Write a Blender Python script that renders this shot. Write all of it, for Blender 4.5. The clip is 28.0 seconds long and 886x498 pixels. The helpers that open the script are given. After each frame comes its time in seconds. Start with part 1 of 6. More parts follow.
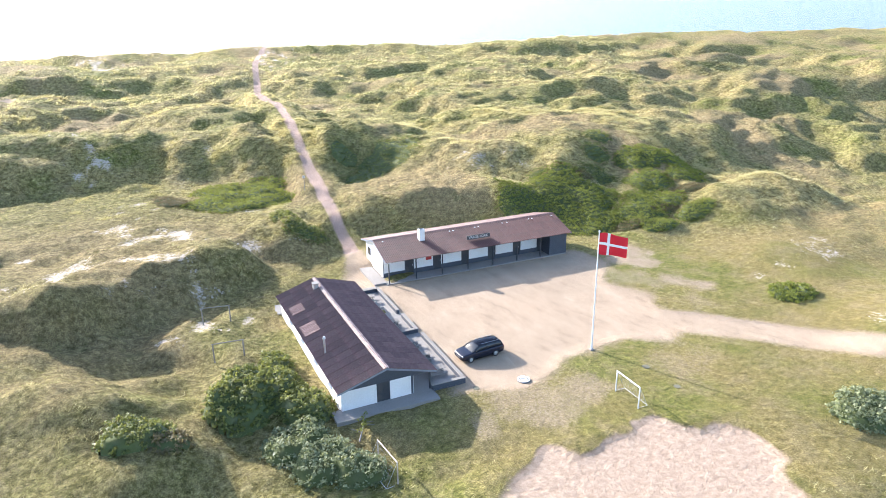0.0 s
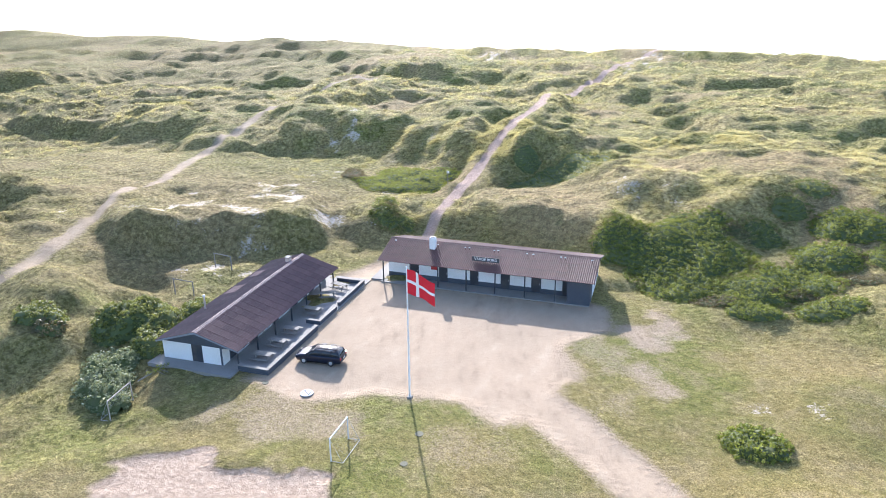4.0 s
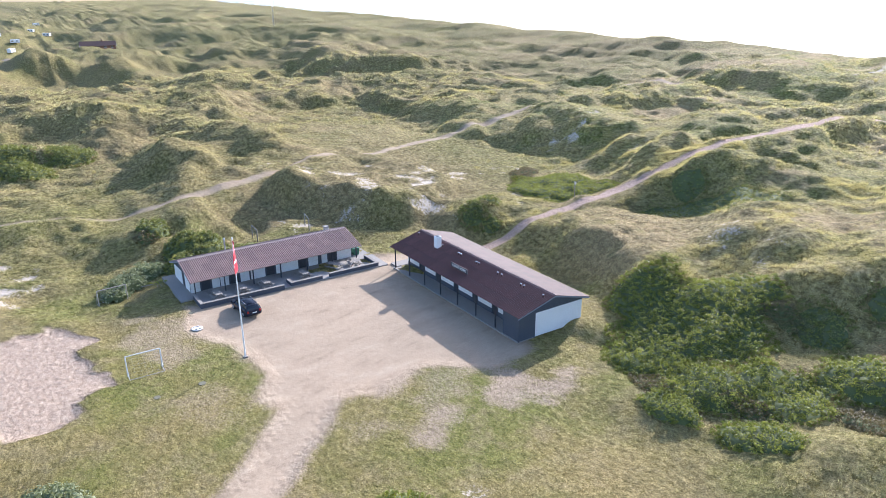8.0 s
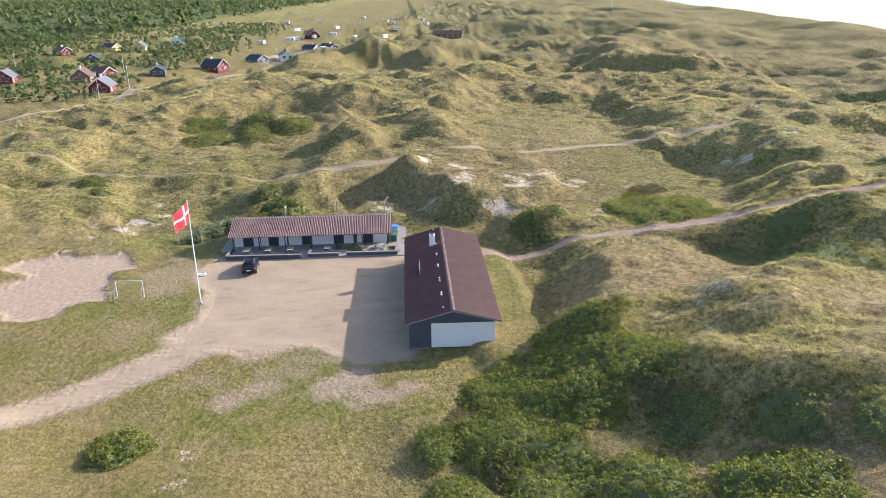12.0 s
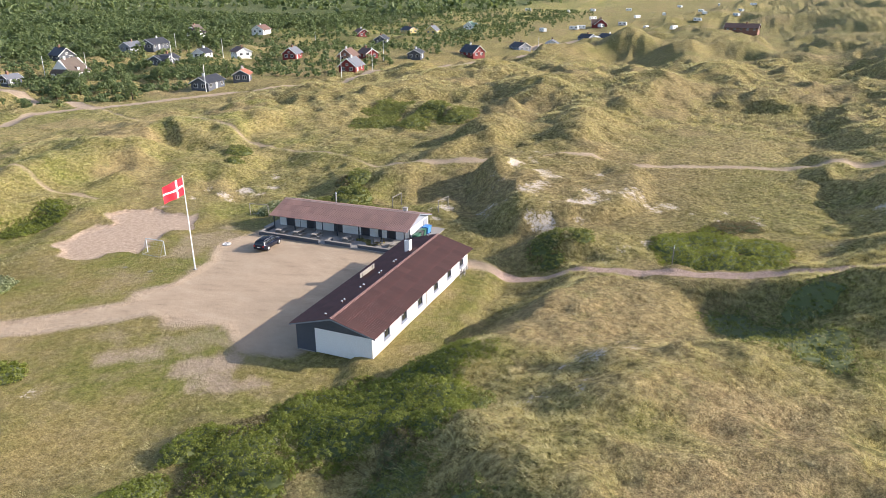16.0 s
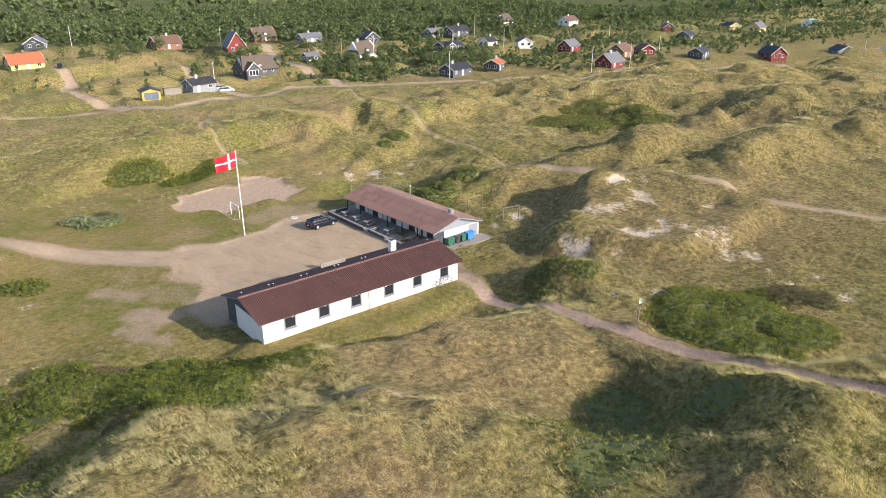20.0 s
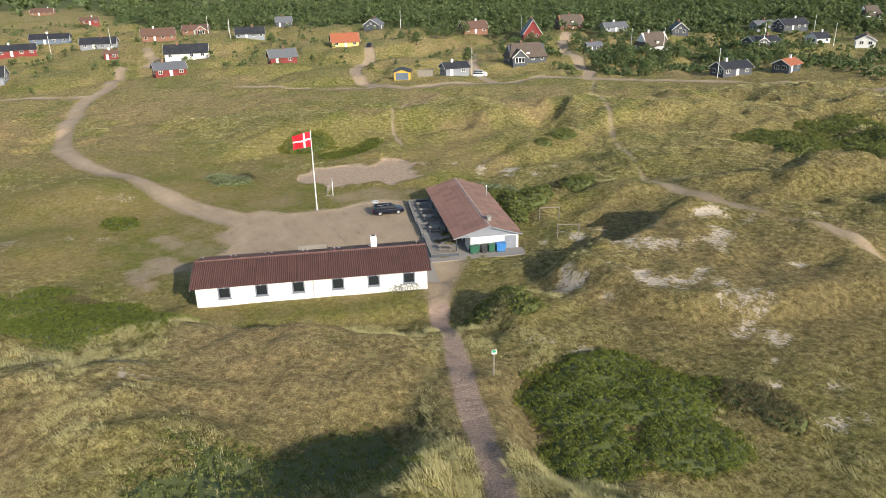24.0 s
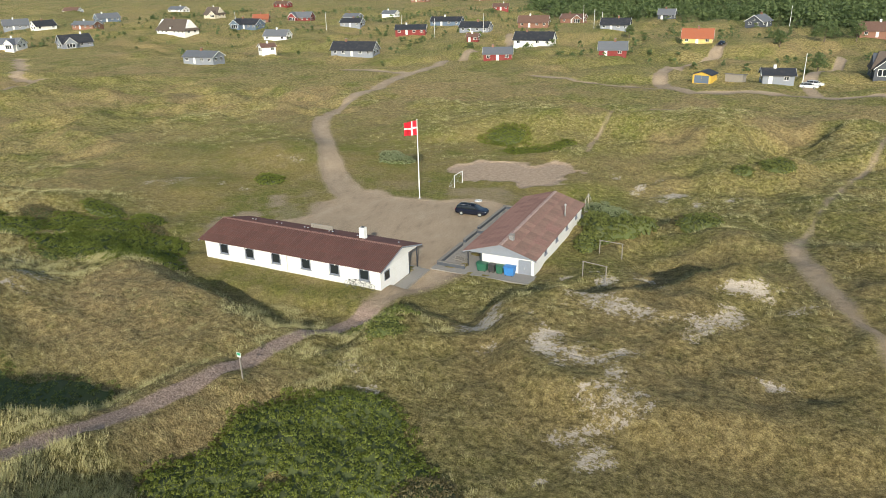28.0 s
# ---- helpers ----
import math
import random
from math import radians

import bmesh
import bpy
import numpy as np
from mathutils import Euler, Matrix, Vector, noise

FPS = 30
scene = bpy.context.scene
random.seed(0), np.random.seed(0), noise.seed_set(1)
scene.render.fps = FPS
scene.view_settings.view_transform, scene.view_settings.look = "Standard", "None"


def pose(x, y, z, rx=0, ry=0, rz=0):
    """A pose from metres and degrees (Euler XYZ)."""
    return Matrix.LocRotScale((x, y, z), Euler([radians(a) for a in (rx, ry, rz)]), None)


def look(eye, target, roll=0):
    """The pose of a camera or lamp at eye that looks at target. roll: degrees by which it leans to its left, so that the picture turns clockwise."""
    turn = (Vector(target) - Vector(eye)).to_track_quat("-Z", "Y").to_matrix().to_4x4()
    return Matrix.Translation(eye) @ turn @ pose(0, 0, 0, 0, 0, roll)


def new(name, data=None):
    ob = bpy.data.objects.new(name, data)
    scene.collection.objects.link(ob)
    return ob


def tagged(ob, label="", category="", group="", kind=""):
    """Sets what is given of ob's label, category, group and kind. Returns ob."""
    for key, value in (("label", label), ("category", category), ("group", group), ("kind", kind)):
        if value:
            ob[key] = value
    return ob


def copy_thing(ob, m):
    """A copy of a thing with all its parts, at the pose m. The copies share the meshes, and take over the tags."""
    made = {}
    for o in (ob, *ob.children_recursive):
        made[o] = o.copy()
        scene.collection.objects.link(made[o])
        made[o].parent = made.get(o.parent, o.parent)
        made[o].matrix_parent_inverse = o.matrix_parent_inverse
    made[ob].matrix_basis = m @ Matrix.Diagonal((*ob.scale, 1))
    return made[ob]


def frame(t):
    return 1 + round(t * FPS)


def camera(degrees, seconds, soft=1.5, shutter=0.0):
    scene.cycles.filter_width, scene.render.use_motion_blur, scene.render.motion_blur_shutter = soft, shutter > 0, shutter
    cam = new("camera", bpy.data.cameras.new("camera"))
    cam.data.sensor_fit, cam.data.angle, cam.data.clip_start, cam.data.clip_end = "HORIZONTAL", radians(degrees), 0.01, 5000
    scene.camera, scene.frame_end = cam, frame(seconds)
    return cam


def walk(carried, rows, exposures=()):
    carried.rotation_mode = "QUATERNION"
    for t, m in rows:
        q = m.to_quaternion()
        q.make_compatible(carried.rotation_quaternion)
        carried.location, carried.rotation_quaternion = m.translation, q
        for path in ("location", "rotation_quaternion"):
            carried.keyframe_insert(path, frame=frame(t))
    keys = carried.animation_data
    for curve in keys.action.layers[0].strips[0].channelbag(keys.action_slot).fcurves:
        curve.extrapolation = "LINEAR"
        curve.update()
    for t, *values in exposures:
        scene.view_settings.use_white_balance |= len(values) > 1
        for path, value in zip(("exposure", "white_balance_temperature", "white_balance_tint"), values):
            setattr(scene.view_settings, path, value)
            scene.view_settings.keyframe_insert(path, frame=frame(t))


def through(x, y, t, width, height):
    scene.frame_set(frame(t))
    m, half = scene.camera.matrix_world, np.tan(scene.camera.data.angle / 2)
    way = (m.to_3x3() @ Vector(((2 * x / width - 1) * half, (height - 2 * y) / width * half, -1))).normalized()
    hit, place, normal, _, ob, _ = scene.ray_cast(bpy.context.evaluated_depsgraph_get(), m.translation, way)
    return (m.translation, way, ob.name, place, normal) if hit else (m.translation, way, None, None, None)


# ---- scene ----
cam = camera(63.8, 28.0, soft=0.6)
PATH = [
    (0, (1.739, -2.735, 32.864), (2.494, -1.018, 32.172), -0.7),
    (0.5, (8.707, -4.928, 32.755), (9.294, -3.144, 32.068), -0.8),
    (1, (15.916, -6.711, 32.698), (16.331, -4.876, 32.017), -0.8),
    (1.5, (23.182, -7.846, 32.63), (23.437, -5.981, 31.953), -0.8),
    (2, (30.401, -8.258, 32.604), (30.49, -6.377, 31.93), -0.8),
    (2.5, (37.571, -7.882, 32.646), (37.487, -6.001, 31.972), -0.6),
    (3, (44.641, -6.823, 32.713), (44.385, -4.958, 32.038), -0.5),
    (3.5, (51.534, -4.99, 32.777), (51.114, -3.156, 32.099), -0.4),
    (5.5, (77.219, 7.622, 32.638), (76.17, 9.185, 31.962), -0.8),
    (6, (82.811, 11.474, 32.625), (81.634, 12.944, 31.952), -0.9),
    (6.5, (87.969, 15.762, 32.631), (86.672, 17.128, 31.957), -0.8),
    (7, (92.494, 20.261, 32.612), (91.095, 21.522, 31.938), -0.7),
    (7.5, (96.423, 24.95, 32.597), (94.931, 26.099, 31.922), -0.7),
    (8, (99.849, 29.831, 32.557), (98.273, 30.86, 31.88), -0.5),
    (8.5, (102.703, 34.988, 32.525), (101.057, 35.901, 31.847), -0.6),
    (9, (105.162, 40.201, 32.501), (103.454, 40.989, 31.822), -0.6),
    (9.5, (107.332, 45.398, 32.513), (105.573, 46.065, 31.833), -0.7),
    (10, (109.196, 50.558, 32.577), (107.397, 51.109, 31.897), -0.7),
    (10.5, (110.725, 55.644, 32.695), (108.895, 56.079, 32.013), -0.6),
    (11, (111.886, 60.56, 32.838), (110.034, 60.881, 32.156), -0.3),
    (11.5, (112.77, 65.599, 32.923), (110.902, 65.805, 32.239), -0.4),
    (12, (113.127, 70.566, 32.924), (111.251, 70.658, 32.239), -0.5),
    (12.5, (112.873, 75.411, 32.91), (110.995, 75.387, 32.22), -0.6),
    (14.5, (108.589, 94.272, 33.328), (106.768, 93.831, 32.627), -0.7),
    (15, (106.862, 98.798, 33.482), (105.069, 98.257, 32.78), -0.5),
    (15.5, (104.754, 103.112, 33.634), (102.995, 102.476, 32.926), -0.5),
    (16, (102.357, 107.485, 33.773), (100.637, 106.753, 33.062), -0.4),
    (16.5, (99.644, 111.856, 33.923), (97.976, 111.015, 33.209), -0.5),
    (17, (96.704, 115.968, 34.045), (95.088, 115.033, 33.329), -0.4),
    (17.5, (93.613, 120.001, 34.112), (92.056, 118.973, 33.393), -0.5),
    (18, (90.422, 123.792, 34.154), (88.933, 122.668, 33.433), -0.6),
    (18.5, (87.136, 127.297, 34.195), (85.724, 126.079, 33.47), -0.7),
    (19, (83.653, 130.626, 34.223), (82.321, 129.323, 33.497), -0.6),
    (19.5, (79.966, 133.761, 34.235), (78.71, 132.385, 33.507), -0.5),
    (20, (75.942, 136.792, 34.223), (74.773, 135.342, 33.495), -0.4),
    (20.5, (71.73, 139.487, 34.297), (70.652, 137.97, 33.565), -0.6),
    (21, (67.282, 141.88, 34.332), (66.295, 140.303, 33.598), -0.6),
    (21.5, (62.624, 143.794, 34.313), (61.74, 142.158, 33.577), -0.5),
    (23.5, (41.597, 148.563, 33.892), (41.183, 146.753, 33.149), -1.0),
    (24, (35.922, 149.097, 33.817), (35.64, 147.262, 33.072), -1.2),
    (24.5, (29.878, 149.225, 33.695), (29.739, 147.374, 32.951), -1.2),
    (25, (23.968, 148.946, 33.525), (23.967, 147.089, 32.782), -1.2),
    (25.5, (18.055, 148.099, 33.401), (18.197, 146.248, 32.659), -1.3),
    (26, (12.276, 146.784, 33.267), (12.554, 144.948, 32.526), -1.4),
    (26.5, (6.554, 145.012, 33.123), (6.975, 143.203, 32.382), -1.3),
    (27, (0.885, 142.798, 33.002), (1.444, 141.026, 32.262), -1.3),
    (27.5, (-4.663, 140.162, 32.903), (-3.965, 138.44, 32.163), -1.4),
    (28, (-10.068, 137.156, 32.831), (-9.234, 135.498, 32.089), -1.4),
]
walk(cam, [(t, look(eye, target, roll)) for t, eye, target, roll in PATH],
     [(0.0, 1.70, 5750, 14), (3.5, 1.54, 5550, 15), (6.0, 1.38, 5300, 15), (8.0, 1.28, 5450, 17), (12.0, 1.04, 6000, 17), (16.0, 0.98, 6250, 16), (20.0, 0.75, 6450, 15), (24.0, 0.36, 6450, 8),
      (28.0, 0.26, 6350, 4)])

# ---- world and sun ----
SUN_FROM = Vector((-0.446, 0.895, 0.0)).normalized()
SUN_HEIGHT = 23.5
world = bpy.data.worlds.new("sky")
scene.world = world
world.use_nodes = True
wn = world.node_tree
sky = wn.nodes.new("ShaderNodeTexSky")
sky.sky_type = "NISHITA"
sky.sun_disc = False
sky.sun_elevation = radians(SUN_HEIGHT)
sky.sun_rotation = math.atan2(SUN_FROM.x, SUN_FROM.y)
sky.air_density, sky.dust_density, sky.ozone_density = 1.0, 1.6, 1.0
wn.nodes["Background"].inputs["Strength"].default_value = 0.14
wn.links.new(sky.outputs["Color"], wn.nodes["Background"].inputs["Color"])
sun = new("sun", bpy.data.lights.new("sun", "SUN"))
sun.data.energy, sun.data.angle, sun.data.color = 4.1, radians(0.6), (1.0, 0.92, 0.80)
up = Vector((SUN_FROM.x * math.cos(radians(SUN_HEIGHT)), SUN_FROM.y * math.cos(radians(SUN_HEIGHT)), math.sin(radians(SUN_HEIGHT))))
sun.matrix_world = look(up * 300, (0, 0, 0))

# ---- materials ----
def shader(name):
    m = bpy.data.materials.new(name)
    m.use_nodes = True
    return m, m.node_tree.nodes, m.node_tree.links, m.node_tree.nodes["Principled BSDF"]


def noise_node(n, l, vec, scale, detail=4.0, rough=0.6):
    t = n.new("ShaderNodeTexNoise")
    t.inputs["Scale"].default_value, t.inputs["Detail"].default_value, t.inputs["Roughness"].default_value = scale, detail, rough
    l.new(vec, t.inputs["Vector"])
    return t.outputs["Fac"]


def ramp(n, l, fac, a, b, lo=0.3, hi=0.7):
    r = n.new("ShaderNodeValToRGB")
    r.color_ramp.elements[0].position, r.color_ramp.elements[1].position = lo, hi
    r.color_ramp.elements[0].color, r.color_ramp.elements[1].color = (*a, 1), (*b, 1)
    l.new(fac, r.inputs["Fac"])
    return r.outputs["Color"]


def blend(n, l, fac, a, b, kind="MIX"):
    m = n.new("ShaderNodeMix")
    m.data_type, m.blend_type = "RGBA", kind
    for sock, v in ((m.inputs["Factor"], fac), (m.inputs["A"], a), (m.inputs["B"], b)):
        if isinstance(v, (int, float)):
            sock.default_value = v
        elif isinstance(v, tuple):
            sock.default_value = (*v, 1)
        else:
            l.new(v, sock)
    return m.outputs["Result"]


def calc(n, l, op, a, b=0.0, c=0.0):
    m = n.new("ShaderNodeMath")
    m.operation = op
    for i, v in enumerate((a, b, c)):
        if isinstance(v, (int, float)):
            m.inputs[i].default_value = v
        else:
            l.new(v, m.inputs[i])
    return m.outputs[0]


def bumped(n, l, p, height_out, strength, distance):
    b = n.new("ShaderNodeBump")
    b.inputs["Strength"].default_value, b.inputs["Distance"].default_value = strength, distance
    l.new(height_out, b.inputs["Height"])
    l.new(b.outputs["Normal"], p.inputs["Normal"])


def surface(name, a, b, scale=3.0, rough=0.8, bump=0.2, metal=0.0, dirt=(0.2, 0.17, 0.13), dirt_amount=0.25, spread=0.12):
    """Two tones in a fine grain, stains at a larger scale, a little difference from piece to piece."""
    m, n, l, p = shader(name)
    co = n.new("ShaderNodeTexCoord").outputs["Object"]
    fine = noise_node(n, l, co, scale * 6, 5)
    wide = noise_node(n, l, co, scale * 0.35, 4)
    col = ramp(n, l, fine, a, b)
    col = blend(n, l, calc(n, l, "MULTIPLY", ramp(n, l, wide, (0, 0, 0), (1, 1, 1), 0.48, 0.75), dirt_amount), col, dirt)
    info = n.new("ShaderNodeObjectInfo").outputs["Random"]
    val = calc(n, l, "ADD", calc(n, l, "MULTIPLY", info, spread), 1 - spread / 2)
    hsv = n.new("ShaderNodeHueSaturation")
    l.new(val, hsv.inputs["Value"])
    l.new(col, hsv.inputs["Color"])
    l.new(hsv.outputs["Color"], p.inputs["Base Color"])
    p.inputs["Roughness"].default_value, p.inputs["Metallic"].default_value = rough, metal
    if bump:
        bumped(n, l, p, fine, bump, 0.01)
    return m


def glass(name, tint=(0.02, 0.025, 0.03), rough=0.05):
    m, n, l, p = shader(name)
    p.inputs["Base Color"].default_value = (*tint, 1)
    p.inputs["Roughness"].default_value = rough
    p.inputs["IOR"].default_value = 1.5
    p.inputs["Specular IOR Level"].default_value = 0.6
    return m


def foliage(name, dark, light, rough=0.55, through=0.25, spread=1.0):
    m, n, l, p = shader(name)
    rnd = n.new("ShaderNodeNewGeometry").outputs["Random Per Island"]
    co = n.new("ShaderNodeTexCoord").outputs["Object"]
    patch = noise_node(n, l, co, 0.25, 3)
    sprig = ramp(n, l, noise_node(n, l, co, 1.7, 3), (0, 0, 0), (1, 1, 1), 0.36, 0.64)
    f = calc(n, l, "ADD", calc(n, l, "MULTIPLY", rnd, 0.5 * spread), calc(n, l, "MULTIPLY_ADD", patch, 0.45, calc(n, l, "MULTIPLY", sprig, 0.25)))
    l.new(ramp(n, l, f, dark, light, 0.15, 0.95), p.inputs["Base Color"])
    p.inputs["Roughness"].default_value = rough
    p.inputs["Specular IOR Level"].default_value = 0.3
    tr = n.new("ShaderNodeBsdfTranslucent")
    glow = [tuple(min(0.9, c * k) for c, k in zip(tone, (1.35, 1.25, 0.95))) for tone in (dark, light)]
    l.new(ramp(n, l, f, *glow, 0.15, 0.95), tr.inputs["Color"])
    mix = n.new("ShaderNodeMixShader")
    mix.inputs[0].default_value = through
    l.new(p.outputs[0], mix.inputs[1])
    l.new(tr.outputs[0], mix.inputs[2])
    l.new(mix.outputs[0], n["Material Output"].inputs["Surface"])
    return m


M = {}
M["white"] = surface("white_limewash", (0.72, 0.71, 0.68), (0.82, 0.81, 0.79), 1.2, 0.85, 0.25, dirt=(0.52, 0.49, 0.42), dirt_amount=0.25)
M["white_paint"] = surface("white_paint", (0.76, 0.76, 0.74), (0.82, 0.82, 0.81), 2, 0.5, 0.05, dirt_amount=0.12)
M["dark_wood"] = surface("blue_black_stained_boards", (0.045, 0.052, 0.068), (0.085, 0.095, 0.115), 2.5, 0.7, 0.3, dirt=(0.12, 0.12, 0.12))
M["dark_trim"] = surface("dark_trim", (0.03, 0.033, 0.04), (0.05, 0.052, 0.06), 3, 0.6, 0.1)
M["grey_boards"] = surface("grey_blue_boards", (0.20, 0.22, 0.262), (0.28, 0.30, 0.342), 2.5, 0.75, 0.2)
M["sash"] = surface("blue_grey_sash_paint", (0.15, 0.17, 0.215), (0.22, 0.245, 0.30), 3, 0.6, 0.1)
M["fascia"] = surface("pale_fascia", (0.5, 0.48, 0.45), (0.6, 0.58, 0.55), 2, 0.6, 0.1)
M["roof_red"] = surface("red_brown_roof_sheet", (0.092, 0.038, 0.030), (0.135, 0.060, 0.047), 1.4, 0.68, 0.2, dirt=(0.075, 0.05, 0.04), dirt_amount=0.5, spread=0.22)
M["roof_worn"] = surface("worn_red_brown_roof_sheet", (0.128, 0.068, 0.058), (0.215, 0.128, 0.108), 0.9, 0.68, 0.25, dirt=(0.10, 0.08, 0.06), dirt_amount=0.6, spread=0.3)
M["ridge"] = surface("ridge_cap", (0.34, 0.245, 0.215), (0.44, 0.335, 0.295), 2, 0.85, 0.2)
M["ridge_red"] = surface("red_brown_ridge_cap", (0.17, 0.09, 0.075), (0.24, 0.135, 0.115), 2, 0.55, 0.2)
M["concrete"] = surface("concrete", (0.23, 0.21, 0.185), (0.31, 0.285, 0.255), 2, 0.9, 0.3)
M["mossy"] = surface("mossy_concrete", (0.13, 0.125, 0.075), (0.22, 0.20, 0.14), 5, 0.95, 0.4)
M["rusty_white"] = surface("rust_stained_white_paint", (0.34, 0.27, 0.20), (0.62, 0.57, 0.50), 5, 0.7, 0.3, dirt=(0.16, 0.075, 0.035), dirt_amount=0.6)
M["timber"] = surface("weathered_timber", (0.19, 0.17, 0.145), (0.30, 0.27, 0.235), 3, 0.85, 0.4)
M["galv"] = surface("galvanised_steel", (0.45, 0.46, 0.47), (0.58, 0.59, 0.60), 3, 0.4, 0.05, metal=0.6)
M["glass"] = glass("window_glass")
M["black"] = surface("black_plastic", (0.015, 0.015, 0.016), (0.03, 0.03, 0.032), 3, 0.5, 0.1)
M["red"] = surface("red_paint", (0.42, 0.018, 0.022), (0.5, 0.03, 0.03), 2, 0.5, 0.05)
M["flag_red"] = surface("red_bunting", (0.62, 0.010, 0.028), (0.68, 0.016, 0.036), 6, 0.75, 0.15, dirt_amount=0.0, spread=0)
M["flag_white"] = surface("white_bunting", (0.78, 0.78, 0.78), (0.84, 0.84, 0.84), 6, 0.75, 0.15, dirt_amount=0.0, spread=0)
# ---- terrain ----
def lattice(seed):
    return np.random.RandomState(seed).rand(256, 256)


LATTICE = [lattice(s) for s in (3, 7, 11, 19)]


def value_noise(x, y, scale, k=0):
    """Smooth value noise between 0 and 1 with features about scale metres across."""
    u, v = np.asarray(x) / scale + 37.7 * k, np.asarray(y) / scale + 91.3 * k
    i, j = np.floor(u).astype(int), np.floor(v).astype(int)
    a, b = u - i, v - j
    a, b = a * a * (3 - 2 * a), b * b * (3 - 2 * b)
    g = LATTICE[k % 4]
    i0, i1, j0, j1 = i % 256, (i + 1) % 256, j % 256, (j + 1) % 256
    return (g[i0, j0] * (1 - a) + g[i1, j0] * a) * (1 - b) + (g[i0, j1] * (1 - a) + g[i1, j1] * a) * b


def fbm(x, y, scale, octaves=4, k=0):
    total, weight = 0.0, 0.0
    for o in range(octaves):
        total = total + value_noise(x, y, scale / 2.1 ** o, k + o) * 0.5 ** o
        weight += 0.5 ** o
    return total / weight


def smooth(a, b, v):
    s = np.clip((np.asarray(v, float) - a) / (b - a), 0, 1)
    return s * s * (3 - 2 * s)


def mound(x, y, cx, cy, rx, ry, turn):
    c, s = math.cos(radians(turn)), math.sin(radians(turn))
    u, v = (x - cx) * c + (y - cy) * s, (y - cy) * c - (x - cx) * s
    return np.exp(-(u / rx) ** 2 - (v / ry) ** 2)


# The holiday houses: place, turn, length, width, wall, roof.
NEAR_ROW = [(148, -105, 8, 20.5, 7.6, "grey", "black"), (118, -151, 10, 5.5, 4.3, "red", "brown"), (89, -147, 4, 18.3, 7.7, "white", "black"), (88, -105, 20, 11.5, 7.8, "red", "grey"),
            (52, -125, 15, 11.1, 6.7, "red", "grey"), (28, -160, 6, 12.8, 8.3, "yellow", "orange"), (-34, -104, 4, 15.6, 7.7, "black", "thatch"), (-4, -79, 12, 9.2, 5.9, "grey", "black"),
            (-54, -167, 84, 9, 8.7, "red", "grey"), (-90, -122, 12, 12.5, 8.5, "white", "thatch"), (-85, -55, 10, 12, 6.7, "black", "black"), (-66, -122, 0, 6.1, 4, "black", "grey")]
MIDDLE_ROW = [(160, -173, 20, 16.6, 7.5, "red", "black"), (158, -208, 8, 18.5, 7.4, "blue", "black"), (130, -181, 5, 16.1, 7.4, "grey", "black"), (112, -211, 12, 16.8, 7.9, "brick", "brown"),
              (99, -235, 0, 13.8, 8, "brick", "brown"), (70, -204, 5, 14.9, 7.1, "grey", "black"), (11, -228, 70, 11.9, 8.7, "black", "grey"), (-33, -192, 8, 13.6, 8.1, "brick", "brown"),
              (-82, -198, 6, 14.7, 7.8, "brick", "thatch"), (-120, -161, 75, 10.2, 7.4, "black", "black"), (-135, -120, 8, 14.6, 6.7, "black", "black"), (-96, -177, 5, 12.4, 6.2, "grey", "grey")]
NORTH_END = [(208, -196, 10, 13.1, 7.5, "grey", "black"), (290, -153, -8, 27.5, 9.9, "white", "thatch"), (190, -67, 5, 15.6, 7.4, "grey", "grey"), (189, -102, 60, 6.8, 4.9, "white", "brown"),
             (215, -142, 10, 13.4, 6.9, "white", "grey"), (296, -95, 70, 15.7, 9.2, "grey", "black"), (325, -83, 20, 13.2, 8.4, "white", "grey"), (406, -206, 70, 16.4, 9.5, "blue", "grey"),
             (264, -179, 0, 19.1, 8.8, "blue", "black"), (278, -207, 30, 10.2, 8.3, "brick", "orange"), (261, -223, 10, 15.6, 7.5, "red", "grey"), (353, -249, 0, 13.9, 8.4, "cream", "thatch")]
NORTH_FAR = [(431, -294, 0, 17.2, 8.4, "white", "grey"), (367, -341, 0, 14.7, 8.2, "red", "brown"), (253, -266, 0, 12.7, 7.2, "grey", "grey"), (367, -159, 10, 17.2, 7.8, "brick", "grey"),
             (394, -151, 80, 13.8, 7.9, "white", "black"), (422, -153, 60, 15.9, 9, "grey", "grey"), (238, -288, 0, 11, 7.2, "white", "grey"), (292, -431, 0, 15.7, 8.4, "brick", "orange"),
             (245, -459, 0, 18.3, 8.3, "brick", "brown"), (172, -317, 20, 11.4, 7, "red", "brown"), (57, -260, 0, 9.5, 6.9, "black", "grey"), (560, -300, 10, 18, 8, "white", "brown")]
SOUTH_END = [(-104, -56, 30, 8.6, 5.9, "black", "orange"), (-177, -165, 12, 16.8, 7.9, "black", "black"), (-239, -193, 8, 10.8, 7.7, "white", "thatch"), (-277, -175, 10, 12.5, 8.5, "white", "brown"),
             (-161, -122, 12, 8.4, 6.4, "white", "black"), (-173, -110, 55, 11.3, 7.5, "white", "brown"), (-173, -82, 15, 10.7, 6.6, "red", "grey"), (-165, -168, 10, 11.8, 6.2, "grey", "grey"),
             (-140, -33, 8, 10.4, 7.5, "red", "grey"), (-172, -53, 12, 9.8, 7.5, "brick", "brown"), (-184, -50, 60, 8.6, 6.5, "red", "brown"), (-198, -33, 15, 11.3, 6.5, "black", "black")]
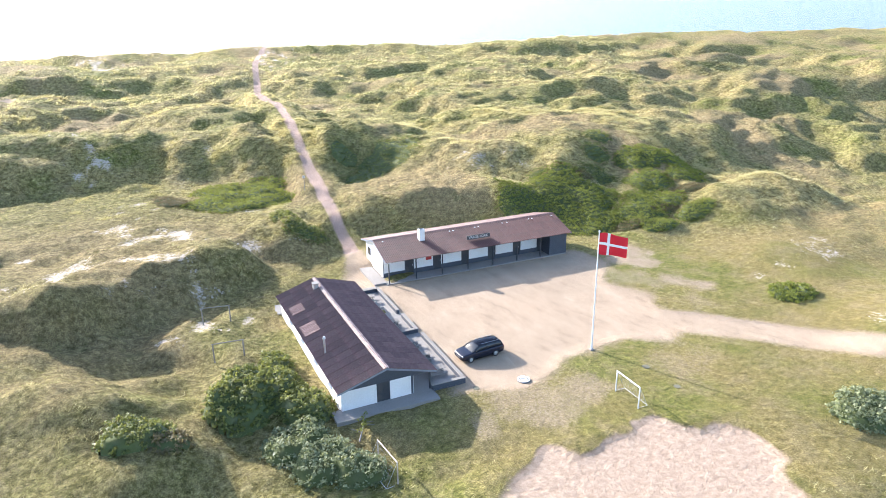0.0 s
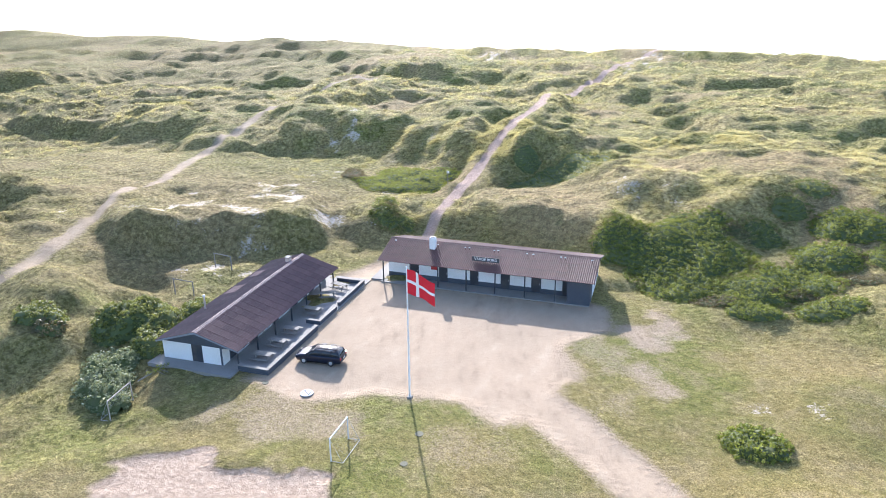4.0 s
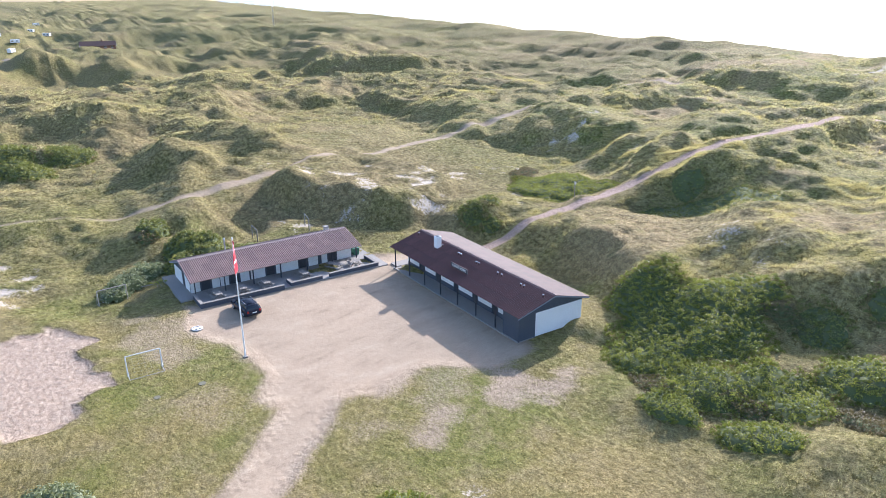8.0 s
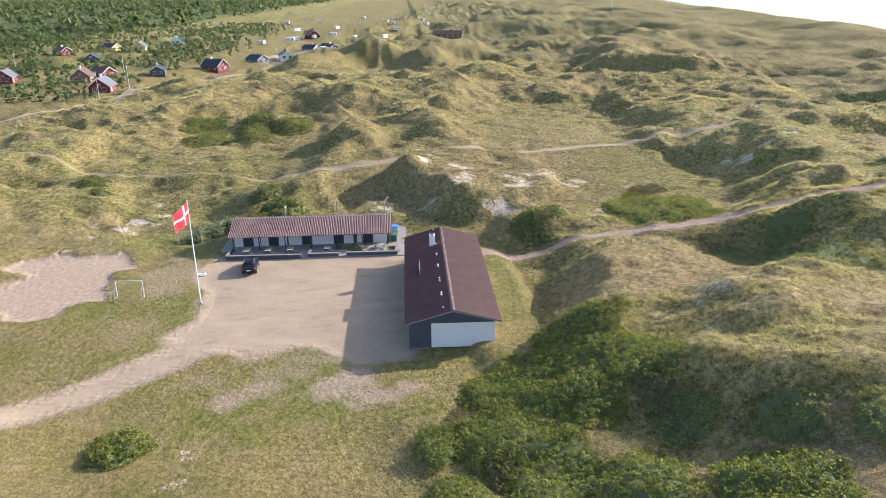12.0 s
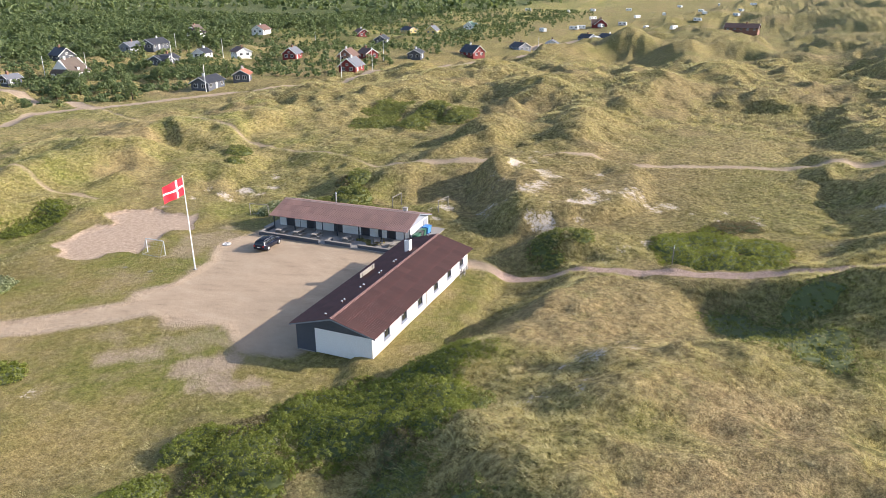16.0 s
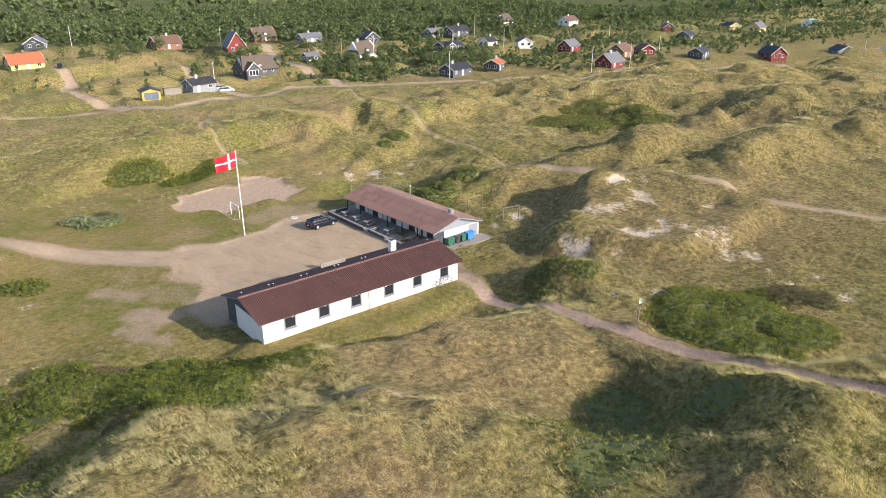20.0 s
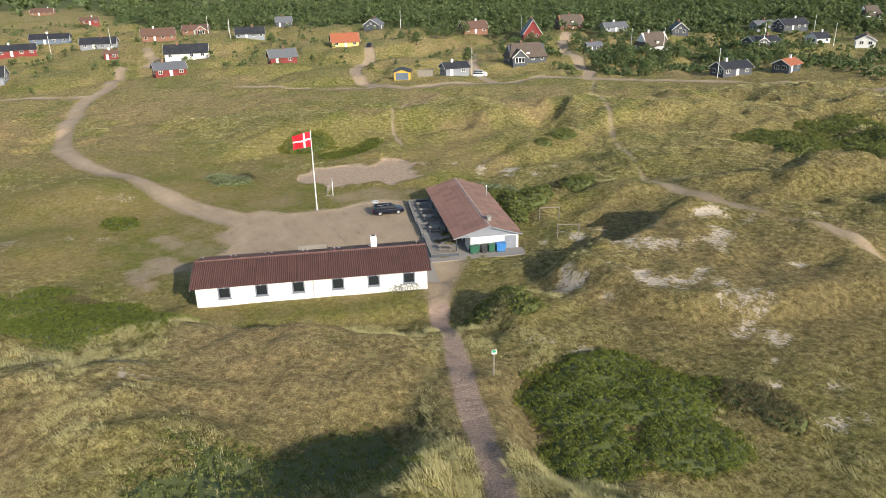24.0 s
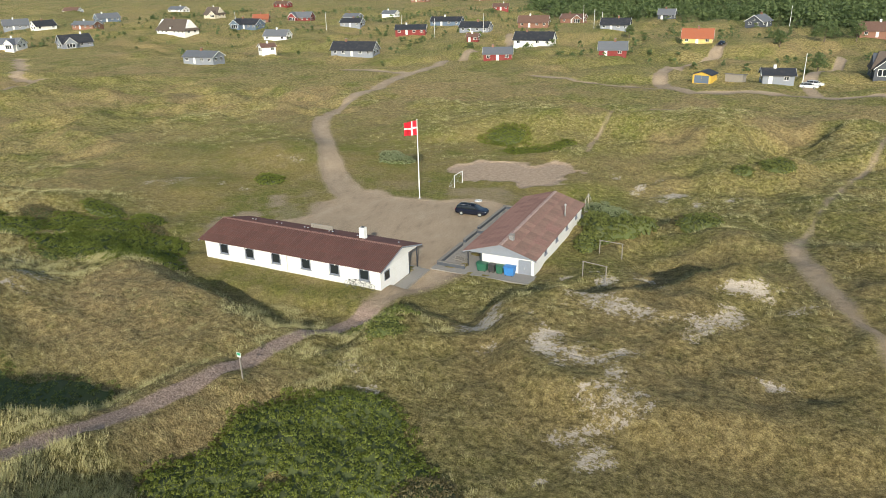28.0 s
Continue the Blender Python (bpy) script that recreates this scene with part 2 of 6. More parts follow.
SOUTH_FAR = [(-228, -17, 60, 11.5, 7.8, "red", "black"), (-361, -114, 60, 11.7, 8, "yellow", "black"), (-358, -95, 10, 12.7, 8.1, "yellow", "grey"), (-266, -5, 50, 10.7, 7.9, "grey", "black"),
             (-289, 6, 15, 12.4, 7.6, "white", "grey"), (-350, 12, 60, 10.1, 7.7, "grey", "black"), (-369, 21, 50, 12.1, 7.5, "black", "black"), (-413, -89, 10, 13.2, 7.8, "white", "green"),
             (-290, -112, 50, 10.1, 7.1, "red", "brown"), (-280, -93, 15, 12.2, 7.3, "black", "black"), (-434, 3, 15, 23.2, 9.2, "red", "brown"), (-377, 99, 80, 21.9, 7.4, "brick", "brown")]


# Each dune: place, half length, half width, turn in degrees, height.
SEAWARD_DUNES = [
    (-9, 137, 9, 7, 0, 1.9),
    (7, 138, 8, 7, 0, 0.2),
    (16, 150, 12, 8, 10, 1),
    (-18, 134, 6, 5, 0, -0.8),
    (22, 126, 4.5, 9, 0, 2.2),
    (-17, 183, 14, 9, 10, 2.2),
    (-36, 172, 17, 8, 0, 1.5),
    (-64, 164, 20, 9, -8, 1.7),
    (-88, 168, 16, 10, 0, 1.5),
    (31.5, 114, 9, 2.2, 76, 1.6),
    (37, 123, 7, 3, 20, 1.4),
    (44, 125, 8, 5, 0, 1.4),
    (48, 118, 7, 4, 0, -0.5),
    (40, 111.5, 7.5, 5.5, 25, -2.0),
    (31, 109, 4, 5, 0, -2),
    (64, 148, 14, 8, 0, 1.2),
    (75, 188, 16, 10, 0, 1.5),
    (104, 184, 18, 10, 5, 1.8),
    (99, 142, 15, 9, 0, 2),
    (150, 136, 20, 11, 10, 2.2),
    (184, 134, 16, 11, 0, 2.2),
    (155, 170, 20, 12, 0, 2),
]
RIM_DUNES = [
    (52, 100, 9, 5, 5, 0.9),
    (62, 101, 8, 5, 0, 0.2),
    (75, 101, 9, 6, 0, 0.1),
    (93, 99, 10, 7, 0, 0.7),
    (118, 97, 13, 9, 0, 2),
    (81, 74, 7, 6, 0, 2.9),
    (44, 92.5, 6, 3.5, 0, 0.1),
    (51, 90, 5, 3.5, 0, 0.6),
    (66.5, 95, 8, 2.6, 55, 1.3),
    (73, 90, 8, 4, 58, -1.5),
    (19.5, 89.5, 4.2, 4.6, 0, 1.6),
    (5.5, 87.5, 6, 4.5, 0, -0.3),
    (-11, 86, 7, 5, 0, -0.8),
    (95, 76, 8, 8, 0, 2),
]
SOUTH_DUNES = [
    (0.5, 73.8, 2.4, 4.5, -35, -0.3),
    (1, 76.5, 5, 3.6, -20, 0.4),
    (9, 79.5, 5, 3.2, 0, 0.3),
    (-7, 70, 5.5, 3.6, 15, 1.7),
    (-9, 76, 6, 4.5, 0, 0.1),
    (-14.5, 56, 8, 5.5, 10, 2),
    (-4.5, 53, 6, 4.5, 0, 3.3),
    (-3, 45, 7, 4.5, 0, 1.9),
    (-17, 33, 8, 6, 0, 1.5),
    (-37, 61, 14, 8, 10, 3.8),
    (-50, 75, 18, 8, 5, 5.3),
    (-66, 50, 11, 7, 20, 3.4),
    (-68, 32, 10, 7, 30, 2.6),
    (-71, 10, 12, 7, 0, 2),
    (-52, 30, 11, 6, 15, -1.2),
    (-89, 55, 12, 8, 10, 3),
    (-97, 84, 22, 11, 0, 5.2),
    (-93, 11, 12, 8, 0, 2),
    (-108, 59, 12, 8, 0, 2.1),
    (-142, 99, 24, 11, 0, 6.3),
    (-234, 56, 22, 10, 10, 4),
    (-204, 82, 20, 9, 10, 4),
    (-198, 117, 18, 10, 5, 3.5),
    (-145, 75, 14, 8, 0, 2.5),
    (-166, 171, 22, 10, 0, -5),
]
INLAND_DUNES = [
    (20, -5, 14, 7, 5, 3),
    (38, -7, 12, 7, 0, -0.4),
    (3.5, 2, 8, 6, 0, 2.2),
    (-31, 2, 9, 7, 10, 1),
    (-24, 5, 6, 5, 0, 0),
    (-47, -5, 9, 7, 0, 3),
    (68, -22, 14, 9, 0, 1.5),
    (76, 34, 12, 10, 0, 2.9),
    (75, 57, 8, 7, 0, 1.4),
    (-17, -15, 10, 8, 0, 2),
]
DUNES = [SEAWARD_DUNES, RIM_DUNES, SOUTH_DUNES, INLAND_DUNES]

# Where the sand was levelled for the camp: place, half sizes, level.
LEVELS = [(40, 56, 30, 25, 0.1), (17, 57, 10, 16, 0.05), (39.1, 70.5, 16.5, 6, 0.32), (39.1, 79.3, 19, 5, 0.68), (31, 27.5, 19, 10.5, 0.3)]


# The broad sandy dune that ends steeply above the terrace hut.
SHELF = [(-12.5, 70.5), (-6.5, 69.5), (-1, 72.5), (3, 76.5), (8.5, 78.5), (11.5, 81.5), (10.5, 86), (8, 91), (4, 94), (-8, 95), (-20, 92), (-22, 84), (-18, 76)]


def coast(x):
    """Where the outer dunes break off towards the beach."""
    return 274 - 0.12 * x - 0.10 * np.minimum(x + 200, 0)


def plain(x, y):
    """Share of the open grassy plain behind the seaward dunes."""
    d = np.sqrt(((x + 24) / 44.0) ** 2 + ((y - 103 - 0.12 * (x + 20)) / 17.0) ** 2) + 0.35 * (fbm(x, y, 14, 2, 1) - 0.5)
    return 1 - smooth(0.75, 1.2, d)


def dune_base(x, y):
    at = (-150, -70, -34, -20, 12, 21, 30, 40, 52, 64, 78, 100, 130)
    foot = np.interp(x, at, (120, 122, 110, 119, 118, 112, 104, 104, 94, 84, 78, 80, 70))
    top = np.interp(x, at, (168, 162, 158, 137, 136, 134, 124, 121, 108, 106, 108, 122, 140))
    y_in = y + 3.0 * (fbm(x, y, 8, 2, 0) - 0.5)
    step = np.interp(x, at, (0, 0, 0, 0, 0, 0.4, 4.0, 4.4, 4.4, 3.4, 2.4, 1, 0))
    rim = step * smooth(np.interp(x, (20, 40, 52, 64, 78), (90, 85.6, 79, 73, 70)), np.interp(x, (20, 40, 52, 64, 78), (98, 92.5, 91, 90, 88)), y_in)
    west = rim + (7.9 - step) * smooth(0, 1, np.clip((y_in - foot) / (top - foot), 0, 1)) + 2.6 * smooth(140, 235, y)
    meadow = 2.4 * smooth(26, 19, x) * smooth(78, 88, y) * (1 - smooth(125, 150, y))
    belt = (2.8 + 1.8 * smooth(-60, -150, x)) * smooth(3, -24, x) * smooth(0, 40, y + 45 - 0.35 * np.maximum(0, -x - 100)) * (1 - smooth(130, 170, y))
    south = np.maximum(meadow, belt)
    east = 0.8 * smooth(-10, -50, y) + 2.6 * smooth(-115, -200, y)
    v = y - coast(x)
    fore = 2.0 * np.exp(-((v + 14) / 26.0) ** 2) * (0.5 + 1.0 * value_noise(x, y, 40, 1))
    beach = -24.0 * smooth(2, 90, v) - 6 * smooth(90, 500, v)
    toe = y + 4 * (fbm(x, y, 9, 2, 1) - 0.5) + 1.4 * (value_noise(x, y * 0.25, 3.2, 2) - 0.5)
    bank = 3.2 * smooth(11, -4, toe) * (1 - 0.85 * smooth(-10, -36, y)) * smooth(-10, 4, x) * (1 - smooth(42, 62, x))
    shelf = 4.1 * (1 - smooth(-1.6, 5.4, inside(x, y, SHELF) + 3.0 * (fbm(x, y, 7, 3, 2) - 0.5)))
    return west + np.maximum(south, shelf) + east + fore + beach + bank


def levelled(x, y):
    """How far a place belongs to the levelled camp, and at which height."""
    best, level = np.zeros_like(x), np.zeros_like(x)
    for cx, cy, rx, ry, z in LEVELS:
        d = np.sqrt(((x - cx) / rx) ** 2 + ((y - cy) / ry) ** 2)
        w = 1 - smooth(0.72, 1.1, d)
        level = np.where(w > best, z, level)
        best = np.maximum(best, w)
    return best, level


def hummocks(x, y):
    """Wind-heaped humps of the open dunes, strong in the dune belts and faint on the plain."""
    calm = np.clip(plain(x, y) + mound(x, y, 40, 100, 42, 26, 0) + mound(x, y, -4, 90, 24, 26, 0) + 1.3 * mound(x, y, 62, 38, 44, 36, 0), 0, 1)
    amount = (1 - 0.9 * calm) * smooth(-10, 45, y + 45 - 0.12 * np.maximum(0, -x - 100)) * (1 - smooth(-30, 25, y - coast(x)))
    away = np.hypot(x - 35, y - 60)
    wx, wy = x + 7 * value_noise(x, y, 26, 2), y + 7 * value_noise(x, y, 26, 3)
    hump = smooth(0.37, 0.63, fbm(wx, wy * 1.3, 25, 3, 0)) - 0.5
    crest = 0.72 - np.abs(2 * fbm(wx, wy * 1.15, 17, 3, 2) - 1)
    broad = smooth(0.34, 0.66, fbm(wx, wy * 1.4, 66, 3, 1)) - 0.5
    near = 2.9 * hump + 1.9 * (crest - 0.45)
    return amount * (near * (1 - 0.25 * smooth(150, 400, away)) + smooth(70, 200, away) * (4.4 + 1.8 * smooth(-60, -140, x)) * (1 - 0.5 * smooth(-110, -40, y - coast(x))) * broad) + 0.5 * (1 - 0.7 * calm) * amount * (fbm(x, y, 5, 2, 3) - 0.5)


def height(x, y):
    x, y = np.asarray(x, float), np.asarray(y, float)
    z = dune_base(x, y) + hummocks(x, y)
    for group in DUNES:
        for cx, cy, rx, ry, turn, h in group:
            z = z + h * mound(x, y, cx, cy, rx, ry, turn)
    inland = smooth(-45, -95, y) * (1 - smooth(-330, -420, y))
    garden = np.zeros_like(x)
    for row in (NEAR_ROW, MIDDLE_ROW, NORTH_END, SOUTH_END):
        for hx, hy, turn, length, width, _, _ in row:
            garden = np.maximum(garden, mound(x, y, hx, hy, length * 0.75, width * 1.0, turn))
    knoll = smooth(0.40, 0.62, fbm(x + 8 * value_noise(x, y, 30, 2), y, 24, 3, 2))
    z = z + inland * (1 - garden) * (3.2 * (knoll - 0.75) + 1.6 * (fbm(x, y, 9, 2, 1) - 0.5))
    climb = np.interp(y, (88, 93, 99, 103, 109, 116, 121, 130, 150, 168), (1.4, 2.7, 3.4, 4.1, 4.9, 6.6, 7.9, 9.8, 10.4, 10.9))
    lane = np.interp(y, (88, 103, 112, 124, 136, 150, 168), (26.6, 27.2, 27.9, 28.8, 29.8, 30.8, 30.2))
    w = 0.9 * np.exp(-((x - lane) / 3.6) ** 4) * smooth(84, 92, y) * (1 - smooth(160, 190, y))
    z = z * (1 - w) + w * climb
    w, level = levelled(x, y)
    z = z * (1 - w) + w * (level + 0.1 * (fbm(x, y, 9, 2, 0) - 0.5))
    return z


def rough(x, y):
    calm = mound(x, y, 60, 40, 38, 30, 0) * 0.75
    return np.clip(1 - calm - 0.45 * plain(x, y) - 0.35 * smooth(-20, -60, y), 0.05, 1) * (1 - smooth(8, 40, y - coast(x)))

# ---- surface of the ground ----
YARD = [(24, 45.5), (30, 42.8), (35, 45.3), (39.5, 46.6), (43, 47.3), (47, 45.0), (52, 48), (51.5, 53), (52, 57), (50.8, 60),
        (54, 65), (53, 71), (27, 71), (26.9, 81), (24.6, 81), (21, 69.7), (24.5, 69.3)]
ROAD = [(44, 53), (48, 50.5), (52, 47.5), (56.8, 43), (61.7, 37.5), (71.3, 25), (81, 13), (87.7, 2.7), (92.2, -8.4), (96.5, -29), (101.4, -57), (100.5, -76),
        (105.8, -107), (108.7, -126), (106, -134), (101.6, -144), (103, -156), (109, -170)]
SHELL_PATH = [(25.5, 79), (26.5, 84), (26.6, 92), (27.4, 103), (27.9, 112), (28.8, 124), (29.8, 136), (30.8, 150), (29.6, 165), (34, 190), (42, 235), (52, 268), (58, 300)]
DUNE_TRACK = [(-44, -60), (-34, -36), (-28, -16), (-23, 5), (-18, 21), (-15, 36), (-13.3, 45), (-11.9, 55), (-14, 63), (-17, 72), (-19, 79), (-21.8, 88), (-25.5, 100), (-29.2, 112), (-31, 130), (-33, 153), (-26, 172), (-16, 192)]


def line_distance(x, y, pts):
    """Distance to a line of points."""
    d = np.full(np.shape(x), 1e9)
    for (x0, y0), (x1, y1) in zip(pts, pts[1:]):
        dx, dy = x1 - x0, y1 - y0
        t = np.clip(((x - x0) * dx + (y - y0) * dy) / (dx * dx + dy * dy), 0, 1)
        d = np.minimum(d, np.hypot(x - x0 - t * dx, y - y0 - t * dy))
    return d


def inside(x, y, pts):
    """Distance to a closed outline, negative inside it."""
    ring = pts + [pts[0]]
    d = line_distance(x, y, ring)
    hit = np.zeros(np.shape(x), bool)
    for (x0, y0), (x1, y1) in zip(ring, ring[1:]):
        cross = ((y0 > y) != (y1 > y)) & (x < (x1 - x0) * (y - y0) / (y1 - y0 + 1e-9) + x0)
        hit ^= cross
    return np.where(hit, -d, d)


def spread_line(pts, step=6.0):
    """A rounder line through the same points."""
    out = []
    for i in range(len(pts) - 1):
        p0, p1, p2, p3 = (Vector(pts[max(0, min(len(pts) - 1, i + k))]) for k in (-1, 0, 1, 2))
        n = max(1, int((p2 - p1).length / step))
        for j in range(n):
            t = j / n
            q = 0.5 * (2 * p1 + (p2 - p0) * t + (2 * p0 - 5 * p1 + 4 * p2 - p3) * t * t + (3 * p1 - p0 - 3 * p2 + p3) * t ** 3)
            out.append((q.x, q.y))
    return out + [tuple(pts[-1])]


# Bare sand: place, half sizes, turn, strength.
CAMP_SAND = [(78, 55.5, 5.0, 1.6, 10, 0.62), (68.6, 38, 3, 1.5, 20, 0.6), (78, 25, 2.4, 1.7, 0, 0.6),
             (7.3, 27.5, 5.4, 2.3, -10, 1.0), (4.8, 66.2, 2.6, 1.6, 0, 0.9), (51.9, 99.4, 2.6, 1.3, 10, 0.8), (56.9, 96.5, 3.0, 1.3, 10, 0.7)]
WORN_GRAVEL = [(57.8, 66, 5.5, 2.2, 75, 0.8), (58.6, 58.5, 6.5, 2.0, 95, 0.75), (55.5, 61.5, 5.5, 3.5, 60, 0.55), (45, 42.5, 6, 3, 0, 0.45), (31.5, 41.5, 7, 3.4, 10, 0.6), (56, 51, 3.5, 1.6, 60, 0.5)]
DUNE_SAND = [(12.5, 84.3, 3.2, 1.5, 10, 0.9), (5.2, 86.2, 3.2, 2.2, 20, 1.0), (0.8, 80, 3.4, 1.3, -15, 0.75), (-1.4, 73.6, 3.2, 1.5, -10, 1.0), (-8, 73.9, 3.2, 1.2, 0, 1.0), (3.5, 75, 3.2, 1.0, 10, 0.9),
             (-23, 72.5, 2.4, 1.2, 0, 0.9), (-0.8, 95.2, 1.5, 3.0, -15, 0.9), (-1.2, 99.6, 1.3, 1.8, 0, 0.8), (1.9, 104.6, 2.4, 1.7, 20, 1.0), (-0.6, 107.6, 1.5, 1.0, 0, 0.75), (-1.6, 110.4, 2.2, 1.2, 20, 0.8),
             (-7.3, 77, 2.6, 1.6, 30, 0.8), (16, 98.2, 4.0, 0.7, -25, 0.75), (-11, 86.7, 1.5, 1.0, 0, 1.0)]
FAR_SAND = [(-2, 240, 3.5, 11, 20, 1.0), (48, 240, 3.5, 12, -15, 1.0),
            (-6.7, 127, 6.5, 0.7, -69, 0.9), (-2.7, 127.5, 6.5, 0.7, -67, 0.9), (13, 126, 5, 0.7, -120, 0.7)]


def masks(x, y):
    """Share of gravel, sand, lush grass and brown heath at each place."""
    edge = 2.6 * (fbm(x, y, 4.0, 3, 1) - 0.5)
    road_w = 1.7 + 0.9 * smooth(70, 48, x)
    gravel = 1 - smooth(-1.9, 2.1, inside(x, y, YARD) + edge)
    gravel = np.maximum(gravel, 1 - smooth(-1.5, 1.6, line_distance(x, y, spread_line(ROAD)) - road_w - 0.15 + 0.35 * edge))
    for line, w in LANES:
        gravel = np.maximum(gravel, 1 - smooth(-0.6, 0.9, line_distance(x, y, line) - w + 0.4 * edge))
    shell = 1 - smooth(-0.5, 0.6, line_distance(x, y, spread_line(SHELL_PATH)) - 0.85 + 0.22 * edge)
    sand = np.zeros_like(gravel)
    gravel = np.maximum(gravel, 0.72 * (1 - smooth(-0.8, 0.9, line_distance(x, y, spread_line(DUNE_TRACK)) - 0.45 - 0.75 * smooth(40, 60, y) + 0.4 * edge)))
    pit = 1 - smooth(0.84, 1.10, np.sqrt(((x - 32.5) / 12.5) ** 2 + ((y - 28.2) / 7.4) ** 2) + 0.1 * edge + 1.3 * (fbm(x, y, 5.0, 3, 0) - 0.5))
    for cx, cy, rx, ry, turn, s in WORN_GRAVEL:
        m = mound(x, y, cx, cy, rx * 1.3, ry * 1.3, turn)
        gravel = np.maximum(gravel, 0.85 * s * smooth(0.1, 0.9, m + 1.6 * (m > 0.05) * (fbm(x, y, 2.8, 3, 2) - 0.5)))
    for group in (CAMP_SAND, DUNE_SAND, FAR_SAND):
        for cx, cy, rx, ry, turn, s in group:
            m = mound(x, y, cx, cy, rx * 1.45, ry * 1.45, turn)
            sand = np.maximum(sand, 0.88 * s * smooth(0.22, 1.1, 0.75 * m + 2.8 * (m > 0.06) * (fbm(x, y, 2.2, 3, 2) - 0.53)))
    hollow = mound(x, y, 18, 40, 14, 9, 10) + 0.7 * mound(x, y, 24, 36, 15, 5, 0) + 0.8 * mound(x, y, 2, 108, 12, 8, 0) + 0.35 * mound(x, y, 55, 75, 8, 5, 0) + 0.6 * mound(x, y, 45, -6, 70, 24, 0) + 0.6 * smooth(-150, -300, x)
    lush = np.clip(hollow * 1.1 + 0.7 * smooth(0.5, 0.72, fbm(x, y, 22, 3, 3)) - 0.1, 0, 1)
    heath = smooth(0.56, 0.70, fbm(x, y, 17, 4, 2)) * np.clip(rough(x, y) * 1.2, 0, 1)
    heath = np.maximum(heath, np.maximum(0.9 * mound(x, y, 40, 103, 15, 9, 20), 0.85 * mound(x, y, -8, 92, 20, 15, 0) * (0.6 + 0.8 * fbm(x, y, 7, 3, 1))))
    return gravel, np.maximum(shell, 0), np.clip(sand, 0, 1), pit, lush, heath


def woodland(x, y):
    """Share of dark pine wood inland."""
    edge = np.interp(x, (-300, -150, -40, 20, 80, 160, 240), (146, 154, 178, 226, 252, 330, 520))
    belt = smooth(10, -35, y + edge + 55 * (fbm(x, y, 45, 3, 0) - 0.5))
    south = smooth(-40, -80, y + 30 * fbm(x, y, 40, 2, 1)) * smooth(-120, -190, x) * (1 - smooth(-380, -440, x))
    inner = 0.12 * mound(x, y, -75, -92, 26, 18, 30)
    return np.clip(np.maximum(np.maximum(belt, 0.3 * south), inner), 0, 1)


# Lanes between the holiday houses, with their half widths.
LANES = [(spread_line(p), w) for p, w in (
    ([(18.5, -157), (19.5, -131), (23.5, -124), (26.8, -95), (26.3, -76), (21, -60), (13.9, -53), (7.7, -55), (0.7, -59), (-9, -62), (-16.4, -61)], 1.8),
    ([(-21.7, -145), (-19.9, -126), (-14.6, -105), (-11.9, -78), (-16.4, -61)], 1.5),
    ([(62, -69), (48.5, -66), (35, -62), (21, -59)], 1.0),
    ([(-16.4, -61), (-28, -66), (-41.5, -60), (-46, -70), (-49.7, -85), (-53.7, -106), (-54.3, -118), (-61.4, -145), (-75, -181)], 1.8),
    ([(-41.5, -58), (-72, -44), (-84, -35), (-98, -27), (-107, -20), (-151, -20), (-190, -8), (-235, 4), (-275, 8)], 1.9),
    ([(101.5, -64), (113, -66), (127, -65)], 1.3),
    ([(205, 1), (206, -12), (228, -19), (245, -32), (278, -54)], 2.0),
    ([(22.8, 13), (23.3, 4), (21, -14), (12, -32)], 0.35),
    ([(-285, 0), (-317, 10), (-364, 47), (-388, 75)], 7.0),
    ([(-388, 75), (-470, 75)], 4.0))]


def axis_steps(lo, hi, step, reach, grow):
    core = list(np.arange(lo, hi + step / 2, step))
    s, left, right = step, [], []
    a, b = lo, core[-1]
    while b < hi + reach:
        s *= grow
        a, b = a - s, b + s
        left.append(a)
        right.append(b)
    return np.array(left[::-1] + core + right)


def sheet(name, xs, ys, z):
    """A mesh over a grid of places."""
    nx, ny = len(xs), len(ys)
    X, Y = np.meshgrid(xs, ys, indexing="ij")
    co = np.stack([X, Y, z], -1).reshape(-1, 3)
    i = (np.arange(nx - 1)[:, None] * ny + np.arange(ny - 1)[None, :]).ravel()
    quads = np.stack([i, i + ny, i + ny + 1, i + 1], -1)
    me = bpy.data.meshes.new(name)
    me.vertices.add(len(co))
    me.vertices.foreach_set("co", co.astype(np.float32).ravel())
    me.loops.add(quads.size)
    me.loops.foreach_set("vertex_index", quads.astype(np.int32).ravel())
    me.polygons.add(len(quads))
    me.polygons.foreach_set("loop_start", (np.arange(len(quads)) * 4).astype(np.int32))
    me.polygons.foreach_set("use_smooth", np.ones(len(quads), bool))
    me.update()
    return me


